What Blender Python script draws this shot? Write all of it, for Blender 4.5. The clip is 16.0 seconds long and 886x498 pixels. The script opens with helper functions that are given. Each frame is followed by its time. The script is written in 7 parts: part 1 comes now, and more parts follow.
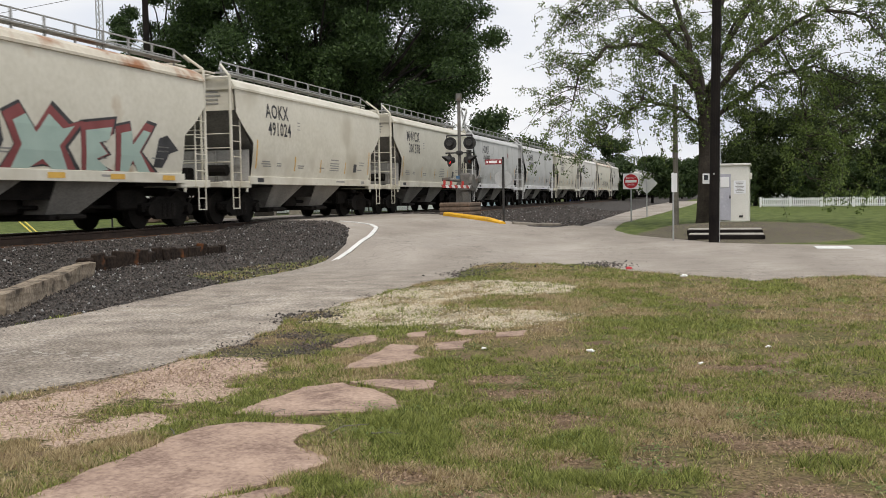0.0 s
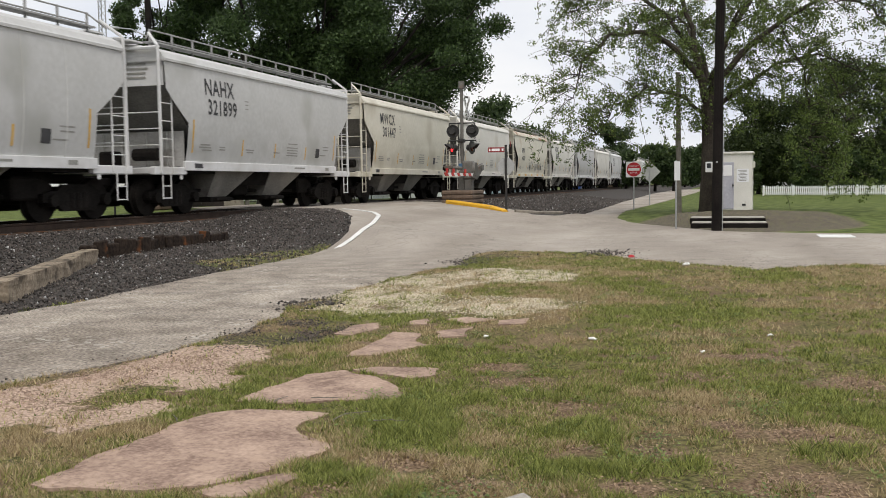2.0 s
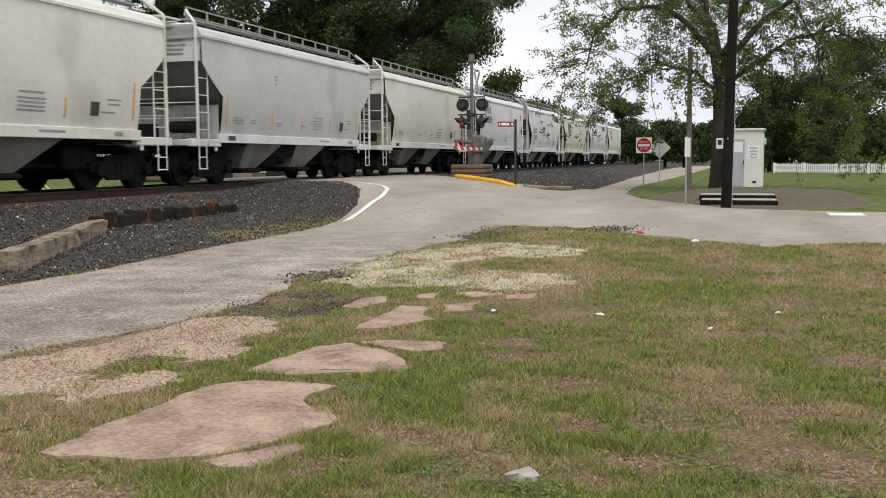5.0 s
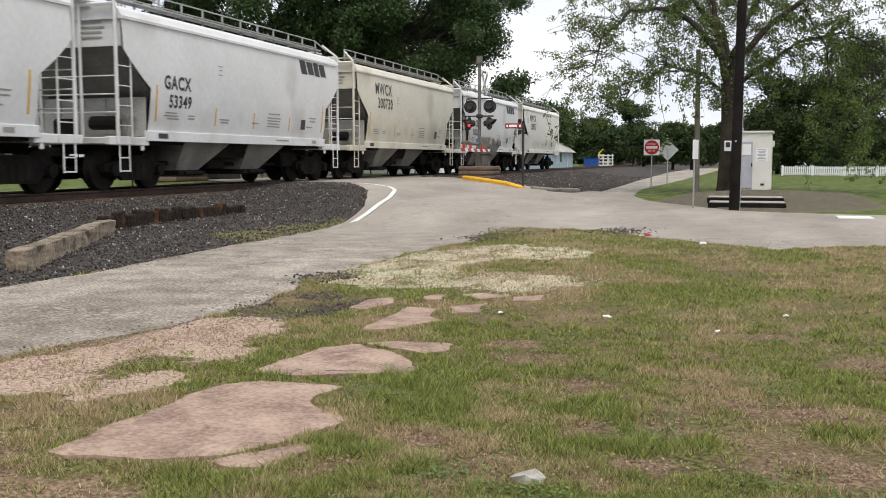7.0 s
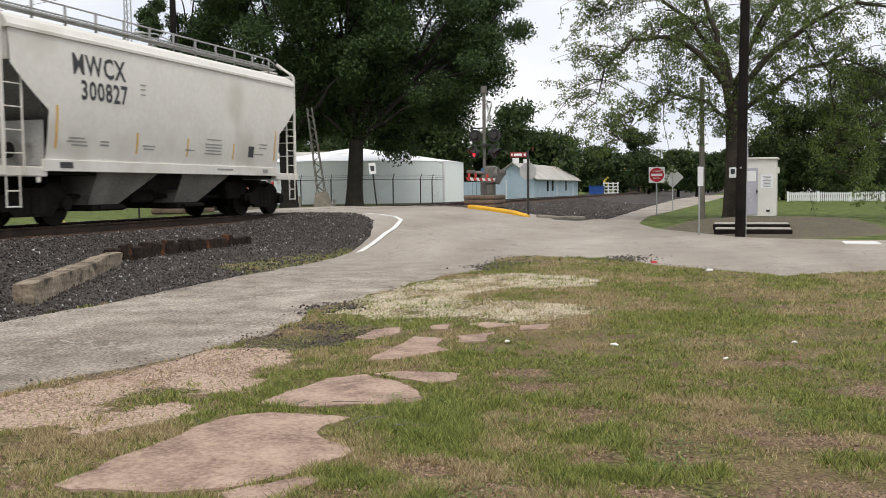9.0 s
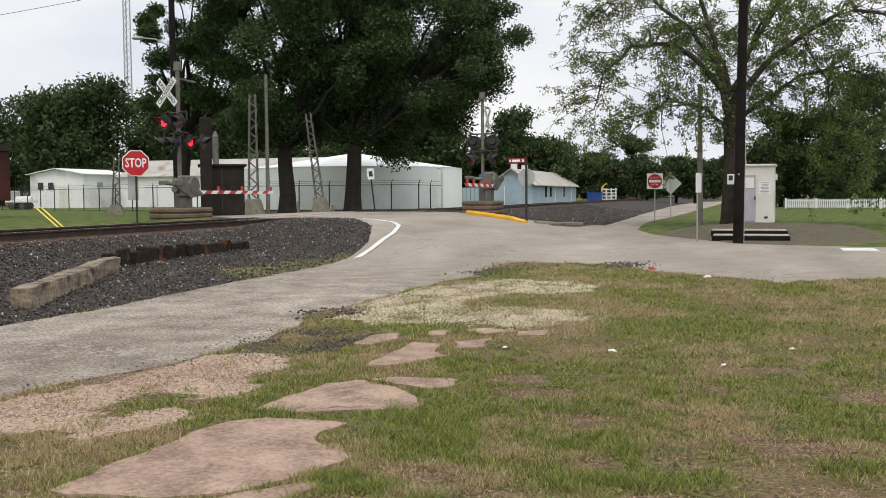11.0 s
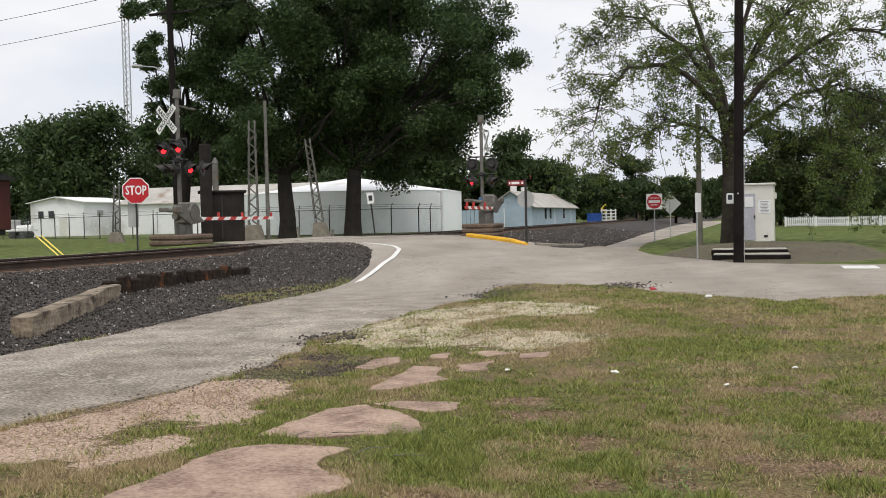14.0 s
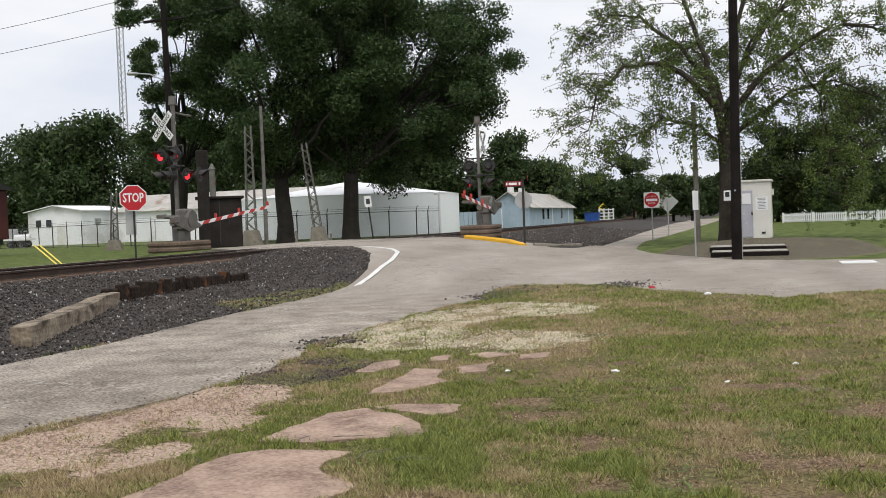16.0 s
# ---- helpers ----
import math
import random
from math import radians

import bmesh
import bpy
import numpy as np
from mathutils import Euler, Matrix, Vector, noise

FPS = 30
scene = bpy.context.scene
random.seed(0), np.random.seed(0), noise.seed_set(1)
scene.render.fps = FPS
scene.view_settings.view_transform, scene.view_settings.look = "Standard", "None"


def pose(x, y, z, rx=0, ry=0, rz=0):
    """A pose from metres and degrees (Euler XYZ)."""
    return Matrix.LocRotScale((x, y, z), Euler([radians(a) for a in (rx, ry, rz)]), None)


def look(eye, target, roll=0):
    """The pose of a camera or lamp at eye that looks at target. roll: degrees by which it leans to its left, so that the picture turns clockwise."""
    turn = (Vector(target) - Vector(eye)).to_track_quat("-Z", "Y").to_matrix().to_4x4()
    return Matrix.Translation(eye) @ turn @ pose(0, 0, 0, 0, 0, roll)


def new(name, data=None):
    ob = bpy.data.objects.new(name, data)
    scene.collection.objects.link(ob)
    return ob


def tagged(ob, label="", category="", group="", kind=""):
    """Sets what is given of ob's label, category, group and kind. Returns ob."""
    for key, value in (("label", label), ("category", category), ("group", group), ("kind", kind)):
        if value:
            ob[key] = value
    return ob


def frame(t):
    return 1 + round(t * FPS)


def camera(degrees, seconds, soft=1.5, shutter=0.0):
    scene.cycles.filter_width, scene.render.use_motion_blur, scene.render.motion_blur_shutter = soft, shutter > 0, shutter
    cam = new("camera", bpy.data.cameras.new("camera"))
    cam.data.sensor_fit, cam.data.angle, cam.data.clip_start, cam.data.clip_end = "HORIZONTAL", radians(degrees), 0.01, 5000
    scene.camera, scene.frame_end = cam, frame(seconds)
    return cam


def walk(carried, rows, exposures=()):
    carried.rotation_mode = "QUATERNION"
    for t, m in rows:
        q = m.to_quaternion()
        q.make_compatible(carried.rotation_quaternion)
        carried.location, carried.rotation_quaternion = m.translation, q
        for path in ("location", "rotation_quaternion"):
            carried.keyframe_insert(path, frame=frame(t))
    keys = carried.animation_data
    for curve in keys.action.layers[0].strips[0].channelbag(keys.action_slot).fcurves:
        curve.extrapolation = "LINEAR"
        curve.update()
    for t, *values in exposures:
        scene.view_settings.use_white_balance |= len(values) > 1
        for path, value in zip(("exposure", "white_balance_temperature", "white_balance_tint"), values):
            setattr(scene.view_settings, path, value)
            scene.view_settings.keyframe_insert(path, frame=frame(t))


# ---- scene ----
cam = camera(49.6, 16.0, soft=0.9, shutter=0.1)
PATH = [
    (0.0, pose(0, 0, 1.5, 86.87, 0.92, 16.34)),
    (0.5, pose(0, 0, 1.5, 86.63, 1.00, 16.42)),
    (1.0, pose(0, 0, 1.5, 86.41, 0.92, 16.40)),
    (1.5, pose(0, 0, 1.5, 86.25, 0.90, 16.36)),
    (2.0, pose(0, 0, 1.5, 86.15, 0.83, 16.49)),
    (2.5, pose(0, 0, 1.5, 85.92, 0.71, 16.40)),
    (3.0, pose(0, 0, 1.5, 85.49, 0.68, 16.35)),
    (3.5, pose(0, 0, 1.5, 85.04, 0.69, 16.34)),
    (4.0, pose(0, 0, 1.5, 84.57, 0.55, 16.57)),
    (6.5, pose(0, 0, 1.5, 84.74, 0.12, 17.42)),
    (7.0, pose(0, 0, 1.5, 84.70, 0.07, 17.48)),
    (7.5, pose(0, 0, 1.5, 84.64, 0.08, 17.47)),
    (8.0, pose(0, 0, 1.5, 84.63, 0.17, 17.54)),
    (8.5, pose(0, 0, 1.5, 84.97, 0.49, 17.72)),
    (9.0, pose(0, 0, 1.5, 86.45, 0.62, 17.80)),
    (9.2, pose(0, 0, 1.5, 86.98, 0.66, 17.80)),
    (11.3, pose(0, 0, 1.5, 86.69, 0.42, 17.72)),
    (11.5, pose(0, 0, 1.5, 86.59, 0.42, 17.77)),
    (12.0, pose(0, 0, 1.5, 86.45, 0.39, 17.96)),
    (12.5, pose(0, 0, 1.5, 86.75, 0.10, 17.90)),
    (13.0, pose(0, 0, 1.5, 87.40, -0.33, 18.14)),
    (13.5, pose(0, 0, 1.5, 87.54, 0.01, 18.36)),
    (14.0, pose(0, 0, 1.5, 88.17, 1.23, 17.69)),
    (14.5, pose(0, 0, 1.5, 88.24, 1.60, 17.35)),
    (15.0, pose(0, 0, 1.5, 88.02, 1.63, 17.26)),
    (15.5, pose(0, 0, 1.5, 87.99, 1.99, 17.38)),
    (16.0, pose(0, 0, 1.5, 88.29, 2.22, 17.56)),
]
walk(cam, PATH, exposures=[(0.0, 0.24, 6900, 10), (4.2, 0.27, 6900, 10), (6.3, 0.42, 6750, 10), (8.6, 0.42, 6750, 10), (9.2, 0.29, 6850, 10), (11.3, 0.23, 6900, 10), (13.0, 0.22, 6900, 10), (16.0, 0.22, 6750, 10)])

# ---- world, sun, exposure ----
world = bpy.data.worlds.new("overcast")
world.use_nodes = True
scene.world = world
wn, wl = world.node_tree.nodes, world.node_tree.links
wn.clear()
sky = wn.new("ShaderNodeTexSky")
sky.sky_type, sky.sun_disc = "NISHITA", False
sky.sun_elevation, sky.sun_rotation = radians(55), radians(200)
sky.air_density, sky.dust_density = 1.0, 4.0
coord = wn.new("ShaderNodeTexCoord")
stretch = wn.new("ShaderNodeMapping")
stretch.inputs["Scale"].default_value = (1.6, 1.6, 5.0)
wl.new(coord.outputs["Generated"], stretch.inputs["Vector"])
cloud = wn.new("ShaderNodeTexNoise")
cloud.inputs["Scale"].default_value, cloud.inputs["Detail"].default_value = 1.6, 5
wl.new(stretch.outputs["Vector"], cloud.inputs["Vector"])
ramp = wn.new("ShaderNodeValToRGB")
ramp.color_ramp.elements[0].position, ramp.color_ramp.elements[1].position = 0.36, 0.66
ramp.color_ramp.elements[0].color = (6.6, 7.2, 8.4, 1)
ramp.color_ramp.elements[1].color = (8.9, 9.1, 9.5, 1)
wl.new(cloud.outputs["Fac"], ramp.inputs["Fac"])
veil = wn.new("ShaderNodeMix")
veil.data_type = "RGBA"
veil.inputs[0].default_value = 0.9
wl.new(sky.outputs["Color"], veil.inputs[6])
wl.new(ramp.outputs["Color"], veil.inputs[7])
back = wn.new("ShaderNodeBackground")
back.inputs["Strength"].default_value = 0.1
wl.new(veil.outputs[2], back.inputs["Color"])
wl.new(back.outputs["Background"], wn.new("ShaderNodeOutputWorld").inputs["Surface"])

sun_data = bpy.data.lights.new("sun", "SUN")
sun_data.energy, sun_data.angle, sun_data.color = 1.5, radians(25), (1.0, 0.97, 0.92)
sun = new("sun", sun_data)
sun.matrix_world = look((20, -30, 60), (0, 0, 0))

def smooth(v, a, b):
    k = min(1.0, max(0.0, (v - a) / (b - a)))
    return k * k * (3 - 2 * k)


def height(x, y):
    """The ground: flat by the lawn, a bank up to the track, a ramp at the crossing."""
    q = -x
    north = smooth(y, 38.0, 44.0)
    foot = 0.12 * north
    bank = foot + (0.60 - foot) * min(1.0, max(0.0, (q - 8.7) / 3.9))
    ramp = 0.80 * smooth(q, 2.5, 12.6)
    if q > 16.6:
        bank = 0.60 - 0.12 * smooth(q, 16.6, 19.0)
        ramp = 0.80 - 0.32 * smooth(q, 17.0, 27.0)
    south = smooth(y, 19.0 + 0.75 * max(0.0, min(q - 8.2, 6.0)), 22.0 + 1.1 * max(0.0, min(q - 8.2, 6.0)))
    w = south * (1 - smooth(y, 39.5, 42.5))
    h = bank * (1 - w) + ramp * w
    mound = math.hypot((x - 0.9) / 4.6, (y - 37.5) / 5.0)
    h = max(h, 0.32 * (1 - smooth(mound, 0.45, 1.0)))
    return h


# ---- materials ----
def surf(name, low, high, scale=3.0, rough=0.8, bump=0.3, grain=60.0, metal=0.0, stain=None, stain_scale=0.7, stain_at=0.6, spec=0.4, per_piece=0.0, depth=0.01):
    """A paint, stone or metal with broad mottling, fine grain, relief and, where given, stains."""
    m = bpy.data.materials.new(name)
    m.use_nodes = True
    n, l = m.node_tree.nodes, m.node_tree.links
    b = n["Principled BSDF"]
    tc = n.new("ShaderNodeTexCoord")
    broad, fine = n.new("ShaderNodeTexNoise"), n.new("ShaderNodeTexNoise")
    broad.inputs["Scale"].default_value, broad.inputs["Detail"].default_value = scale, 5
    fine.inputs["Scale"].default_value, fine.inputs["Detail"].default_value = grain, 3
    for k in (broad, fine):
        l.new(tc.outputs["Object"], k.inputs["Vector"])
    add = n.new("ShaderNodeMath")
    add.operation = "MULTIPLY_ADD"
    add.inputs[1].default_value = 0.45
    l.new(fine.outputs["Fac"], add.inputs[0])
    half = n.new("ShaderNodeMath")
    half.operation = "MULTIPLY"
    half.inputs[1].default_value = 0.55
    l.new(broad.outputs["Fac"], half.inputs[0])
    l.new(half.outputs[0], add.inputs[2])
    r = n.new("ShaderNodeValToRGB")
    r.color_ramp.elements[0].position, r.color_ramp.elements[1].position = 0.36, 0.64
    r.color_ramp.elements[0].color, r.color_ramp.elements[1].color = (*low, 1), (*high, 1)
    l.new(add.outputs[0], r.inputs["Fac"])
    col = r.outputs["Color"]
    if stain:
        s = n.new("ShaderNodeTexNoise")
        s.inputs["Scale"].default_value, s.inputs["Detail"].default_value = stain_scale, 7
        l.new(tc.outputs["Object"], s.inputs["Vector"])
        sr = n.new("ShaderNodeMapRange")
        sr.inputs[1].default_value, sr.inputs[2].default_value = stain_at, stain_at + 0.12
        l.new(s.outputs["Fac"], sr.inputs[0])
        mx = n.new("ShaderNodeMix")
        mx.data_type = "RGBA"
        l.new(sr.outputs[0], mx.inputs[0])
        l.new(col, mx.inputs[6])
        mx.inputs[7].default_value = (*stain, 1)
        col = mx.outputs[2]
    if per_piece:
        info = n.new("ShaderNodeNewGeometry")
        mr = n.new("ShaderNodeMapRange")
        mr.inputs[3].default_value, mr.inputs[4].default_value = 1 - per_piece, 1 + per_piece
        l.new(info.outputs["Random Per Island"], mr.inputs[0])
        sc = n.new("ShaderNodeVectorMath")
        sc.operation = "SCALE"
        l.new(col, sc.inputs[0])
        l.new(mr.outputs[0], sc.inputs["Scale"])
        col = sc.outputs[0]
    l.new(col, b.inputs["Base Color"])
    b.inputs["Roughness"].default_value, b.inputs["Metallic"].default_value = rough, metal
    b.inputs["Specular IOR Level"].default_value = spec
    if bump:
        bp = n.new("ShaderNodeBump")
        bp.inputs["Strength"].default_value, bp.inputs["Distance"].default_value = bump, depth
        l.new(add.outputs[0], bp.inputs["Height"])
        l.new(bp.outputs["Normal"], b.inputs["Normal"])
    return m


def glow(name, colour, strength):
    m = bpy.data.materials.new(name)
    m.use_nodes = True
    b = m.node_tree.nodes["Principled BSDF"]
    b.inputs["Base Color"].default_value = (*colour, 1)
    b.inputs["Emission Color"].default_value = (*colour, 1)
    b.inputs["Emission Strength"].default_value = strength
    return m


def leafy(name, dark, light):
    """Leaves that let some light through and differ from clump to clump."""
    m = bpy.data.materials.new(name)
    m.use_nodes = True
    n, l = m.node_tree.nodes, m.node_tree.links
    b = n["Principled BSDF"]
    g = n.new("ShaderNodeNewGeometry")
    r = n.new("ShaderNodeValToRGB")
    r.color_ramp.elements[0].color, r.color_ramp.elements[1].color = (*dark, 1), (*light, 1)
    l.new(g.outputs["Random Per Island"], r.inputs["Fac"])
    l.new(r.outputs["Color"], b.inputs["Base Color"])
    b.inputs["Roughness"].default_value = 0.55
    b.inputs["Specular IOR Level"].default_value = 0.3
    t = n.new("ShaderNodeBsdfTranslucent")
    l.new(r.outputs["Color"], t.inputs["Color"])
    mx = n.new("ShaderNodeMixShader")
    mx.inputs[0].default_value = 0.3
    l.new(b.outputs["BSDF"], mx.inputs[1])
    l.new(t.outputs["BSDF"], mx.inputs[2])
    l.new(mx.outputs["Shader"], n["Material Output"].inputs["Surface"])
    return m


def ground_material():
    """Lawn soil, bare dirt, pale crushed stone and dark ballast, mixed by the masks of the ground's mesh."""
    m = bpy.data.materials.new("ground")
    m.use_nodes = True
    n, l = m.node_tree.nodes, m.node_tree.links
    b = n["Principled BSDF"]
    tc = n.new("ShaderNodeTexCoord")

    def noise_of(scale, detail=5):
        k = n.new("ShaderNodeTexNoise")
        k.inputs["Scale"].default_value, k.inputs["Detail"].default_value = scale, detail
        l.new(tc.outputs["Object"], k.inputs["Vector"])
        return k.outputs["Fac"]

    def ramp_of(fac, a, c, p=0.38, q=0.62):
        k = n.new("ShaderNodeValToRGB")
        k.color_ramp.elements[0].position, k.color_ramp.elements[1].position = p, q
        k.color_ramp.elements[0].color, k.color_ramp.elements[1].color = (*a, 1), (*c, 1)
        l.new(fac, k.inputs["Fac"])
        return k.outputs["Color"]

    def mixed(fac, a, c):
        k = n.new("ShaderNodeMix")
        k.data_type = "RGBA"
        l.new(fac, k.inputs[0])
        l.new(a, k.inputs[6])
        l.new(c, k.inputs[7])
        return k.outputs[2]

    fine = noise_of(45, 4)
    coarse = noise_of(0.9, 6)
    green = ramp_of(noise_of(24, 7), (0.035, 0.036, 0.012), (0.17, 0.16, 0.058))
    straw = ramp_of(fine, (0.085, 0.056, 0.032), (0.29, 0.21, 0.125))
    lush = ramp_of(noise_of(2.2, 8), (0.055, 0.078, 0.020), (0.14, 0.172, 0.05))
    lawn = mixed(ramp_of(coarse, (0, 0, 0), (0.85, 0.85, 0.85), 0.42, 0.60), green, straw)
    dirt = ramp_of(noise_of(48, 9), (0.27, 0.188, 0.145), (0.60, 0.46, 0.365), 0.33, 0.68)
    pale = ramp_of(noise_of(60, 8), (0.26, 0.21, 0.145), (0.70, 0.62, 0.48), 0.36, 0.62)
    dark = ramp_of(noise_of(34, 5), (0.022, 0.020, 0.019), (0.105, 0.095, 0.088))
    at = n.new("ShaderNodeVertexColor")
    at.layer_name = "zones"
    soil = ramp_of(noise_of(60, 6), (0.075, 0.048, 0.03), (0.21, 0.145, 0.092))
    lawn = mixed(ramp_of(noise_of(1.6, 9), (0, 0, 0), (1, 1, 1), 0.54, 0.63), lawn, soil)
    lawn = mixed(at.outputs["Alpha"], lush, lawn)
    spot = n.new("ShaderNodeMapRange")
    spot.inputs[1].default_value, spot.inputs[2].default_value = 1.15, 1.7
    l.new(at.outputs["Alpha"], spot.inputs[0])
    lawn = mixed(spot.outputs[0], lawn, ramp_of(noise_of(38, 8), (0.10, 0.064, 0.04), (0.33, 0.235, 0.155), 0.36, 0.66))
    sep = n.new("ShaderNodeSeparateColor")
    l.new(at.outputs["Color"], sep.inputs["Color"])
    grit = noise_of(22, 8)

    def edge(mask):
        a = n.new("ShaderNodeMath")
        a.operation = "ADD"
        l.new(mask, a.inputs[0])
        l.new(grit, a.inputs[1])
        k = n.new("ShaderNodeMapRange")
        k.inputs[1].default_value, k.inputs[2].default_value = 0.9, 1.1
        l.new(a.outputs[0], k.inputs[0])
        return k.outputs[0]

    c = mixed(edge(sep.outputs["Red"]), lawn, dirt)
    c = mixed(edge(sep.outputs["Green"]), c, pale)
    c = mixed(edge(sep.outputs["Blue"]), c, dark)
    l.new(c, b.inputs["Base Color"])
    b.inputs["Roughness"].default_value = 0.95
    b.inputs["Specular IOR Level"].default_value = 0.15
    bp = n.new("ShaderNodeBump")
    bp.inputs["Strength"].default_value, bp.inputs["Distance"].default_value = 0.6, 0.03
    l.new(fine, bp.inputs["Height"])
    l.new(bp.outputs["Normal"], b.inputs["Normal"])
    return m


GROUND = ground_material()


def asphalt_material():
    """Sun-bleached asphalt: pale aggregate, darker wheel-worn patches, fine net of cracks."""
    m = bpy.data.materials.new("worn_asphalt")
    m.use_nodes = True
    n, l = m.node_tree.nodes, m.node_tree.links
    b = n["Principled BSDF"]
    tc = n.new("ShaderNodeTexCoord")

    def noise_of(scale, detail, mapped=None):
        k = n.new("ShaderNodeTexNoise")
        k.inputs["Scale"].default_value, k.inputs["Detail"].default_value = scale, detail
        l.new(mapped or tc.outputs["Object"], k.inputs["Vector"])
        return k.outputs["Fac"]

    def ramp_of(fac, a, c, p, q):
        k = n.new("ShaderNodeValToRGB")
        k.color_ramp.elements[0].position, k.color_ramp.elements[1].position = p, q
        k.color_ramp.elements[0].color, k.color_ramp.elements[1].color = (*a, 1), (*c, 1)
        l.new(fac, k.inputs["Fac"])
        return k.outputs["Color"]

    def blend(kind, fac, a, c):
        k = n.new("ShaderNodeMix")
        k.data_type, k.blend_type = "RGBA", kind
        if isinstance(fac, float):
            k.inputs[0].default_value = fac
        else:
            l.new(fac, k.inputs[0])
        l.new(a, k.inputs[6])
        l.new(c, k.inputs[7])
        return k.outputs[2]

    run = n.new("ShaderNodeMapping")
    run.inputs["Scale"].default_value = (1.0, 0.35, 1.0)
    l.new(tc.outputs["Object"], run.inputs["Vector"])
    base = ramp_of(noise_of(0.40, 2, run.outputs["Vector"]), (0.285, 0.252, 0.218), (0.44, 0.40, 0.355), 0.30, 0.70)
    place = n.new("ShaderNodeSeparateXYZ")
    l.new(tc.outputs["Object"], place.inputs[0])
    old = n.new("ShaderNodeMapRange")
    old.inputs[1].default_value, old.inputs[2].default_value = 20.0, 14.0
    old.inputs[3].default_value, old.inputs[4].default_value = 0.22, 1.0
    l.new(place.outputs["Y"], old.inputs[0])
    grit = ramp_of(noise_of(30, 8), (0.48, 0.47, 0.46), (1.36, 1.33, 1.29), 0.35, 0.66)
    worn = ramp_of(noise_of(1.7, 9), (0.70, 0.69, 0.68), (1.16, 1.15, 1.14), 0.36, 0.64)
    col = blend("MULTIPLY", old.outputs[0], blend("MULTIPLY", old.outputs[0], base, grit), worn)
    turn = n.new("ShaderNodeMapping")
    turn.inputs["Rotation"].default_value = (0, 0, radians(38))
    turn.inputs["Scale"].default_value = (1.0, 0.2, 1.0)
    l.new(tc.outputs["Object"], turn.inputs["Vector"])
    drag = ramp_of(noise_of(1.1, 6, turn.outputs["Vector"]), (0.93, 0.92, 0.905), (1.03, 1.03, 1.03), 0.30, 0.64)
    col = blend("MULTIPLY", 1.0, col, drag)
    cell = n.new("ShaderNodeTexVoronoi")
    cell.inputs["Scale"].default_value = 17.0
    l.new(tc.outputs["Object"], cell.inputs["Vector"])
    pick = n.new("ShaderNodeSeparateColor")
    l.new(cell.outputs["Color"], pick.inputs["Color"])
    chips = n.new("ShaderNodeMapRange")
    chips.inputs[1].default_value, chips.inputs[2].default_value = 0.80, 0.86
    l.new(pick.outputs["Red"], chips.inputs[0])
    few = n.new("ShaderNodeMath")
    few.operation = "MULTIPLY"
    l.new(chips.outputs[0], few.inputs[0])
    l.new(ramp_of(noise_of(1.3, 6), (0, 0, 0), (0.75, 0.75, 0.75), 0.48, 0.64), few.inputs[1])
    pale = n.new("ShaderNodeRGB")
    pale.outputs[0].default_value = (0.56, 0.52, 0.47, 1)
    few_old = n.new("ShaderNodeMath")
    few_old.operation = "MULTIPLY"
    l.new(few.outputs[0], few_old.inputs[0])
    l.new(old.outputs[0], few_old.inputs[1])
    col = blend("MIX", few_old.outputs[0], col, pale.outputs[0])
    warp = n.new("ShaderNodeMix")
    warp.data_type = "RGBA"
    warp.inputs[0].default_value = 0.12
    wob = n.new("ShaderNodeTexNoise")
    wob.inputs["Scale"].default_value = 3.0
    l.new(tc.outputs["Object"], wob.inputs["Vector"])
    l.new(tc.outputs["Object"], warp.inputs[6])
    l.new(wob.outputs["Color"], warp.inputs[7])
    net = n.new("ShaderNodeTexVoronoi")
    net.feature, net.inputs["Scale"].default_value = "DISTANCE_TO_EDGE", 3.0
    l.new(warp.outputs[2], net.inputs["Vector"])
    line = n.new("ShaderNodeMapRange")
    line.inputs[1].default_value, line.inputs[2].default_value = 0.0, 0.045
    l.new(net.outputs["Distance"], line.inputs[0])
    where = n.new("ShaderNodeMapRange")
    where.inputs[1].default_value, where.inputs[2].default_value = 0.44, 0.58
    l.new(noise_of(0.5, 5), where.inputs[0])
    gap = n.new("ShaderNodeMath")
    gap.operation = "SUBTRACT"
    gap.inputs[0].default_value = 1.0
    l.new(line.outputs[0], gap.inputs[1])
    both = n.new("ShaderNodeMath")
    both.operation = "MULTIPLY"
    l.new(gap.outputs[0], both.inputs[0])
    l.new(where.outputs[0], both.inputs[1])
    soft = n.new("ShaderNodeMath")
    soft.operation = "MULTIPLY"
    soft.inputs[1].default_value = 0.42
    l.new(both.outputs[0], soft.inputs[0])
    dark = n.new("ShaderNodeRGB")
    dark.outputs[0].default_value = (0.06, 0.055, 0.05, 1)
    col = blend("MIX", soft.outputs[0], col, dark.outputs[0])
    l.new(col, b.inputs["Base Color"])
    b.inputs["Roughness"].default_value, b.inputs["Specular IOR Level"].default_value = 0.9, 0.2
    bp = n.new("ShaderNodeBump")
    bp.inputs["Strength"].default_value, bp.inputs["Distance"].default_value = 0.7, 0.02
    l.new(grit, bp.inputs["Height"])
    l.new(bp.outputs["Normal"], b.inputs["Normal"])
    return m


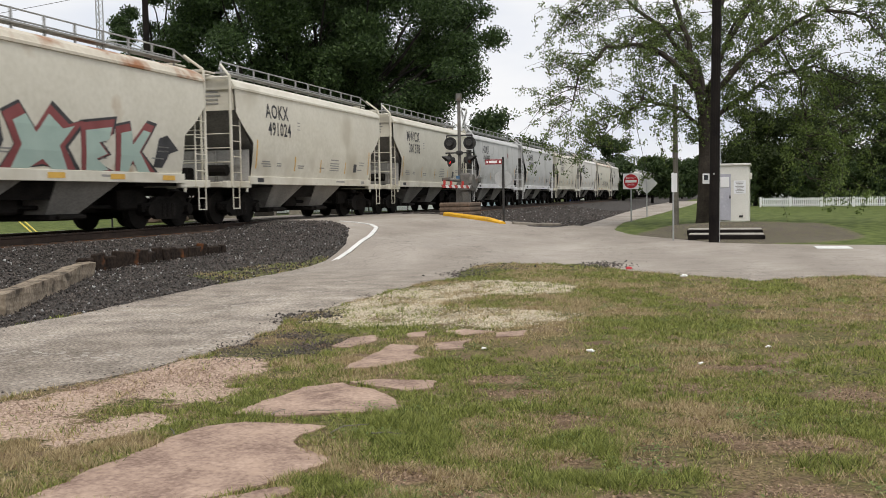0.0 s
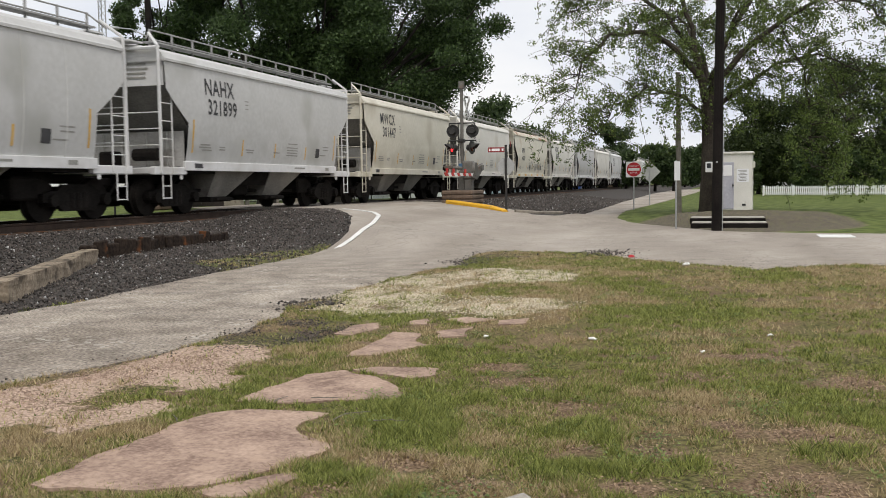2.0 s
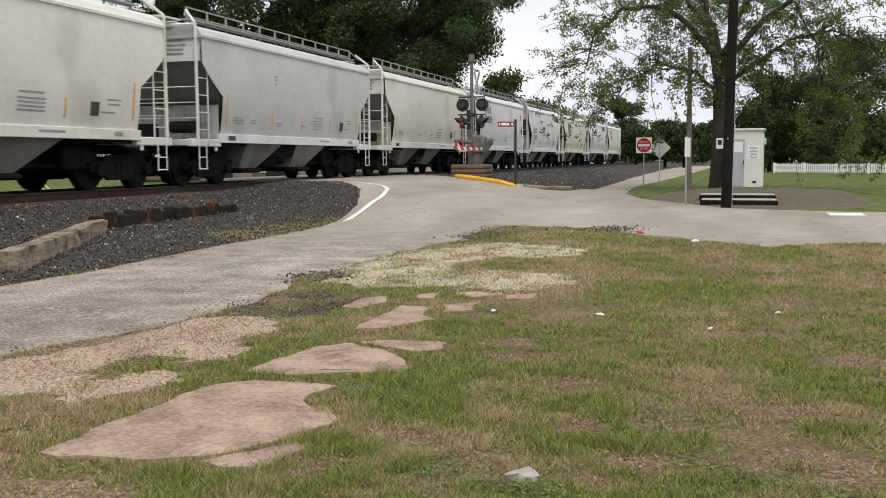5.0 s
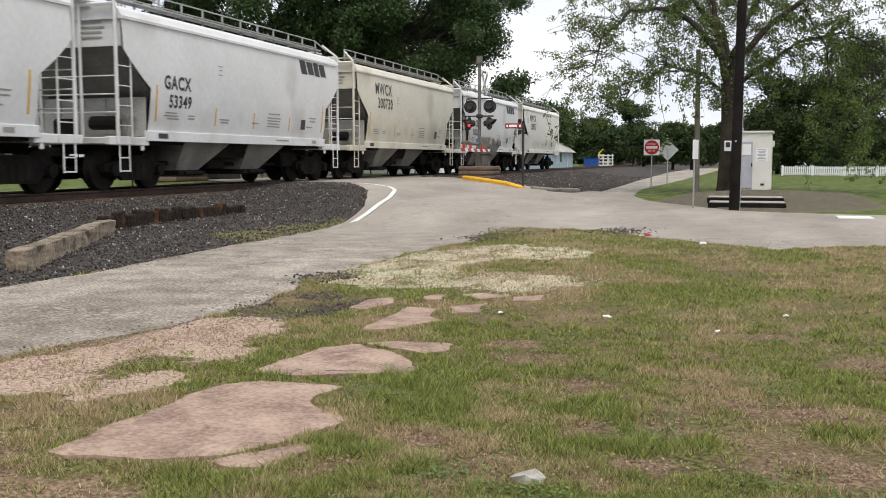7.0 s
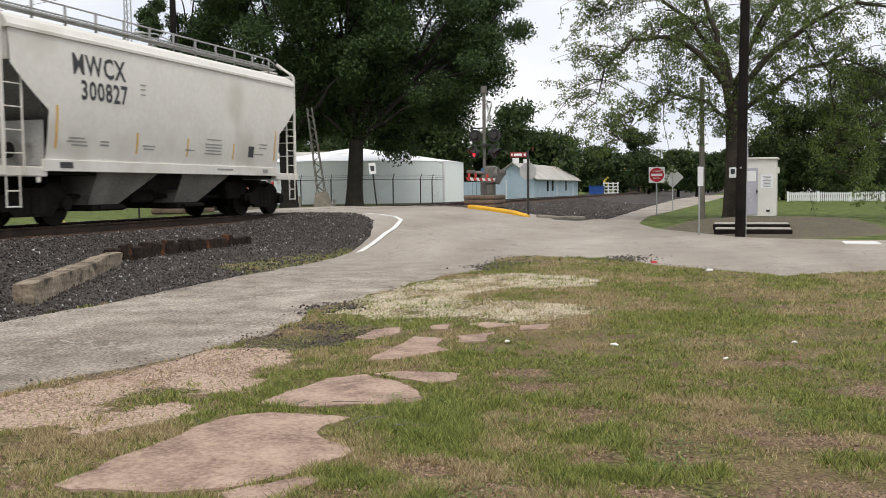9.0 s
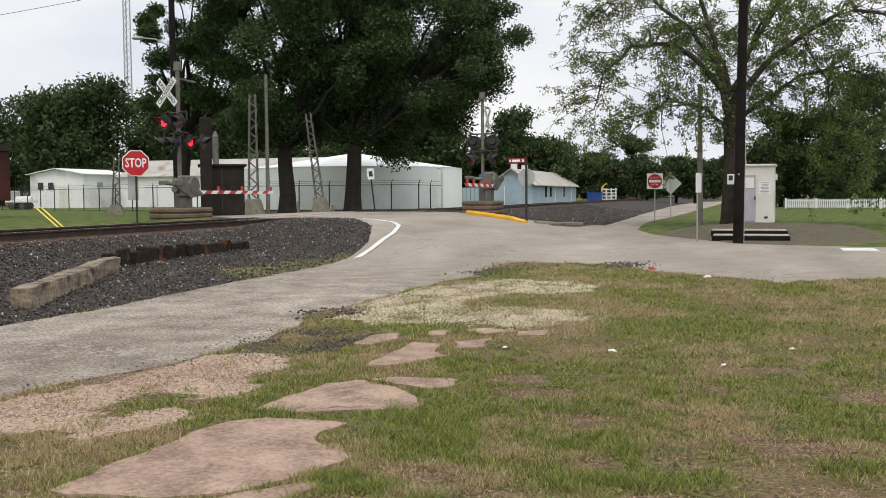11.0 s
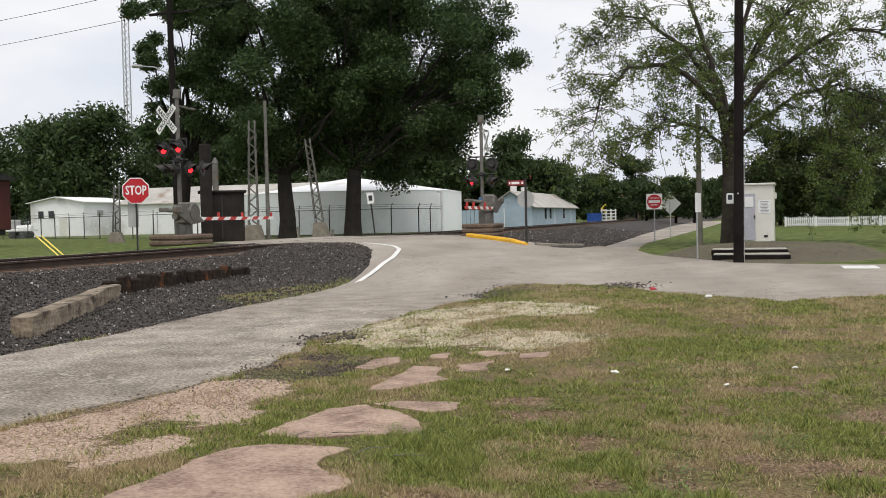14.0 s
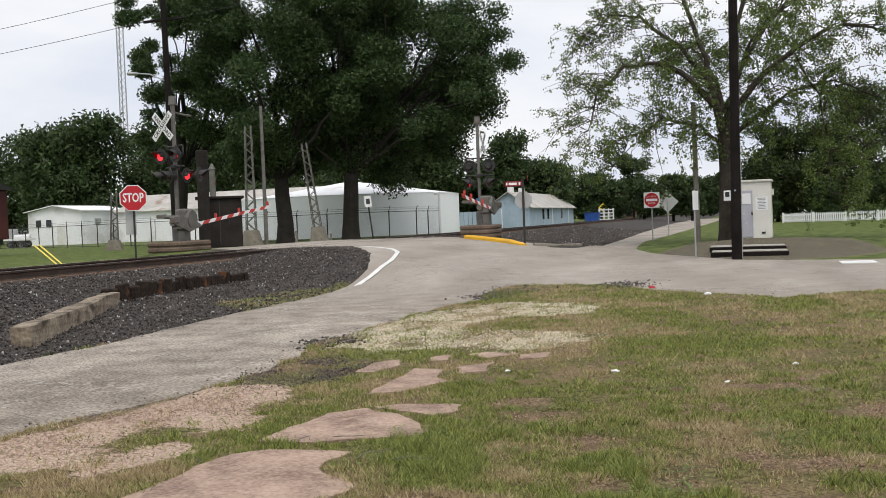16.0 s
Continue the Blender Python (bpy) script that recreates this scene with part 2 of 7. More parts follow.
ASPHALT = asphalt_material()
SLAB = surf("old_concrete_slab", (0.19, 0.125, 0.098), (0.46, 0.335, 0.26), 2.6, 0.85, 0.6, 34, stain=(0.43, 0.31, 0.235), stain_scale=5.0, stain_at=0.58, spec=0.25)
CONCRETE = surf("weathered_concrete", (0.15, 0.13, 0.105), (0.29, 0.26, 0.215), 2.5, 0.9, 0.5, 40, stain=(0.10, 0.08, 0.065), stain_scale=2.0, stain_at=0.58)
STONES = surf("ballast_stones", (0.036, 0.030, 0.027), (0.122, 0.105, 0.094), 3.0, 0.85, 0.2, 40, per_piece=0.85)
SPECK = surf("pale_ballast_stones", (0.24, 0.235, 0.23), (0.46, 0.455, 0.45), 5.0, 0.9, 0.2, 40, per_piece=0.4)
PEBBLE = surf("limestone_chips", (0.46, 0.39, 0.28), (0.74, 0.67, 0.53), 6.0, 0.9, 0.2, 40, per_piece=0.3)
TIMBER = surf("old_timber", (0.045, 0.033, 0.026), (0.12, 0.09, 0.07), 3.0, 0.9, 0.7, 30, stain=(0.16, 0.075, 0.035), stain_scale=1.5, stain_at=0.6)
RAIL = surf("rusty_rail", (0.035, 0.024, 0.018), (0.085, 0.056, 0.042), 3.0, 0.75, 0.3, 40, metal=0.3)
RAILTOP = surf("polished_railhead", (0.30, 0.29, 0.28), (0.42, 0.41, 0.40), 3.0, 0.35, 0.1, 40, metal=0.9)
WHITELINE = surf("road_paint_white", (0.60, 0.60, 0.58), (0.82, 0.82, 0.80), 3.0, 0.8, 0.3, 60, stain=(0.40, 0.39, 0.37), stain_scale=3.0, stain_at=0.6)
YELLOW = surf("kerb_paint_yellow", (0.62, 0.33, 0.02), (0.80, 0.45, 0.035), 3.0, 0.7, 0.3, 40, stain=(0.38, 0.26, 0.10), stain_scale=4.0, stain_at=0.62)
PAINTS = {
    "cream": surf("cream_car_paint", (0.58, 0.55, 0.46), (0.68, 0.65, 0.56), 0.6, 0.5, 0.05, 8, stain=(0.50, 0.46, 0.37), stain_scale=0.5, stain_at=0.55),
    "white": surf("white_car_paint", (0.62, 0.60, 0.55), (0.72, 0.70, 0.65), 0.6, 0.5, 0.05, 8, stain=(0.55, 0.52, 0.46), stain_scale=0.5, stain_at=0.56),
    "grey": surf("grey_car_paint", (0.46, 0.46, 0.45), (0.55, 0.55, 0.545), 0.6, 0.5, 0.05, 8, stain=(0.40, 0.40, 0.38), stain_scale=0.5, stain_at=0.56),
    "pale": surf("pale_grey_car_paint", (0.60, 0.60, 0.60), (0.70, 0.70, 0.70), 0.6, 0.5, 0.05, 8, stain=(0.52, 0.51, 0.49), stain_scale=0.5, stain_at=0.57),
    "rust_roof": surf("rusted_roof_edge", (0.52, 0.47, 0.38), (0.64, 0.59, 0.49), 0.8, 0.6, 0.1, 10, stain=(0.30, 0.12, 0.045), stain_scale=0.9, stain_at=0.49),
    "rusty": surf("rust_streaked_cream_paint", (0.58, 0.55, 0.46), (0.68, 0.65, 0.56), 0.6, 0.55, 0.05, 8, stain=(0.42, 0.31, 0.20), stain_scale=0.6, stain_at=0.60),
}
# near black for the grimy underframe and for the shaded gap between the hoppers
UNDER = surf("grime_and_underside_shade", (0.006, 0.0055, 0.005), (0.022, 0.019, 0.017), 2.0, 0.9, 0.4, 30, spec=0.1)
# sloping ends: shade under the body end, put into the sheet's colour
ENDSHADE = surf("shaded_end_sheet", (0.10, 0.096, 0.09), (0.20, 0.195, 0.185), 1.2, 0.85, 0.2, 20, spec=0.2)
ENDPALE = surf("dusty_pale_web", (0.30, 0.295, 0.28), (0.44, 0.43, 0.41), 1.2, 0.85, 0.2, 20, stain=(0.20, 0.19, 0.17), stain_scale=1.5, stain_at=0.56)
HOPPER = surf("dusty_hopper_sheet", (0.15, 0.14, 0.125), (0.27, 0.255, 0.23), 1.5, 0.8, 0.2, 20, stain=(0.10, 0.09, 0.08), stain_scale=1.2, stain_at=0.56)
MARK = surf("black_marking", (0.03, 0.03, 0.032), (0.06, 0.06, 0.065), 3.0, 0.6, 0.0)
FADED = surf("faded_marking", (0.22, 0.22, 0.20), (0.34, 0.33, 0.31), 3.0, 0.6, 0.0)
ORANGE = surf("orange_reflector", (0.58, 0.32, 0.06), (0.74, 0.46, 0.10), 3.0, 0.5, 0.0)
WALKWAY = surf("dull_walkway_grating", (0.26, 0.26, 0.255), (0.42, 0.42, 0.41), 4.0, 0.6, 0.2, 50, metal=0.3)
GALV = surf("galvanised_steel", (0.30, 0.31, 0.31), (0.46, 0.47, 0.47), 4.0, 0.5, 0.1, 50, metal=0.5)
IRON = surf("dark_iron", (0.02, 0.02, 0.021), (0.055, 0.053, 0.05), 3.0, 0.6, 0.2, 40, metal=0.2)
GRAFF_TEAL = surf("pale_teal_spray", (0.34, 0.46, 0.41), (0.42, 0.54, 0.48), 2.0, 0.6, 0.0)
GRAFF_RED = surf("dark_red_spray", (0.20, 0.05, 0.05), (0.28, 0.08, 0.08), 2.0, 0.6, 0.0)


# ---- building tools ----
def part(name, bm, material, parent=None, label=""):
    """Link a bmesh as one mesh object, under a thing where one is given."""
    me = bm
    if isinstance(bm, bmesh.types.BMesh):
        me = bpy.data.meshes.new(name)
        bm.to_mesh(me)
        bm.free()
    if material and not me.materials:
        me.materials.append(material)
    ob = new(name, me)
    if parent:
        ob.parent = parent
    if label:
        ob["label"] = label
    return ob


def thing(name, at=(0, 0, 0), turn=0.0, label="", category="", group=""):
    ob = new(name)
    ob.empty_display_size = 0.1
    ob.matrix_basis = pose(*at, 0, 0, turn)
    return tagged(ob, label, category, group)


def box(bm, c, s, rot=None, bevel=0.0):
    r = bmesh.ops.create_cube(bm, size=1.0)
    m = Matrix.Translation(c) @ (rot.to_4x4() if rot else Matrix()) @ Matrix.Diagonal((*s, 1))
    bmesh.ops.transform(bm, matrix=m, verts=r["verts"])
    if bevel:
        es = {e for v in r["verts"] for e in v.link_edges}
        bmesh.ops.bevel(bm, geom=list(es), offset=bevel, segments=1, affect="EDGES")
    return r["verts"]


def rod(bm, a, b, r0, r1=None, n=8):
    a, b = Vector(a), Vector(b)
    d = b - a
    m = Matrix.Translation((a + b) / 2) @ d.to_track_quat("Z", "Y").to_matrix().to_4x4()
    bmesh.ops.create_cone(bm, cap_ends=True, segments=n, radius1=r0, radius2=r0 if r1 is None else r1, depth=d.length, matrix=m)


def prism(bm, outline, vec):
    """Extrude a flat outline of 3D points along vec."""
    a = [bm.verts.new(p) for p in outline]
    b = [bm.verts.new(Vector(p) + Vector(vec)) for p in outline]
    bm.faces.new(a[::-1])
    bm.faces.new(b)
    k = len(a)
    for i in range(k):
        bm.faces.new((a[i], a[(i + 1) % k], b[(i + 1) % k], b[i]))


def words(text, size, material, name="lettering", bold=0.0):
    """Flat lettering as a mesh in the xz plane, centred, facing -y."""
    cu = bpy.data.curves.new(name, "FONT")
    cu.body, cu.size, cu.align_x, cu.align_y = text, size, "CENTER", "CENTER"
    cu.resolution_u, cu.offset = 2, bold
    cu.space_character = 1.1 if bold > 0.01 else 1.0
    ob = bpy.data.objects.new(name, cu)
    scene.collection.objects.link(ob)
    me = bpy.data.meshes.new_from_object(ob.evaluated_get(bpy.context.evaluated_depsgraph_get()))
    bpy.data.objects.remove(ob)
    bpy.data.curves.remove(cu)
    me.transform(pose(0, 0, 0, 90, 0, 0))
    me.materials.clear()
    me.materials.append(material)
    return me


def soup(name, verts, faces, material, smooth_it=False):
    me = bpy.data.meshes.new(name)
    verts, faces = np.asarray(verts, dtype=np.float32), np.asarray(faces, dtype=np.int32)
    me.vertices.add(len(verts))
    me.vertices.foreach_set("co", verts.ravel())
    k = faces.shape[1]
    me.loops.add(faces.size)
    me.loops.foreach_set("vertex_index", faces.ravel())
    me.polygons.add(len(faces))
    me.polygons.foreach_set("loop_start", np.arange(0, faces.size, k, dtype=np.int32))
    me.polygons.foreach_set("loop_total", np.full(len(faces), k, dtype=np.int32))
    me.update(calc_edges=True)
    me.validate()
    me.materials.append(material)
    if smooth_it:
        me.polygons.foreach_set("use_smooth", np.ones(len(faces), dtype=bool))
    return me


def inside(x, y, poly):
    hit = False
    j = len(poly) - 1
    for i in range(len(poly)):
        (xi, yi), (xj, yj) = poly[i], poly[j]
        if (yi > y) != (yj > y) and x < (xj - xi) * (y - yi) / (yj - yi) + xi:
            hit = not hit
        j = i
    return hit


def ragged(poly, step, amount, seed):
    """A closed outline cut into short pieces with wandering edges."""
    out = []
    for i in range(len(poly)):
        a, b = Vector((*poly[i], 0)), Vector((*poly[(i + 1) % len(poly)], 0))
        k = max(1, int((b - a).length / step))
        for j in range(k):
            p = a.lerp(b, j / k)
            v = noise.noise_vector(Vector((p.x * 2.2 + seed, p.y * 2.2, seed)))
            w = noise.noise_vector(Vector((p.x * 7 + seed, p.y * 7, seed)))
            out.append((p.x + amount * (v.x + 0.5 * w.x), p.y + amount * (v.y + 0.5 * w.y)))
    return out


def draped(poly, lift, drop, step=0.5):
    """A sheet over the ground inside an outline: cut on a grid, raised by lift, with a skirt of depth drop."""
    bm = bmesh.new()
    f = bm.faces.new([bm.verts.new((x, y, 0)) for x, y in poly])
    if f.normal.z < 0:
        f.normal_flip()
    xs, ys = [p[0] for p in poly], [p[1] for p in poly]

    def cut(co, no):
        bmesh.ops.bisect_plane(bm, geom=bm.verts[:] + bm.edges[:] + bm.faces[:], plane_co=co, plane_no=no)

    v = math.floor(min(xs) / step) * step + step
    while v < max(xs):
        cut((v, 0, 0), (1, 0, 0))
        v += step
    v = math.floor(min(ys) / step) * step + step
    while v < max(ys):
        cut((0, v, 0), (0, 1, 0))
        v += step
    rim = [e for e in bm.edges if len(e.link_faces) == 1]
    g = bmesh.ops.extrude_edge_only(bm, edges=rim)
    low = {e for e in g["geom"] if isinstance(e, bmesh.types.BMVert)}
    for vert in bm.verts:
        vert.co.z = height(vert.co.x, vert.co.y) + (lift - drop if vert in low else lift)
    bmesh.ops.recalc_face_normals(bm, faces=bm.faces[:])
    return bm

# ---- ground, roads, track ----
TRACK = -14.8
RAILTOP_Z = 0.82

LANE = ragged([(-8.40, -12), (-8.40, 9.1), (-8.32, 11.0), (-8.5, 13.0), (-8.66, 15.0), (-8.72, 17.6), (-8.75, 19.8), (-8.7, 21.2), (-9.15, 22.6),
               (-9.95, 24.6), (-10.8, 26.2), (-11.7, 27.5), (-12.3, 28.1), (-13.2, 28.3), (-13.2, 38.6), (-11.4, 38.4), (-9.3, 37.9), (-7.9, 37.0), (-7.0, 35.4),
               (-6.3, 36.2), (-6.0, 40), (-6.2, 49), (-7.0, 70), (-8.0, 110), (-8.0, 160), (-3.4, 160), (-3.6, 110), (-4.3, 60), (-4.7, 47), (-4.3, 39), (-3.4, 35.6), (-1.6, 32.2), (-0.3, 29.7), (1.0, 29.0),
               (2.5, 28.5), (6, 28.0), (60, 27.0), (60, 17.0), (9, 17.4), (5, 17.6), (2.2, 18.0), (1.2, 17.5), (0.5, 16.7), (0, 17.4), (-0.8, 18.0), (-1.8, 19.0), (-2.6, 20.2), (-3.1, 20.5), (-3.9, 20.4),
               (-4.8, 20.2), (-5.1, 19.4), (-4.75, 17.0), (-5.1, 15.5), (-5.15, 13.5), (-5.2, 12.0), (-5.2, 10.7), (-4.95, 9.9), (-4.88, 9.0), (-4.93, 8.2), (-5.0, 7.5), (-5.1, 7.0), (-5.28, 6.4), (-5.3, 5.7), (-5.3, -12)],
              0.35, 0.10, 3.0)
DIRT = [(-5.39, 5.2), (-5.17, 5.97), (-5.1, 6.27), (-4.98, 6.76), (-4.97, 7.39), (-4.93, 7.88), (-4.54, 8.17), (-4.03, 7.99), (-3.79, 7.45), (-3.9, 7.01), (-3.6, 6.73), (-3.6, 6.37), (-3.92, 6.18), (-4.27, 6.34), (-4.37, 6.04), (-4.38, 5.73), (-4.13, 5.49), (-3.95, 5.87), (-3.73, 5.8), (-3.64, 5.39), (-3.72, 4.97), (-3.93, 4.91), (-4.18, 5.01), (-4.51, 4.88), (-4.8, 4.7)]
NEAR_DIRT = [(-3.6, 3.4), (-3.48, 3.53), (-3.19, 3.64), (-2.87, 3.73), (-2.64, 3.68), (-2.52, 3.43), (-2.6, 2.9), (-3.3, 2.8)]
DARK = [(-4.95, 8.1), (-4.93, 9.4), (-4.61, 9.85), (-4.19, 9.83), (-3.81, 9.49), (-3.68, 8.92), (-3.89, 8.31), (-4.05, 7.92), (-4.54, 8.17)]
PALE = [(-4.81, 10.68), (-5.03, 11.45), (-5.26, 13.21), (-5.09, 14.24), (-4.68, 15.37), (-4.03, 16.7), (-2.92, 16.22), (-2.28, 15.47), (-2.16, 14.4), (-3.36, 13.95), (-3.8, 13.33), (-3.71, 12.46), (-2.96, 12.28), (-2.21, 12.31), (-1.55, 12.01), (-1.78, 11.43), (-2.07, 10.82), (-2.63, 10.36), (-3.14, 10.75), (-3.76, 10.51), (-4.25, 10.31)]
# bare brown spots in the lawn: centre and half-widths
BARE = [(-1.1, 6.38, 0.28, 0.14), (-1.41, 6.96, 0.24, 0.3), (-0.25, 7.42, 0.3, 0.2), (-1.64, 4.85, 0.22, 0.17), (0.42, 5.9, 0.28, 0.18), (0.89, 7.36, 0.24, 0.47), (0.38, 4.87, 0.28, 0.25), (-0.81, 5.3, 0.12, 0.1), (-1.86, 4.27, 0.2, 0.16), (-0.04, 6.0, 0.17, 0.1),
        (-0.38, 5.38, 0.18, 0.1), (-1.19, 4.49, 0.2, 0.15), (0.04, 8.41, 0.4, 0.12), (-0.77, 4.36, 0.18, 0.12), (-0.41, 4.65, 0.16, 0.13), (-0.28, 6.38, 0.18, 0.11), (-1.81, 7.53, 0.26, 0.16)]
LUSH = [(0.54, 5.55, 0.26), (-1.54, 4.3, 0.14), (-1.91, 4.47, 0.13), (-0.87, 4.89, 0.2), (-0.59, 4.98, 0.18), (-0.81, 5.69, 0.2), (-1.26, 6.6, 0.22), (-1.81, 5.45, 0.26), (-0.26, 5.3, 0.14), (-2.0, 5.9, 0.3)]
VERGE = [(-9.5, 15.6), (-9.4, 18.4), (-9.1, 20.6), (-8.5, 20.2), (-8.7, 18.4), (-8.65, 15.4)]
SLABS = {
    "a": [(-3.39, 4.01), (-3.37, 4.51), (-3.34, 4.95), (-3.36, 5.32), (-3.28, 5.58), (-3.08, 5.75), (-2.71, 5.78), (-2.52, 5.75), (-2.57, 5.47), (-2.55, 5.3), (-2.24, 5.07), (-2.15, 4.97), (-2.22, 4.71), (-2.25, 4.57), (-2.35, 4.43), (-2.43, 4.28), (-2.55, 4.15), (-2.77, 4.04), (-3.17, 3.99)],
    "b": [(-2.49, 4.05), (-2.41, 4.22), (-2.32, 4.37), (-2.18, 4.5), (-2.12, 4.4), (-2.16, 4.25), (-2.18, 4.06), (-2.33, 4.02)],
    "c": [(-3.31, 5.97), (-3.22, 6.57), (-3.19, 6.9), (-2.94, 7.13), (-2.6, 6.94), (-2.4, 6.7), (-2.18, 6.41), (-2.18, 6.28), (-2.53, 6.13), (-2.81, 5.98), (-3.12, 5.92)],
    "d": [(-2.9, 7.2), (-2.74, 7.37), (-2.24, 7.37), (-2.21, 7.11), (-2.36, 6.93), (-2.58, 7.03)],
    "e": [(-3.21, 7.69), (-3.21, 8.05), (-3.22, 8.69), (-3.26, 9.13), (-2.95, 9.1), (-2.83, 8.63), (-2.66, 8.45), (-2.92, 7.87)],
    "f": [(-3.83, 8.91), (-3.83, 9.53), (-3.63, 9.77), (-3.49, 9.34), (-3.59, 8.87)],
    "g": [(-3.33, 9.91), (-3.17, 10.19), (-3.07, 9.72), (-3.22, 9.63)],
    "h": [(-3.01, 10.15), (-2.82, 10.35), (-2.45, 10.22), (-2.69, 9.88)],
    "i": [(-2.41, 10.14), (-2.1, 10.38), (-2.06, 9.95), (-2.34, 9.86)],
    "j": [(-2.82, 9.26), (-2.54, 9.59), (-2.47, 9.06), (-2.7, 8.85)],
}


def on_lane(x, y):
    return inside(x, y, LANE)


def near_edge(x, y):
    """1 on a ballast bank, 0 elsewhere."""
    q = -x
    if not 5.7 < q < 18.6:
        return 0.0
    if inside(x, y, VERGE):
        return 0.50 * smooth(q, 8.3, 8.9)
    if q > 16.6:
        return 1 - smooth(q, 16.9, 18.2)
    return smooth(q, 7.9, 8.25) if y < 32 else smooth(q, 5.8, 6.2)


def axis(lo, hi, fine_lo, fine_hi, step, growth):
    out = list(np.arange(fine_lo, fine_hi, step))
    v, s = fine_hi, step
    while v < hi:
        out.append(v)
        s *= growth
        v += s
    out.append(hi)
    v, s = fine_lo, step
    while v > lo:
        s *= growth
        v -= s
        out.append(max(v, lo))
    return sorted(set(round(float(o), 3) for o in out))


def make_ground():
    xs = axis(-900, 900, -9.5, 4.5, 0.14, 1.14)
    ys = axis(-120, 1500, 3.0, 21.0, 0.14, 1.1)
    verts, zones = [], []
    for y in ys:
        for x in xs:
            h = height(x, y)
            near = -11 < x < 12 and 0 < y < 30
            if near:
                h += 0.012 * noise.noise(Vector((x * 0.8, y * 0.8, 0))) + 0.008 * noise.noise(Vector((x * 3, y * 3, 5)))
            if abs(x) < 30 and (x < -4.3 or y > 15.5) and on_lane(x, y):
                h = min(h, height(x, y)) - 0.05
            verts.append((x, y, h))
            wob = 0.35 * noise.noise(Vector((x * 1.7, y * 1.7, 9)))
            px, py = x + wob * 0.5, y + wob * 0.5
            grey = 0.0
            red = 0.62 if (near and inside(px, py, DIRT)) else 0.0
            mound = math.hypot((x - 0.6) / 4.4, (y - 34.4) / 6.4)
            if mound < 1.0 and y > 27.6:
                red = max(red, 0.55 * (1 - smooth(mound, 0.8, 1.0)))
                grey = 0.54 * (1 - smooth(mound, 0.8, 1.0))
            if near and red == 0:
                red = 0.42 * max(0.0, noise.noise(Vector((x * 0.7, y * 0.9, 3)))) + 0.14 * smooth(-x, 0, 4) + 0.12
            green = (0.56 + 0.45 * noise.noise(Vector((x * 1.9, y * 1.3, 6))) + 0.3 * noise.noise(Vector((x * 5, y * 3, 16)))) if (near and inside(px, py, PALE)) else 0.0
            if near and green == 0 and inside(px * 0.97, py, LANE) and not on_lane(x, y):
                green = 0.3
            blue = (0.38 + 0.3 * noise.noise(Vector((x * 2.5, y * 2.5, 15)))) if (near and inside(px, py, DARK)) else 0.0
            blue = max(blue, grey, 0.75 * near_edge(x, y))
            dry = (1 - smooth(y, 16, 27)) if x > -8 else (0.45 if inside(x, y, VERGE) else 0.0)
            if near:
                wx, wy = x + 0.10 * noise.noise(Vector((x * 5, y * 5, 31))), y + 0.14 * noise.noise(Vector((x * 5, y * 5, 37)))
                spot = min(math.hypot((wx - a) / c, (wy - b) / d) for a, b, c, d in BARE)
                dry += 1 if inside(wx, wy, NEAR_DIRT) else 1 - smooth(spot, 0.7, 1.25)
            zones.append((red, green, blue, dry))
    nx = len(xs)
    faces = [(j * nx + i, j * nx + i + 1, (j + 1) * nx + i + 1, (j + 1) * nx + i) for j in range(len(ys) - 1) for i in range(nx - 1)]
    me = soup("ground", verts, faces, GROUND, True)
    layer = me.color_attributes.new("zones", "FLOAT_COLOR", "POINT")
    layer.data.foreach_set("color", np.asarray(zones, dtype=np.float32).ravel())
    tagged(part("ground", me, None), "patchy green and straw lawn with bare dirt and gravel", "ground", kind="structure")


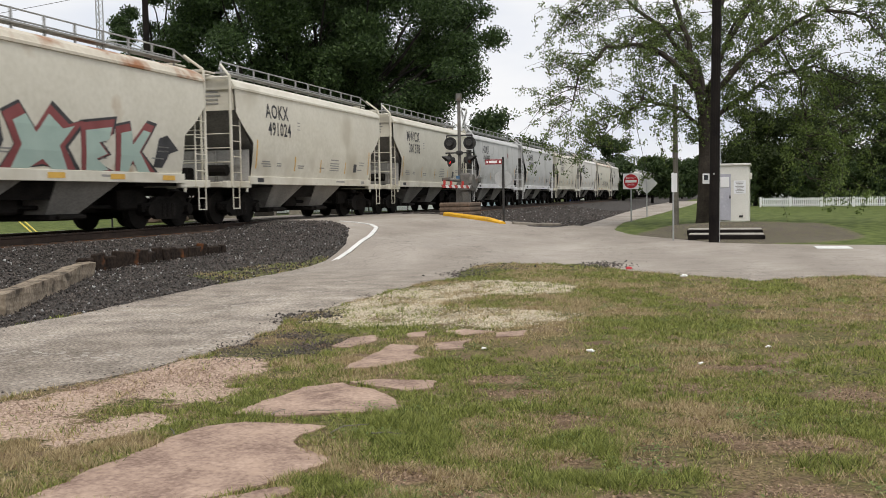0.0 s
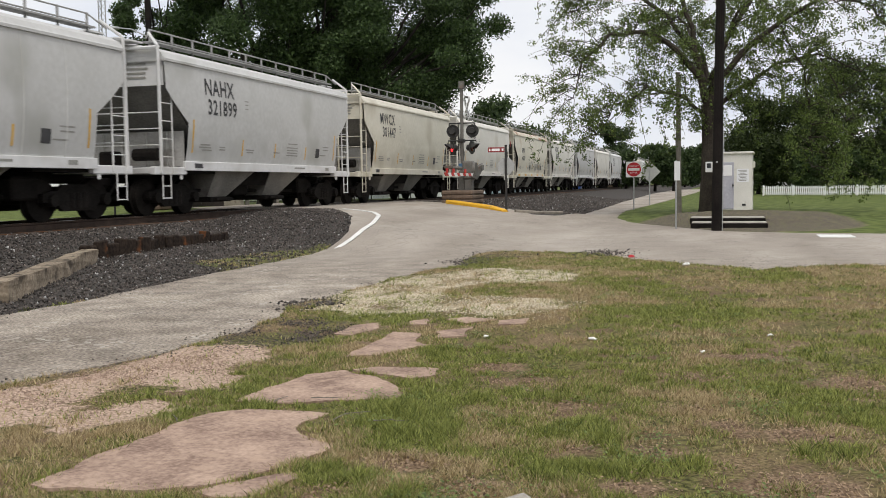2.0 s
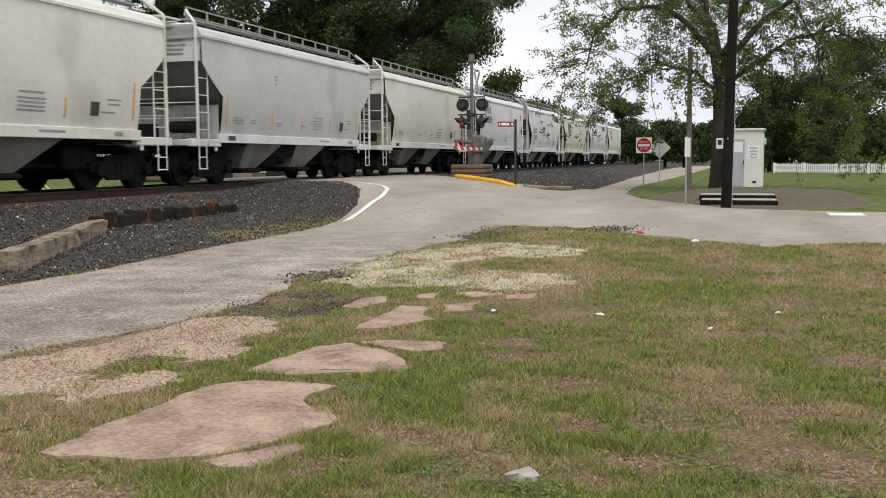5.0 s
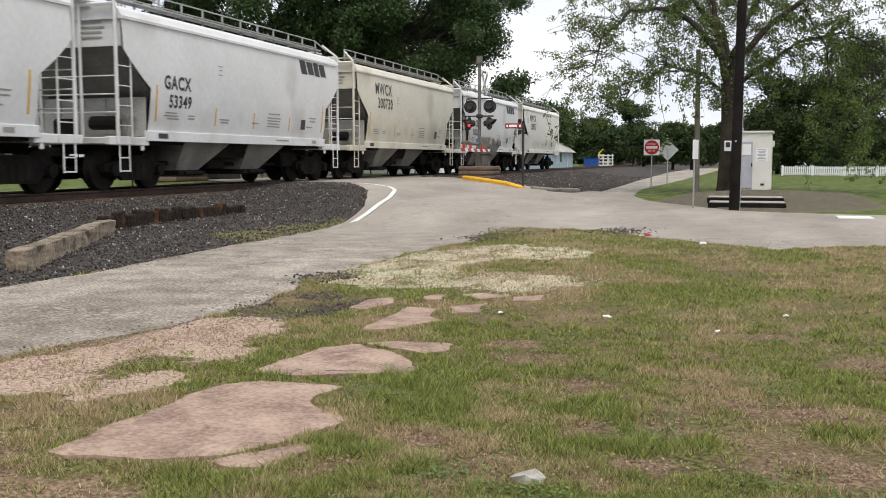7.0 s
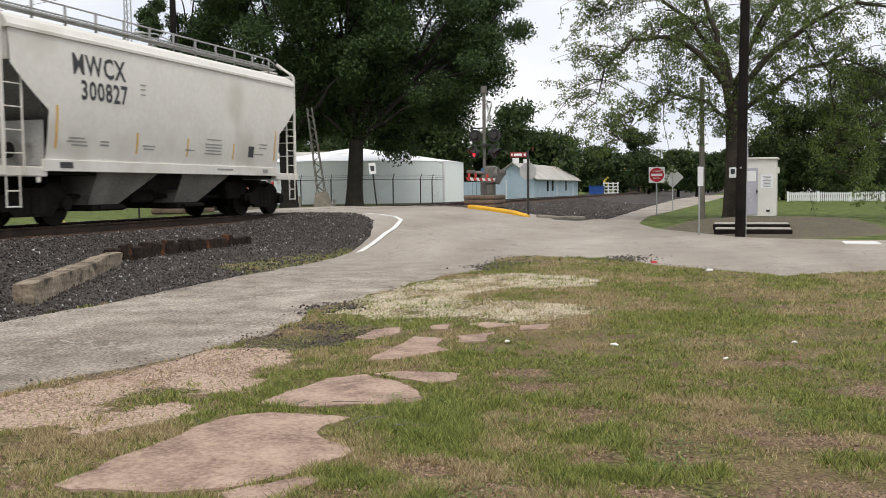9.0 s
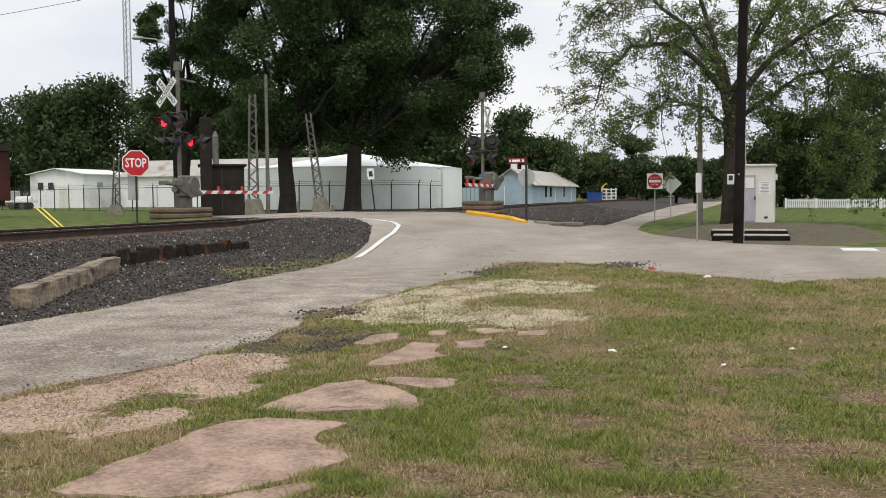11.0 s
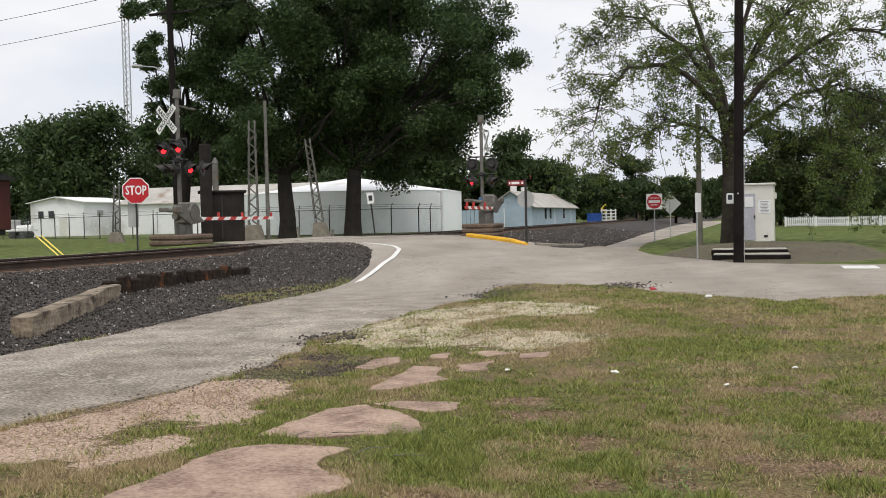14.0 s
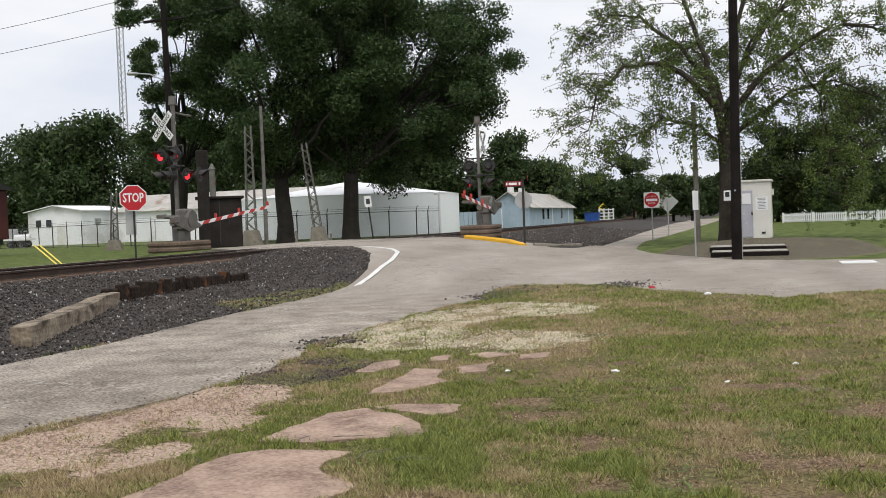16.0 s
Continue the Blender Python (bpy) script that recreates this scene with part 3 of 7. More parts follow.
def make_roads():
    tagged(part("road", draped(LANE, 0.0, 0.12, 1.2), ASPHALT), "worn grey asphalt street and lane rising to the crossing", "road", kind="structure")
    far = [(-16.4, 28.4), (-17.2, 28.9), (-18.9, 31.0), (-20.4, 35.0), (-21.0, 42.0), (-20.6, 60.0), (-20.2, 90.0), (-17.4, 90.0), (-17.6, 60), (-17.4, 44), (-16.8, 39.4), (-16.4, 38.8)]
    tagged(part("road", draped(ragged(far, 0.6, 0.08, 8), 0.012, 0.1, 1.5), ASPHALT), "grey asphalt street leading away beyond the track", "road", kind="structure")
    # crossing panels between and beside the rails
    for x0, x1 in ((-15.62, -15.50), (-15.40, -14.20), (-14.10, -13.1), (-16.5, -15.62)):
        bm = bmesh.new()
        box(bm, ((x0 + x1) / 2, 33.4, 0.735), (x1 - x0, 10.4, 0.16), bevel=0.02)
        tagged(part("crossing_panel", bm, ASPHALT), "dark asphalt crossing panel between the rails", "crossing panel", "crossing panels", "structure")
    # painted edge line on the outside of the bend
    line = [(-8.42, 19.9), (-8.36, 20.7), (-8.4, 21.6), (-8.66, 22.9), (-9.15, 24.5), (-9.6, 25.9), (-10.2, 27.05), (-10.9, 27.6), (-11.5, 27.85)]
    bm = bmesh.new()
    last = None
    for i, p in enumerate(line):
        a = Vector(line[max(0, i - 1)]) - Vector(line[min(len(line) - 1, i + 1)])
        nrm = Vector((-a.y, a.x)).normalized() * 0.06
        pair = [bm.verts.new((p[0] + k * nrm.x, p[1] + k * nrm.y, height(*p) + 0.022)) for k in (-1, 1)]
        if last:
            bm.faces.new((last[0], last[1], pair[1], pair[0]))
        last = pair
    g = bmesh.ops.extrude_face_region(bm, geom=bm.faces[:])
    bmesh.ops.translate(bm, verts=[v for v in g["geom"] if isinstance(v, bmesh.types.BMVert)], vec=(0, 0, -0.018))
    bmesh.ops.recalc_face_normals(bm, faces=bm.faces[:])
    tagged(part("edge_line", bm, WHITELINE), "worn white painted edge line on the bend", "road marking", kind="structure")
    bm = bmesh.new()
    box(bm, (2.72, 26.9, 0.008), (0.85, 1.1, 0.02))
    tagged(part("stop_line", bm, WHITELINE), "short white painted bar on the asphalt", "road marking", kind="structure")
    for k, poly in SLABS.items():
        rough = ragged(poly, 0.04, 0.055, ord(k) * 1.7)
        tagged(part("concrete_slab", draped(rough, 0.012, 0.09, 0.6), SLAB), "broken pinkish-brown concrete slab sunk in the lawn", "slab", "old concrete slabs")


def make_track():
    bm = bmesh.new()
    prof = [(-0.07, 0), (0.07, 0), (0.07, 0.012), (0.012, 0.03), (0.012, 0.13), (0.036, 0.145), (0.036, 0.176), (0.028, 0.184), (-0.028, 0.184), (-0.036, 0.176), (-0.036, 0.145), (-0.012, 0.13), (-0.012, 0.03), (-0.07, 0.012)]
    prism(bm, [(x, -60, RAILTOP_Z - 0.184 + z) for x, z in prof], (0, 660, 0))
    bm.normal_update()
    bmesh.ops.recalc_face_normals(bm, faces=bm.faces[:])
    rail_me = bpy.data.meshes.new("rail")
    bm.to_mesh(rail_me)
    bm.free()
    rail_me.materials.append(RAIL)
    rail_me.materials.append(RAILTOP)
    for f in rail_me.polygons:
        if f.normal.z > 0.9 and f.center.z > RAILTOP_Z - 0.01:
            f.material_index = 1
    for dx in (-0.753, 0.753):
        r = part("rail", rail_me, None)
        r.location = (TRACK + dx, 0, 0)
        tagged(r, "rusty steel rail with a polished head", "rail", "rails", "structure")
    bm = bmesh.new()
    box(bm, (0, 0, 0), (2.6, 0.23, 0.18), bevel=0.012)
    tie = bpy.data.meshes.new("sleeper")
    bm.to_mesh(tie)
    bm.free()
    tie.materials.append(TIMBER)
    y = -8.0
    while y < 120:
        if not 28.3 < y < 38.6:
            t = new("sleeper", tie)
            t.location = (TRACK + random.uniform(-0.03, 0.03), y, 0.555)
            tagged(t, "dark creosoted timber sleeper in the ballast", "sleeper", "sleepers", "structure")
        y += 0.53


def make_ballast():
    """Loose stones over the banks, as one heap."""
    rng = np.random.default_rng(4)
    base = np.array([[1, 0, -0.2], [-0.4, 0.9, -0.15], [-0.5, -0.8, -0.2], [0.1, 0.1, 0.8], [0.5, 0.55, 0.45], [0.1, -0.2, -0.7]])
    tri = np.array([[0, 4, 3], [4, 1, 3], [1, 2, 3], [2, 0, 3], [0, 5, 4], [4, 5, 1], [1, 5, 2], [2, 5, 0]])
    verts, faces, k = [], [], 0
    pale_v, pale_f = [], []

    def stone(x, y, z, r):
        nonlocal k
        a, b = rng.uniform(0, 6.28, 2)
        s = base * rng.uniform(0.6, 1.2, (6, 1)) * r
        ca, sa, cb, sb = math.cos(a), math.sin(a), math.cos(b), math.sin(b)
        s = s @ np.array([[ca, -sa, 0], [sa, ca, 0], [0, 0, 1]]) @ np.array([[1, 0, 0], [0, cb, -sb], [0, sb, cb]])
        if rng.random() < 0.03:
            pale_v.append(s + (x, y, z + 0.008))
            pale_f.append(tri + 6 * len(pale_f))
            return
        verts.append(s + (x, y, z))
        faces.append(tri + k)
        k += 6

    for _ in range(76000):
        y = 5.0 + 30 * rng.random() ** 1.1
        x = -rng.uniform(8.35, 16.4)
        if ((x > -9.3 or y > 18.5) and on_lane(x, y)) or (y > 27.5 and x < -11):
            continue
        if rng.random() > near_edge(x, y) + 0.15:
            continue
        stone(x, y, height(x, y) + rng.uniform(-0.005, 0.03), rng.uniform(0.014, 0.034))
    for _ in range(15000):
        y = 38.5 + 40 * rng.random() ** 1.5
        x = -rng.uniform(6.0, 14)
        if on_lane(x, y):
            continue
        stone(x, y, height(x, y) + 0.01, rng.uniform(0.025, 0.055))
    me = soup("ballast", np.concatenate(verts), np.concatenate(faces), STONES)
    tagged(part("ballast", me, None), "dark grey crushed-rock ballast heaped along the track", "ballast", kind="stuff")
    tagged(part("pale_stones", soup("pale_stones", np.concatenate(pale_v), np.concatenate(pale_f), SPECK), None), "pale stones scattered in the dark ballast", "ballast", kind="stuff")


make_ground()
make_roads()
make_track()
make_ballast()
# ---- the train ----
PITCH, SPEED, FIRST_GAP = 13.45, 22.0, 23.6
SIDE = [(1.46, 1.36), (1.53, 1.75), (1.585, 2.25), (1.60, 2.75), (1.59, 3.25), (1.555, 3.82)]


def side_x(z):
    for (x0, z0), (x1, z1) in zip(SIDE, SIDE[1:]):
        if z <= z1:
            return x0 + (x1 - x0) * (z - z0) / (z1 - z0)
    return SIDE[-1][0]


def half_length(z):
    if z > 3.15:
        return 5.87
    if z > 2.35:
        k = (3.15 - z) / 0.8
        return 5.87 - 1.0 * (0.75 * k + 0.25 * k * k)
    return 4.87


def stuck(me):
    """Turn flat lettering to face out of the car's side and lay it on the curved sheet."""
    me.transform(pose(0, 0, 0, 0, 0, 90))
    return me


def on_side(me, y, z, lift=0.008):
    me = me.copy()
    for v in me.vertices:
        v.co.y += y
        v.co.z += z
        v.co.x = side_x(v.co.z) + lift
    return me


def patch_mesh(outline, material):
    """A flat painted shape (y, z) on the car's side."""
    bm = bmesh.new()
    f = bm.faces.new([bm.verts.new((0, y, z)) for y, z in outline])
    f.normal_update()
    if f.normal.x < 0:
        f.normal_flip()
    bmesh.ops.triangulate(bm, faces=bm.faces[:])
    for _, z in SIDE[1:-1]:
        bmesh.ops.bisect_plane(bm, geom=bm.verts[:] + bm.edges[:] + bm.faces[:], plane_co=(0, 0, z), plane_no=(0, 0, 1))
    for v in bm.verts:
        v.co.x = side_x(v.co.z) + 0.007
    me = bpy.data.meshes.new("marking")
    bm.to_mesh(me)
    bm.free()
    me.materials.append(material)
    return me


def rect(y, z, w, h, material):
    return patch_mesh([(y - w / 2, z - h / 2), (y + w / 2, z - h / 2), (y + w / 2, z + h / 2), (y - w / 2, z + h / 2)], material)


def shell_mesh():
    """Side sheets, curved roof and flat floor of a two-bay covered hopper body."""
    bm = bmesh.new()
    zs = [1.36, 1.55, 1.75, 2.0, 2.25, 2.35, 2.45, 2.6, 2.75, 2.9, 3.05, 3.15, 3.4, 3.6, 3.82]
    prof = [(side_x(z), z) for z in zs]
    rows = []
    for x, z in prof:
        yl = half_length(z)
        rows.append([bm.verts.new((x, yl * k, z)) for k in np.linspace(-1, 1, 13)])
    for a, b in zip(rows, rows[1:]):
        for i in range(12):
            bm.faces.new((a[i], a[i + 1], b[i + 1], b[i]))
    g = bmesh.ops.duplicate(bm, geom=bm.verts[:] + bm.edges[:] + bm.faces[:])
    vs = [v for v in g["geom"] if isinstance(v, bmesh.types.BMVert)]
    for v in vs:
        v.co.x *= -1
    bmesh.ops.reverse_faces(bm, faces=[f for f in g["geom"] if isinstance(f, bmesh.types.BMFace)])
    for f in bm.faces:
        f.smooth = True
    me = bpy.data.meshes.new("side_sheet")
    bm.to_mesh(me)
    bm.free()
    return me


def roof_mesh():
    bm = bmesh.new()
    prof = [(1.555, 3.80), (1.60, 3.81), (1.60, 3.87), (1.57, 3.90), (1.50, 4.02), (1.25, 4.14), (0.8, 4.22), (0.0, 4.26)]
    prof = prof + [(-x, z) for x, z in prof[-2::-1]]
    a = [bm.verts.new((x, -5.9, z)) for x, z in prof]
    b = [bm.verts.new((x, 5.9, z)) for x, z in prof]
    for i in range(len(prof) - 1):
        bm.faces.new((a[i], b[i], b[i + 1], a[i + 1]))
    bm.faces.new(a)
    bm.faces.new(b[::-1])
    # hatch trough lids along the top
    for k in range(8):
        box(bm, (0, -4.7 + k * 1.34, 4.30), (0.7, 1.1, 0.12), bevel=0.03)
    bmesh.ops.recalc_face_normals(bm, faces=bm.faces[:])
    me = bpy.data.meshes.new("roof")
    bm.to_mesh(me)
    bm.free()
    return me


def mesh_of(name, bm, material):
    me = bpy.data.meshes.new(name)
    bmesh.ops.recalc_face_normals(bm, faces=bm.faces[:])
    bm.to_mesh(me)
    bm.free()
    me.materials.append(material)
    return me


def car_kit():
    """Meshes that all the cars share: name, mesh, label, painted or not, parent part."""
    kit = []
    bm = bmesh.new()
    for s in (-1, 1):
        box(bm, (s * 1.47, 0, 1.25), (0.07, 9.9, 0.24), bevel=0.01)
    kit.append(("side_sill", mesh_of("side_sill", bm, None), "", True))
    for s in (-1, 1):
        bm = bmesh.new()
        prism(bm, [(-1.5, s * 5.80, 3.22), (1.5, s * 5.80, 3.22), (1.5, s * 5.80, 4.0), (0, s * 5.80, 4.2), (-1.5, s * 5.80, 4.0)], (0, s * 0.04, 0))
        kit.append(("end_panel", mesh_of("end_panel", bm, None), "", True))
        # sloping sheet, coloured darker than the car paint to hold its shade
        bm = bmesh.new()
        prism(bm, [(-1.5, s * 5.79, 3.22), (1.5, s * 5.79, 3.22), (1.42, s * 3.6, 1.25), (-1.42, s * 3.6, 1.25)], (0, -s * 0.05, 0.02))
        kit.append(("end_slope_sheet", mesh_of("end_slope_sheet", bm, ENDSHADE), "sloping end sheet coloured grey for its shade", False))
        bm = bmesh.new()
        prism(bm, [(-1.42, s * 4.86, 1.2), (1.42, s * 4.86, 1.2), (1.42, s * 4.86, 2.15), (-1.42, s * 4.86, 2.15)], (0, -s * 0.03, 0))
        for x in (-0.95, -0.35, 0.35, 0.95):
            box(bm, (x, s * 4.88, 1.66), (0.03, 0.08, 0.92))
        kit.append(("end_web", mesh_of("end_web", bm, ENDPALE), "dusty pale grey web plate", False))
        bm = bmesh.new()
        box(bm, (0, s * 5.62, 1.12), (2.95, 1.25, 0.16), bevel=0.02)
        box(bm, (1.40, s * 5.55, 1.12), (0.16, 1.45, 0.2), bevel=0.02)
        box(bm, (-1.40, s * 5.55, 1.12), (0.16, 1.45, 0.2), bevel=0.02)
        box(bm, (1.44, s * 5.05, 0.98), (0.05, 0.12, 0.16), bevel=0.02)
        kit.append(("end_platform", mesh_of("end_platform", bm, None), "", True))
        for sx in (-1, 1):
            bm = bmesh.new()
            x = sx * 1.50
            rod(bm, (x, s * 6.02, 1.05), (x, s * 6.02, 4.15), 0.042, n=6)
            rod(bm, (x, s * 5.50, 1.05), (x, s * 5.50, 2.95), 0.022, n=6)
            rod(bm, (x, s * 5.50, 2.95), (x, s * 5.34, 3.12), 0.022, n=6)
            for z in (1.46, 1.90, 2.34, 2.78):
                rod(bm, (x, s * 5.50, z), (x, s * 6.02, z), 0.014, n=5)
            rod(bm, (x, s * 6.02, 4.15), (x * 0.72, s * 5.75, 4.52), 0.036, n=6)
            for y in (5.62, 5.98):
                rod(bm, (x, s * y, 0.42), (x, s * y, 1.06), 0.018, n=5)
            for z in (0.44, 0.74):
                rod(bm, (x, s * 5.62, z), (x, s * 5.98, z), 0.016, n=5)
            kit.append(("ladder", mesh_of("ladder", bm, None), "", True))
        bm = bmesh.new()
        for z in (1.75, 2.15, 2.55, 4.12):
            rod(bm, (-1.5, s * 6.0, z), (1.5, s * 6.0, z), 0.016 if z < 4 else 0.045, n=5)
        rod(bm, (0.55, s * 6.0, 1.2), (0.55, s * 6.0, 4.1), 0.035, n=6)
        rod(bm, (-0.55, s * 6.0, 1.2), (-0.55, s * 6.0, 4.1), 0.035, n=6)
        box(bm, (0, s * 5.95, 4.3), (1.7, 0.6, 0.04))
        kit.append(("end_cage", mesh_of("end_cage", bm, None), "", True))
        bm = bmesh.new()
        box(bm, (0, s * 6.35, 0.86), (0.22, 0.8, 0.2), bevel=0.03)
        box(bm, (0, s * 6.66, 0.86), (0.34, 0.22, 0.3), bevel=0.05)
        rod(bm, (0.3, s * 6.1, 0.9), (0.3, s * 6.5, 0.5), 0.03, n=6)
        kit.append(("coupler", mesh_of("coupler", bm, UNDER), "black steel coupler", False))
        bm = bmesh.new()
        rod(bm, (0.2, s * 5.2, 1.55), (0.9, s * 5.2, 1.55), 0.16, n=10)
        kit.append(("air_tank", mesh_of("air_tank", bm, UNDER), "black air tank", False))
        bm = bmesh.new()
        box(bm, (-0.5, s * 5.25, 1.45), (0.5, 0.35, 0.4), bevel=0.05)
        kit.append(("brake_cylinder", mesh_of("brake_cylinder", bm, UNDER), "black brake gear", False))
    # roof walkway with its railing
    for sx in (-1, 1):
        bm = bmesh.new()
        x = sx * 0.95
        for z in (4.42, 4.64):
            rod(bm, (x, -5.5, z), (x, 5.5, z), 0.02, n=5)
        box(bm, (x, 0, 4.33), (0.32, 11.2, 0.035))
        for k in range(12):
            y = -5.5 + k
            box(bm, (x, y, 4.44), (0.04, 0.045, 0.44))
        rod(bm, (x, -5.5, 4.64), (x * 1.2, -5.95, 4.35), 0.02, n=5)
        rod(bm, (x, 5.5, 4.64), (x * 1.2, 5.95, 4.35), 0.02, n=5)
        kit.append(("roof_walkway", mesh_of("roof_walkway", bm, WALKWAY), "galvanised roof walkway with railing", False))
    # the two discharge hoppers and the centre sill
    for y0 in (-2.95, 0.35):
        bm = bmesh.new()
        prism(bm, [(1.28, y0, 1.3), (1.28, y0 + 2.5, 1.3), (0.9, y0 + 1.05, 0.42), (0.9, y0, 0.42)], (0.02, 0, 0))
        prism(bm, [(-1.28, y0, 1.3), (-1.28, y0 + 2.5, 1.3), (-0.9, y0 + 1.05, 0.42), (-0.9, y0, 0.42)], (-0.02, 0, 0))
        bm.faces.new([bm.verts.new(p) for p in ((-1.28, y0 + 2.5, 1.3), (1.28, y0 + 2.5, 1.3), (0.9, y0 + 1.05, 0.42), (-0.9, y0 + 1.05, 0.42))])
        bm.faces.new([bm.verts.new(p) for p in ((-1.28, y0, 1.3), (1.28, y0, 1.3), (0.9, y0, 0.42), (-0.9, y0, 0.42))])
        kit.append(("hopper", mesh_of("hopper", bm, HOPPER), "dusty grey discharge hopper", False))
        bm = bmesh.new()
        box(bm, (0, y0 + 0.5, 0.36), (2.2, 1.15, 0.14), bevel=0.03)
        rod(bm, (1.15, y0 + 0.1, 0.36), (1.15, y0 + 1.0, 0.36), 0.05, n=6)
        kit.append(("hopper_gate", mesh_of("hopper_gate", bm, UNDER), "black hopper gate", False))
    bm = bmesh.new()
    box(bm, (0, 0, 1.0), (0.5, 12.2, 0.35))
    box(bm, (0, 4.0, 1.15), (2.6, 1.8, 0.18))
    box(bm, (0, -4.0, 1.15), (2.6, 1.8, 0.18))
    # black block added for the triangle of shade between the hoppers
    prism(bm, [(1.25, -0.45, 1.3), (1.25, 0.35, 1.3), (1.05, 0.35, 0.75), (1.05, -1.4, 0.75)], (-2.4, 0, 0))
    kit.append(("centre_sill", mesh_of("centre_sill", bm, UNDER), "grimy black underframe with a block for the shaded gap", False))
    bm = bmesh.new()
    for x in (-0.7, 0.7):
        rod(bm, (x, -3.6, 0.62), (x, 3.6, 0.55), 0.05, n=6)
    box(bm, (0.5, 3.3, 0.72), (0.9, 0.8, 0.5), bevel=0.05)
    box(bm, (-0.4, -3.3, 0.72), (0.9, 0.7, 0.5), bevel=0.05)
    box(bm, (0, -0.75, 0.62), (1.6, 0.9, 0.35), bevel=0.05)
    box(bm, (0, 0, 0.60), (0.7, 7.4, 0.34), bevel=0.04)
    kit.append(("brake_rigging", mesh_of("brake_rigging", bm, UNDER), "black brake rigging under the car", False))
    for s in (-1, 1):
        for k in range(5):
            bm = bmesh.new()
            box(bm, (0.75, s * 5.85, 3.86 - 0.11 * k), (0.55 if k != 2 else 0.7, 0.012, 0.05))
            kit.append(("stencil", mesh_of("stencil", bm, FADED), "", False))
    return kit


def truck_kit():
    kit = []
    bm = bmesh.new()
    for sx in (-1, 1):
        x = sx * 1.02
        out = [(-1.15, 0.42), (-1.15, 0.60), (-0.7, 0.66), (-0.45, 0.80), (0.45, 0.80), (0.7, 0.66), (1.15, 0.60), (1.15, 0.42), (0.75, 0.40), (0.5, 0.22), (-0.5, 0.22), (-0.75, 0.40)]
        prism(bm, [(x - 0.06, y, z) for y, z in out], (0.12, 0, 0))
        for y in (-0.89, 0.89):
            rod(bm, (x - 0.1, y, 0.46), (x + 0.16, y, 0.46), 0.14, n=10)
        for y in (-0.22, 0, 0.22):
            rod(bm, (x + 0.02, y, 0.28), (x + 0.02, y, 0.62), 0.09, n=8)
        for y in (-0.62, 0.62):
            box(bm, (x * 0.8, y, 0.36), (0.3, 0.1, 0.26), bevel=0.03)
    for y in (-0.45, 0.45):
        rod(bm, (-0.85, y, 0.34), (0.85, y, 0.34), 0.07, n=6)
    box(bm, (0, 0, 0.62), (2.1, 0.4, 0.28), bevel=0.04)
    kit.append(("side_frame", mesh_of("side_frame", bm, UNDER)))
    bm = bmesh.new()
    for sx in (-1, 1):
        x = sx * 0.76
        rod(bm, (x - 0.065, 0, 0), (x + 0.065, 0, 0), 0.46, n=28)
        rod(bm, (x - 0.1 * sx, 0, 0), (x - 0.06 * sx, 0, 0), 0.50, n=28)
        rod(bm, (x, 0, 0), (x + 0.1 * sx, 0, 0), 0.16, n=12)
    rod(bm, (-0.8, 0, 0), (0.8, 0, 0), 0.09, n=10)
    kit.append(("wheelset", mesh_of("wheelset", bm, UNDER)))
    return kit


CARS = [  # paint, upper and lower line of the reporting mark, look
    ("rusty", "", "", "graffiti"), ("cream", "AOKX", "491024", ""), ("cream", "MWCX", "301378", ""), ("grey", "AOKX", "496995", "ribs"),
    ("grey", "NAHX", "321899", ""), ("cream", "MWCX", "301447", ""), ("white", "AOKX", "482861", ""), ("rusty", "SHPX", "435279", "scrawl"),
    ("white", "AOKX", "489659", ""), ("grey", "", "", ""), ("white", "", "", ""), ("pale", "NAHX", "322036", ""),
    ("pale", "GACX", "53349", "emblem"), ("cream", "MWCX", "300730", ""), ("pale", "GACX", "53325", "emblem"), ("white", "MWCX", "300827", "")]
LOOKS = {"rusty": "rust-streaked cream", "cream": "cream-painted", "grey": "weathered grey", "white": "off-white", "pale": "pale grey"}


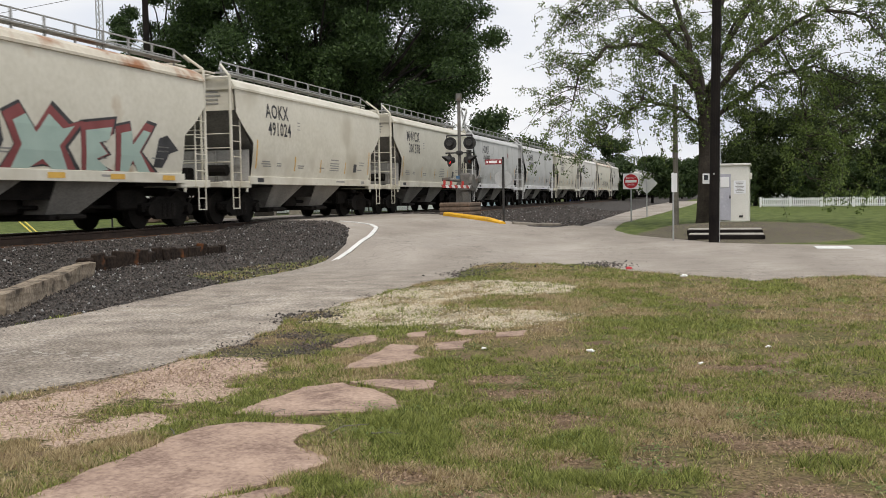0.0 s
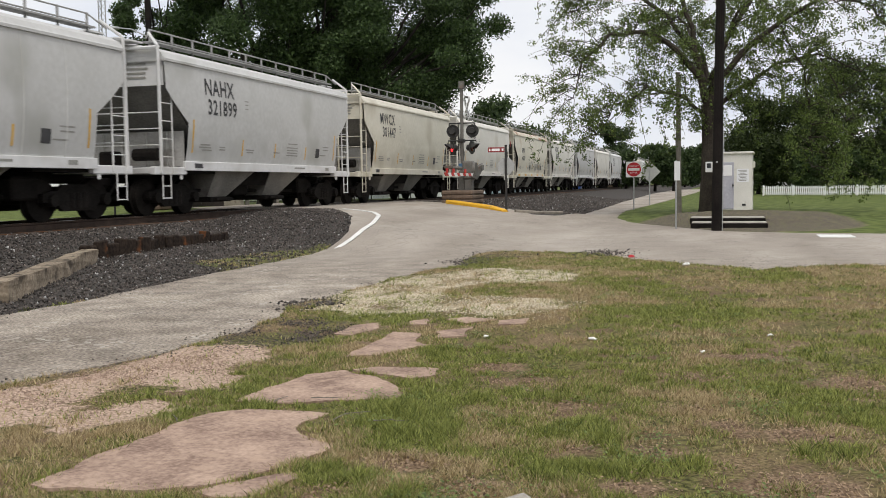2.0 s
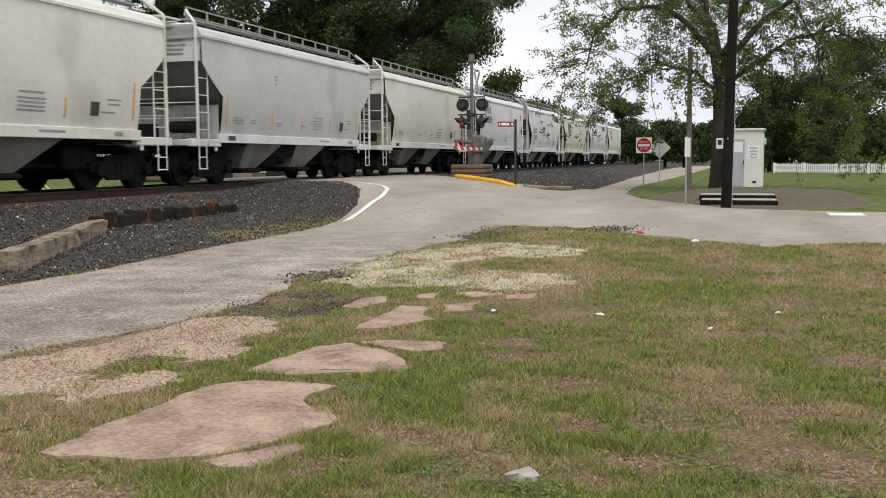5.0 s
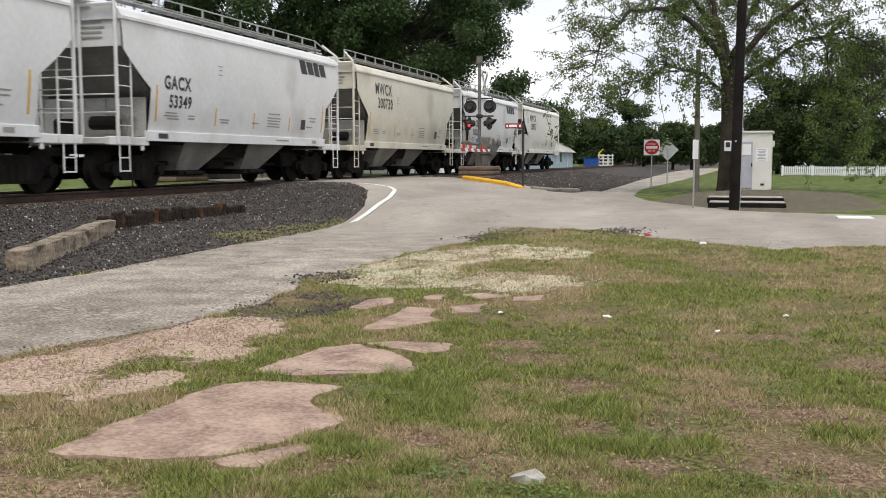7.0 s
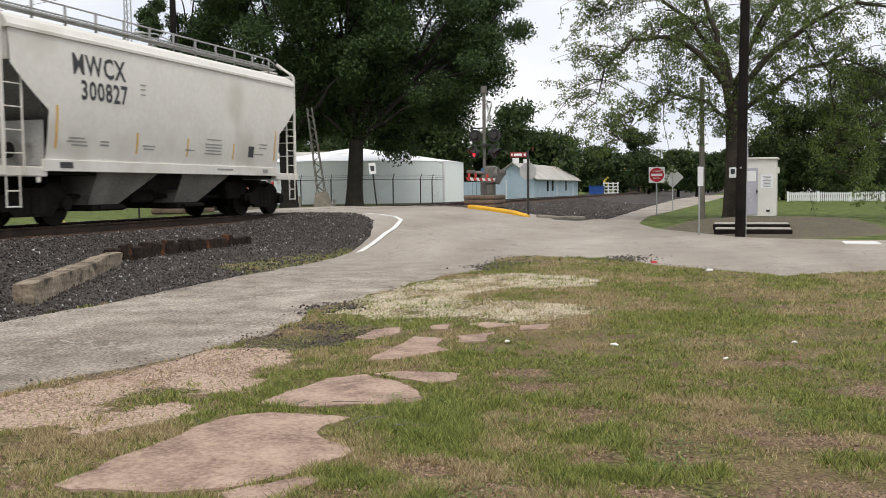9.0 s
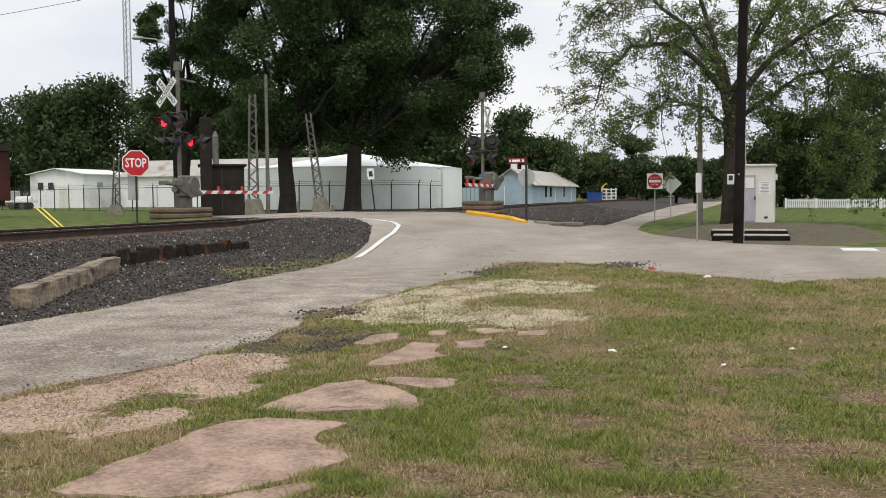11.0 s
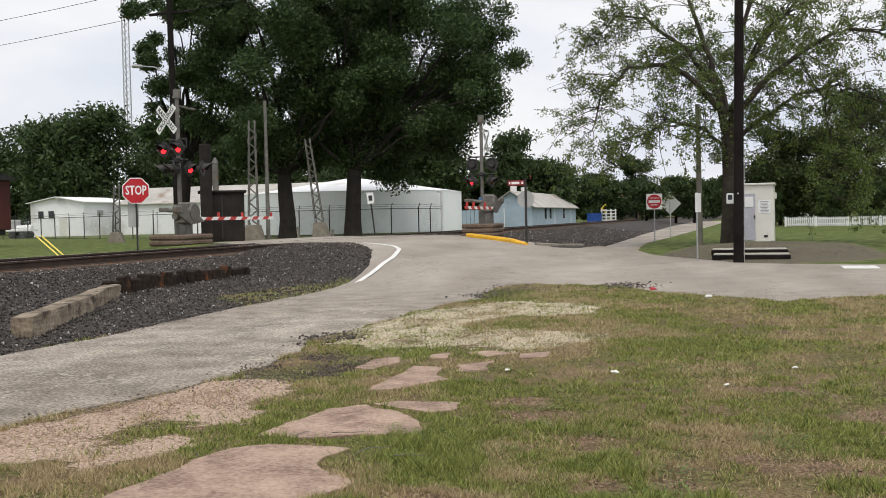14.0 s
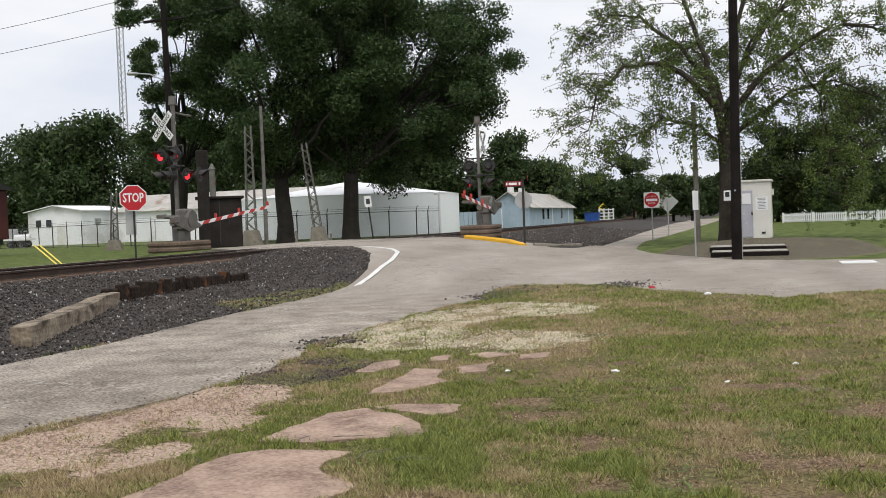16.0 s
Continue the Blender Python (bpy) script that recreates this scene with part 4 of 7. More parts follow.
def make_train():
    shell, roof, kit, bogie = shell_mesh(), roof_mesh(), car_kit(), truck_kit()
    painted = {}

    def in_paint(me, paint):
        if (me.name, paint) not in painted:
            c = me.copy()
            c.materials.clear()
            c.materials.append(PAINTS[paint])
            painted[(me.name, paint)] = c
        return painted[(me.name, paint)]

    lines = {}
    small = [rect(y, z, w, 0.035, FADED) for y, z, w in
             ((-4.0, 1.82, 0.5), (-4.0, 1.75, 0.6), (-3.9, 1.68, 0.5), (-3.1, 1.78, 0.3), (-3.1, 1.71, 0.3), (-1.5, 1.75, 0.5), (-1.5, 1.68, 0.4),
              (1.3, 2.02, 0.7), (1.3, 1.9, 0.8), (1.3, 1.82, 0.8), (1.3, 1.74, 0.75), (1.3, 1.66, 0.8), (0.2, 1.72, 0.4), (3.9, 2.0, 0.5), (3.9, 1.9, 0.45), (3.7, 1.72, 0.5))]
    frame_marks = [rect(-1.75, 3.12, 0.22, 0.03, FADED), rect(-1.75, 3.02, 0.18, 0.03, FADED), rect(-1.75, 2.9, 0.2, 0.03, FADED)]
    bars = [rect(y, z, 0.065, h, ORANGE) for y, z, h in ((-4.62, 2.02, 0.85), (-1.95, 1.80, 0.46), (0.1, 1.78, 0.44), (2.3, 1.76, 0.42), (4.62, 2.0, 0.85))]
    plate = rect(3.25, 1.78, 0.3, 0.3, MARK)
    sill_plates = [rect(-4.3, 1.26, 0.4, 0.12, MARK), rect(1.9, 1.27, 0.8, 0.05, FADED), rect(4.1, 1.26, 0.3, 0.1, FADED)]
    for m in sill_plates:
        for v in m.vertices:
            v.co.x = 1.512
    made = []
    for i, (paint, owner, number, look_of) in enumerate(CARS):
        label = LOOKS[paint] + " two-bay covered hopper car on the rails"
        if look_of == "graffiti":
            label = "cream covered hopper car with teal graffiti and rust"
        elif look_of == "scrawl":
            label = "rust-topped cream hopper car with grey scrawl"
        elif look_of == "emblem":
            label = "pale grey covered hopper car with a dark emblem"
        car = thing("hopper_car", label=label, category="rail car", group="hopper cars of the train")
        body = part("body", in_paint(shell, paint), None, car)
        part("roof", in_paint(roof, "rust_roof" if paint == "rusty" else paint), None, car)
        for name, me, lab, is_painted in kit:
            part(name, in_paint(me, "pale" if paint == "grey" else ("cream" if paint == "rusty" else paint)) if is_painted else me, None, car, lab)
        for s in (-1, 1):
            t = thing("truck", (0, s * 4.8, 0))
            t.parent = car
            part("side_frame", bogie[0][1], None, t)
            for y in (-0.89, 0.89):
                w = part("wheelset", bogie[1][1], None, t)
                w.location = (0, y, 0.46)
        for m in small + frame_marks:
            part("stencil", m, None, body)
        for m in sill_plates:
            part("stencil", m, None, body)
        if look_of not in ("graffiti",):
            for m in bars:
                part("reflector", m, None, body, "orange reflective strip")
            part("data_plate", plate, None, body)
        for text, z in ((owner, 2.52 if look_of == "emblem" else 3.32), (number, 2.08 if look_of == "emblem" else 2.80)):
            if text:
                size = (0.60 if len(text) == 4 else 0.56) * {"emblem": 0.75, "scrawl": 0.66}.get(look_of, 1.0)
                z -= 0.45 if look_of == "scrawl" else 0
                if text not in lines:
                    flat = words(text, size, MARK, bold=0.012)
                    flat.transform(Matrix.Diagonal((0.86, 1, 1, 1)))
                    lines[text] = on_side(stuck(flat), (-3.26 if len(text) == 4 else -3.12) - (0.5 if look_of == "emblem" else 0), z)
                part("lettering", lines[text], None, body, "black reporting mark")
        if look_of == "ribs":
            for k in range(7):
                bm = bmesh.new()
                for z0, z1 in zip((1.36, 1.75, 2.25, 2.75, 3.25), (1.75, 2.25, 2.75, 3.25, 3.8)):
                    rod(bm, (side_x(z0) - 0.01, -3.9 + 1.3 * k, z0), (side_x(z1) - 0.01, -3.9 + 1.3 * k, z1), 0.028, n=6)
                part("rib", bm, PAINTS["grey"], body)
        if look_of == "emblem":
            for k, (y, w) in enumerate(((3.25, 0.42), (3.75, 0.42), (4.2, 0.36), (4.65, 0.42))):
                lean, h = 0.07, 0.21 - 0.02 * (k % 2)
                outline = [(y - w / 2 + lean, 3.56 - h), (y + w / 2 + lean, 3.56 - h), (y + w / 2 - lean, 3.56 + h), (y - w / 2 - lean, 3.56 + h)]
                part("emblem", patch_mesh(outline, MARK), None, body, "dark slanted block emblem")
        if look_of in ("graffiti", "scrawl"):
            for k in range(5):
                m = rect(-4.2 + 2.1 * k, 1.255, 0.55, 0.12, ORANGE)
                for v in m.vertices:
                    v.co.x = 1.514
                part("reflector", m, None, body, "yellow reflective strip")
        if look_of == "graffiti":
            glyphs = (
                [(-4.4, 1.2), (-4.6, 2.2), (-4.2, 2.55), (-3.9, 2.2), (-3.6, 2.6), (-3.3, 2.1), (-3.1, 1.4), (-3.5, 1.2), (-3.8, 1.55), (-4.0, 1.2)],
                [(-2.9, 1.25), (-3.1, 2.3), (-2.6, 2.5), (-2.2, 2.2), (-1.9, 2.45), (-1.7, 1.9), (-1.9, 1.3), (-2.4, 1.15)],
                [(-1.5, 1.2), (-1.2, 1.85), (-1.55, 2.4), (-1.1, 2.6), (-0.7, 2.15), (-0.25, 2.65), (0.3, 2.3), (0.75, 2.4), (0.2, 1.85), (0.6, 1.25), (0.0, 1.2), (-0.4, 1.5), (-0.9, 1.15)],
                [(0.9, 1.2), (0.75, 2.35), (1.9, 2.5), (1.8, 2.15), (1.35, 2.05), (1.75, 1.75), (1.3, 1.6), (1.9, 1.3), (1.6, 1.15)],
                [(2.1, 1.2), (2.0, 2.35), (2.5, 2.45), (2.6, 2.05), (3.1, 2.5), (3.45, 2.45), (2.95, 1.85), (3.6, 1.2), (3.0, 1.15), (2.65, 1.6), (2.5, 1.2)])
            for k, out in enumerate(glyphs):
                for name, grow, mat, lift, lab in (("graffiti", 1.16, MARK, 0.0, "black sprayed shadow"), ("graffiti", 1.06, GRAFF_RED, 0.005, "dark red sprayed outline"), ("graffiti", 0.80, GRAFF_TEAL, 0.010, "pale teal sprayed fill")):
                    cy, cz = sum(p[0] for p in out) / len(out), sum(p[1] for p in out) / len(out)
                    m = patch_mesh([(cy + (y - cy) * grow + (0.06 if mat == MARK else 0), max(1.38, cz + (z - cz) * grow)) for y, z in out], mat)
                    for v in m.vertices:
                        v.co.x += lift
                    part(name, m, None, body, lab)
            m = patch_mesh([(3.55, 1.5), (3.7, 2.2), (4.05, 2.3), (4.6, 1.95), (4.2, 1.85), (3.95, 1.5)], MARK)
            part("graffiti", m, None, body, "dark sprayed spike")
        if look_of == "scrawl":
            for k in range(9):
                r = random.Random(70 + k)
                pts = [(-1.2 + 0.5 * k + 0.42 * j / 5, 1.5 + r.uniform(0, 0.75)) for j in range(6)]
                out = pts + [(y + 0.05, z - 0.06) for y, z in pts[::-1]]
                part("graffiti", patch_mesh(out, MARK if k % 3 == 0 else FADED), None, body, "dark grey sprayed scrawl")
        start = FIRST_GAP + PITCH * (i - 0.5)
        car.location = (TRACK, start, RAILTOP_Z)
        made.append((car, start))
    return made


TRAIN = make_train()
# ---- more materials ----
WALLTIMBER = surf("rotting_black_timber", (0.014, 0.010, 0.008), (0.042, 0.030, 0.023), 4.0, 0.95, 0.9, 16, stain=(0.17, 0.065, 0.025), stain_scale=2.6, stain_at=0.60, spec=0.15, depth=0.03)
OLDWALL = surf("mossy_old_concrete", (0.13, 0.10, 0.07), (0.34, 0.28, 0.21), 4.0, 0.95, 0.9, 22, stain=(0.07, 0.055, 0.04), stain_scale=3.5, stain_at=0.52, depth=0.03)
BARK = surf("dark_bark", (0.009, 0.0075, 0.006), (0.028, 0.023, 0.018), 2.5, 0.95, 0.9, 18, depth=0.04)
BARK_GREY = surf("grey_bark", (0.024, 0.019, 0.015), (0.07, 0.058, 0.045), 2.5, 0.95, 0.9, 18, depth=0.04)
POLEWOOD = surf("creosoted_pole", (0.006, 0.005, 0.005), (0.018, 0.015, 0.013), 2.0, 0.9, 0.6, 30, spec=0.15)
GREYPOLE = surf("weathered_pole", (0.13, 0.12, 0.10), (0.24, 0.22, 0.19), 2.0, 0.9, 0.5, 30)
LEAF_OAK = leafy("oak_leaves", (0.016, 0.034, 0.012), (0.075, 0.125, 0.038))
LEAF_SPRING = leafy("spring_leaves", (0.046, 0.074, 0.018), (0.155, 0.215, 0.052))
LEAF_WOOD = leafy("wood_leaves", (0.018, 0.036, 0.012), (0.072, 0.112, 0.036))
LEAF_BUSH = leafy("bush_leaves", (0.014, 0.026, 0.007), (0.058, 0.084, 0.022))
BLADE = leafy("grass_blades", (0.060, 0.086, 0.018), (0.40, 0.43, 0.125))
WEED = leafy("weed_leaves", (0.07, 0.11, 0.028), (0.22, 0.30, 0.09))
STRAW = leafy("dry_grass", (0.24, 0.17, 0.09), (0.62, 0.51, 0.30))
DEADLEAF = leafy("dead_leaves", (0.085, 0.052, 0.034), (0.46, 0.33, 0.22))
WHITEWALL = surf("white_painted_wall", (0.78, 0.79, 0.80), (0.86, 0.87, 0.88), 0.6, 0.6, 0.1, 12, stain=(0.62, 0.62, 0.61), stain_scale=0.4, stain_at=0.58)
TANKWHITE = surf("white_tank_paint", (0.80, 0.85, 0.85), (0.88, 0.91, 0.91), 0.3, 0.5, 0.03, 6)
BLUEWALL = surf("pale_blue_siding", (0.30, 0.39, 0.47), (0.40, 0.49, 0.57), 1.0, 0.7, 0.1, 12, stain=(0.24, 0.29, 0.33), stain_scale=0.9, stain_at=0.6)
ROOFTIN = surf("old_tin_roof", (0.33, 0.31, 0.28), (0.52, 0.50, 0.46), 0.7, 0.6, 0.2, 10, stain=(0.26, 0.18, 0.13), stain_scale=0.6, stain_at=0.57)
REDROOF = surf("red_roof", (0.22, 0.05, 0.035), (0.32, 0.08, 0.06), 1.0, 0.8, 0.2, 12)
BROWNWALL = surf("brown_boards", (0.10, 0.07, 0.05), (0.18, 0.13, 0.10), 1.0, 0.9, 0.2, 12)
MAROON = surf("dark_red_paint", (0.055, 0.012, 0.012), (0.10, 0.024, 0.022), 1.0, 0.6, 0.2, 12)
SHEDWHITE = surf("dirty_white_panel", (0.62, 0.61, 0.56), (0.74, 0.73, 0.68), 1.5, 0.7, 0.1, 20, stain=(0.45, 0.42, 0.35), stain_scale=2.0, stain_at=0.6)
TREAD = surf("pale_gravel_tread", (0.27, 0.25, 0.22), (0.46, 0.43, 0.39), 3.0, 0.9, 0.4, 40)
DOORGREY = surf("grey_lilac_door", (0.36, 0.36, 0.41), (0.46, 0.46, 0.51), 1.5, 0.6, 0.1, 20, stain=(0.52, 0.52, 0.55), stain_scale=2.5, stain_at=0.6)
PAPER = surf("paper_notice", (0.76, 0.77, 0.79), (0.84, 0.85, 0.87), 3.0, 0.8, 0.0)
SIGNRED = surf("sign_red", (0.42, 0.012, 0.02), (0.52, 0.02, 0.03), 3.0, 0.45, 0.0)
SIGNWHITE = surf("sign_white", (0.74, 0.74, 0.74), (0.82, 0.82, 0.82), 3.0, 0.5, 0.0)
SIGNBACK = surf("sign_back_metal", (0.34, 0.345, 0.34), (0.46, 0.465, 0.46), 3.0, 0.5, 0.05, 30, metal=0.3)
STREETRED = surf("street_sign_red", (0.20, 0.022, 0.025), (0.28, 0.04, 0.04), 3.0, 0.5, 0.0)
SIGNBLUE = surf("small_blue_plate", (0.05, 0.12, 0.22), (0.07, 0.16, 0.28), 3.0, 0.5, 0.0)
MASTGREY = surf("aluminium_mast", (0.10, 0.095, 0.085), (0.20, 0.19, 0.175), 3.0, 0.6, 0.2, 30, metal=0.3, stain=(0.16, 0.11, 0.08), stain_scale=2.5, stain_at=0.58)
CABINET = surf("dark_brown_case", (0.012, 0.010, 0.009), (0.032, 0.027, 0.023), 2.0, 0.8, 0.2, 20, spec=0.2)
LENS = surf("unlit_red_lens", (0.05, 0.006, 0.006), (0.08, 0.012, 0.012), 3.0, 0.15, 0.0)
LIT = glow("lit_red_lens", (1.0, 0.02, 0.03), 2.2)
ARMRED = surf("gate_red", (0.42, 0.03, 0.03), (0.52, 0.06, 0.05), 3.0, 0.5, 0.0)
YELLOWPIPE = surf("yellow_guard", (0.72, 0.58, 0.08), (0.82, 0.68, 0.14), 3.0, 0.5, 0.0)
DARKPANE = surf("dark_pane", (0.02, 0.022, 0.025), (0.04, 0.043, 0.048), 2.0, 0.15, 0.0)
BINBLUE = surf("blue_plastic", (0.02, 0.07, 0.30), (0.035, 0.10, 0.38), 2.0, 0.4, 0.0)
TRUCKWHITE = surf("white_car_body", (0.72, 0.72, 0.72), (0.80, 0.80, 0.80), 2.0, 0.3, 0.0)
LITTER = surf("white_litter", (0.72, 0.72, 0.70), (0.84, 0.84, 0.82), 20.0, 0.7, 0.1)


# ---- lineside ----
def make_kerb():
    pts = [(-10.75, 37.05), (-10.1, 36.55), (-9.3, 36.05), (-8.6, 35.55), (-7.95, 35.0)]
    bm = bmesh.new()
    prof = [(-0.14, -0.12), (0.14, -0.12), (0.14, 0.10), (0.09, 0.15), (-0.09, 0.15), (-0.14, 0.10)]
    rings = []
    for i, p in enumerate(pts):
        d = Vector(pts[min(i + 1, len(pts) - 1)]) - Vector(pts[max(0, i - 1)])
        n = Vector((-d.y, d.x)).normalized()
        top = 1.0 if i < len(pts) - 1 else 0.45
        rings.append([bm.verts.new((p[0] + n.x * a, p[1] + n.y * a, height(*p) + b * top)) for a, b in prof])
    for a, b in zip(rings, rings[1:]):
        for i in range(6):
            bm.faces.new((a[i], a[(i + 1) % 6], b[(i + 1) % 6], b[i]))
    bm.faces.new(rings[0][::-1])
    bm.faces.new(rings[-1])
    bmesh.ops.recalc_face_normals(bm, faces=bm.faces[:])
    tagged(part("kerb", bm, YELLOW), "yellow-painted concrete kerb beside the crossing", "kerb", kind="structure")
    bm = bmesh.new()
    for (x0, y0), (x1, y1) in (((-7.7, 35.6), (-6.9, 36.6)), ((-6.9, 36.6), (-6.4, 38.5))):
        rod(bm, (x0, y0, height(x0, y0) + 0.03), (x1, y1, height(x1, y1) + 0.03), 0.07, n=6)
    tagged(part("kerb", bm, CONCRETE), "pale broken concrete edge by the ballast", "kerb", kind="structure")


def make_walls():
    """Concrete wing and timber wall that hold the ballast back."""
    bm = bmesh.new()
    a, b = Vector((-9.08, 10.25, 0)), Vector((-10.52, 14.05, 0))
    n = Vector((b.y - a.y, a.x - b.x, 0)).normalized() * 0.14
    lo = [a - n, b - n, b + n, a + n]
    top = [0.33, 0.47, 0.47, 0.33]
    vs = [bm.verts.new((p.x, p.y, -0.2)) for p in lo] + [bm.verts.new((p.x, p.y, t)) for p, t in zip(lo, top)]
    for q in ((0, 1, 2, 3), (7, 6, 5, 4), (0, 4, 5, 1), (1, 5, 6, 2), (2, 6, 7, 3), (3, 7, 4, 0)):
        bm.faces.new([vs[k] for k in q])
    bmesh.ops.subdivide_edges(bm, edges=bm.edges[:], cuts=9, use_grid_fill=True)
    for v in bm.verts:
        w = noise.noise_vector(v.co * 3.0)
        w2 = noise.noise_vector(v.co * 9.0)
        v.co += Vector((w.x, w.y, w.z)) * 0.035 + Vector((w2.x, w2.y, w2.z)) * 0.015
    bmesh.ops.recalc_face_normals(bm, faces=bm.faces[:])
    tagged(part("retaining_wall", bm, OLDWALL), "weathered concrete wing wall half buried in ballast", "retaining wall")
    wall = thing("timber_wall", (0, 0, 0), 0, "dark rust-stained timber wall holding back the ballast", "retaining wall")
    y = 14.35
    r = random.Random(5)
    while y < 19.2:
        w = r.uniform(0.2, 0.36)
        bm = bmesh.new()
        x = -10.62 - 0.05 * (y - 14.3)
        box(bm, (x + r.uniform(-0.03, 0.03), y + w / 2, 0.33 + r.uniform(-0.045, 0.035)), (0.12, w - 0.012, 0.50 - 0.02 * (y - 14)), Matrix.Rotation(radians(r.uniform(-5, 5)), 3, "X"), bevel=0.02)
        part("board", bm, WALLTIMBER, wall)
        y += w
    bm = bmesh.new()
    box(bm, (-10.7, 14.25, 0.28), (0.25, 0.22, 0.5), bevel=0.03)
    part("post", bm, WALLTIMBER, wall)


def lamp_unit(parent, at, facing, lit, name="lamp"):
    """A round flasher: black background disc, visor and red lens; facing is a turn about z, 0 looks along +x."""
    lamp = thing(name, at, facing)
    lamp.parent = parent
    bm = bmesh.new()
    rod(bm, (-0.02, 0, 0), (0.0, 0, 0), 0.27, n=20)
    rod(bm, (-0.22, 0, 0), (-0.02, 0, 0), 0.12, 0.16, n=12)
    part("backing", bm, IRON, lamp)
    bm = bmesh.new()
    k = 12
    rim = []
    for i in range(k + 1):
        a = math.pi * (i / k) * 1.15 - 0.24
        rim.append((math.cos(a) * 0.165, math.sin(a) * 0.165))
    for (y0, z0), (y1, z1) in zip(rim, rim[1:]):
        f = [(0.0, y0, z0), (0.0, y1, z1), (0.33 * (0.4 + 0.6 * max(0, z1 / 0.165)), y1, z1), (0.33 * (0.4 + 0.6 * max(0, z0 / 0.165)), y0, z0)]
        bm.faces.new([bm.verts.new(p) for p in f])
    bmesh.ops.remove_doubles(bm, verts=bm.verts[:], dist=0.0005)
    bmesh.ops.solidify(bm, geom=bm.faces[:], thickness=0.012)
    part("visor", bm, IRON, lamp)
    bm = bmesh.new()
    bmesh.ops.create_uvsphere(bm, u_segments=16, v_segments=8, radius=0.15, matrix=Matrix.Diagonal((0.14, 1, 1, 1)))
    part("lens", bm, LIT if lit else LENS, lamp, "glowing red lens" if lit else "dark red lens")
    if lit != 2:
        return lamp, None
    # added disc, not part of a real flasher: hides the glow for the off beat
    bm = bmesh.new()
    rod(bm, (0, 0, -0.155), (0.010, 0, -0.155), 0.164, n=24)
    sh = part("shutter", bm, LENS, lamp, "added dark red disc that covers the ever-lit lens")
    sh.location = (0.026, 0, 0.155)
    return lamp, sh


def crossing_signal(at, mast_h, arm_dir, arm_len, arm_z, label, buck_y, arm_turn, lamps, buck_turn=0.0):
    sig = thing("crossing_signal", at, 0, label, "crossing signal", "crossing signals")
    bm = bmesh.new()
    rod(bm, (0, 0, 0.1), (0, 0, mast_h - 0.25), 0.075, 0.07, n=12)
    part("mast", bm, MASTGREY, sig)
    bm = bmesh.new()
    rod(bm, (0, 0, mast_h - 0.25), (0, 0, mast_h), 0.13, 0.12, n=14)
    rod(bm, (0, 0, mast_h - 0.3), (0, 0, mast_h - 0.25), 0.15, n=14)
    part("bell", bm, MASTGREY, sig, "grey bell on the mast top")
    # crossbuck
    buck = thing("crossbuck", (0.10 if buck_turn == 0 else -0.26, buck_y, mast_h - 1.05), buck_turn)
    buck.parent = sig
    for s, text in ((1, "CROSSING"), (-1, "RAILROAD")):
        bm = bmesh.new()
        rot = Matrix.Rotation(radians(45 * s), 3, "X")
        box(bm, (0.012 * s, 0, 0), (0.02, 1.22, 0.23), rot)
        blade = part("blade", bm, SIGNWHITE, buck, "white painted blade")
        me = stuck(words(text, 0.22, MARK, bold=0.004))
        me.transform(Matrix.Translation((0.012 * s + 0.014, 0, 0)) @ rot.to_4x4())
        part("lettering", me, None, blade)
    bm = bmesh.new()
    rod(bm, (0, 0.1, mast_h - 0.55), (0, 0.95, mast_h - 0.6), 0.035, n=8)
    box(bm, (0, 0.9, mast_h - 0.58), (0.14, 0.35, 0.06), bevel=0.02)
    part("bracket", bm, MASTGREY, sig)
    # flashers
    bm = bmesh.new()
    z1, z2 = mast_h - 2.05, mast_h - 2.75
    e = Vector((math.cos(radians(arm_turn)), math.sin(radians(arm_turn)), 0)) * 0.55
    rod(bm, Vector((0, 0, z1 + 0.32)) - e, Vector((0, 0, z1 + 0.32)) + e, 0.03, n=8)
    for k in (-1, 1):
        rod(bm, Vector((0, 0, z1 + 0.32)) + k * e, Vector((0, 0, z1)) + k * e, 0.025, n=8)
    part("crossarm", bm, IRON, sig)
    bm = bmesh.new()
    rod(bm, Vector((0, 0, z2 + 0.3)) - e * 1.1, Vector((0, 0, z2 + 0.3)) + e * 1.1, 0.03, n=8)
    box(bm, (0, 0, z2 + 0.3), (0.22, 0.3, 0.16), bevel=0.03)
    part("crossarm", bm, IRON, sig)
    shutters = []
    for level, x, y, facing, phase in lamps:
        lamp, sh = lamp_unit(sig, (x, y, z1 if level == 1 else z2), facing, 2 if phase else 0)
        if sh:
            shutters.append((sh, phase))
    if buck_turn == 0:
        bm = bmesh.new()
        box(bm, (0.02, -0.1, z2 - 0.75), (0.3, 0.02, 0.2), bevel=0.004)
        part("number_plate", bm, SIGNBLUE, sig, "small blue plate")
    # gate machine
    bm = bmesh.new()
    box(bm, (0.28, 0.0, arm_z + 0.2), (0.42, 0.62, 0.75), bevel=0.06)
    rod(bm, (0.1, -0.5, arm_z + 0.1), (0.1, 0.5, arm_z + 0.1), 0.12, n=12)
    box(bm, (0, 0, arm_z - 0.5), (0.3, 0.3, 0.9), bevel=0.04)
    box(bm, (0.3, -0.1, arm_z - 0.55), (0.34, 0.3, 0.8), bevel=0.04)
    rod(bm, (0.30, 0, arm_z + 0.22), (0.60, 0, arm_z + 0.22), 0.30, n=18)
    rod(bm, (-0.45, -0.12, arm_z + 0.32), (0.2, -0.12, arm_z + 0.26), 0.07, n=8)
    box(bm, (-0.55, -0.12, arm_z + 0.34), (0.36, 0.2, 0.14), bevel=0.03)
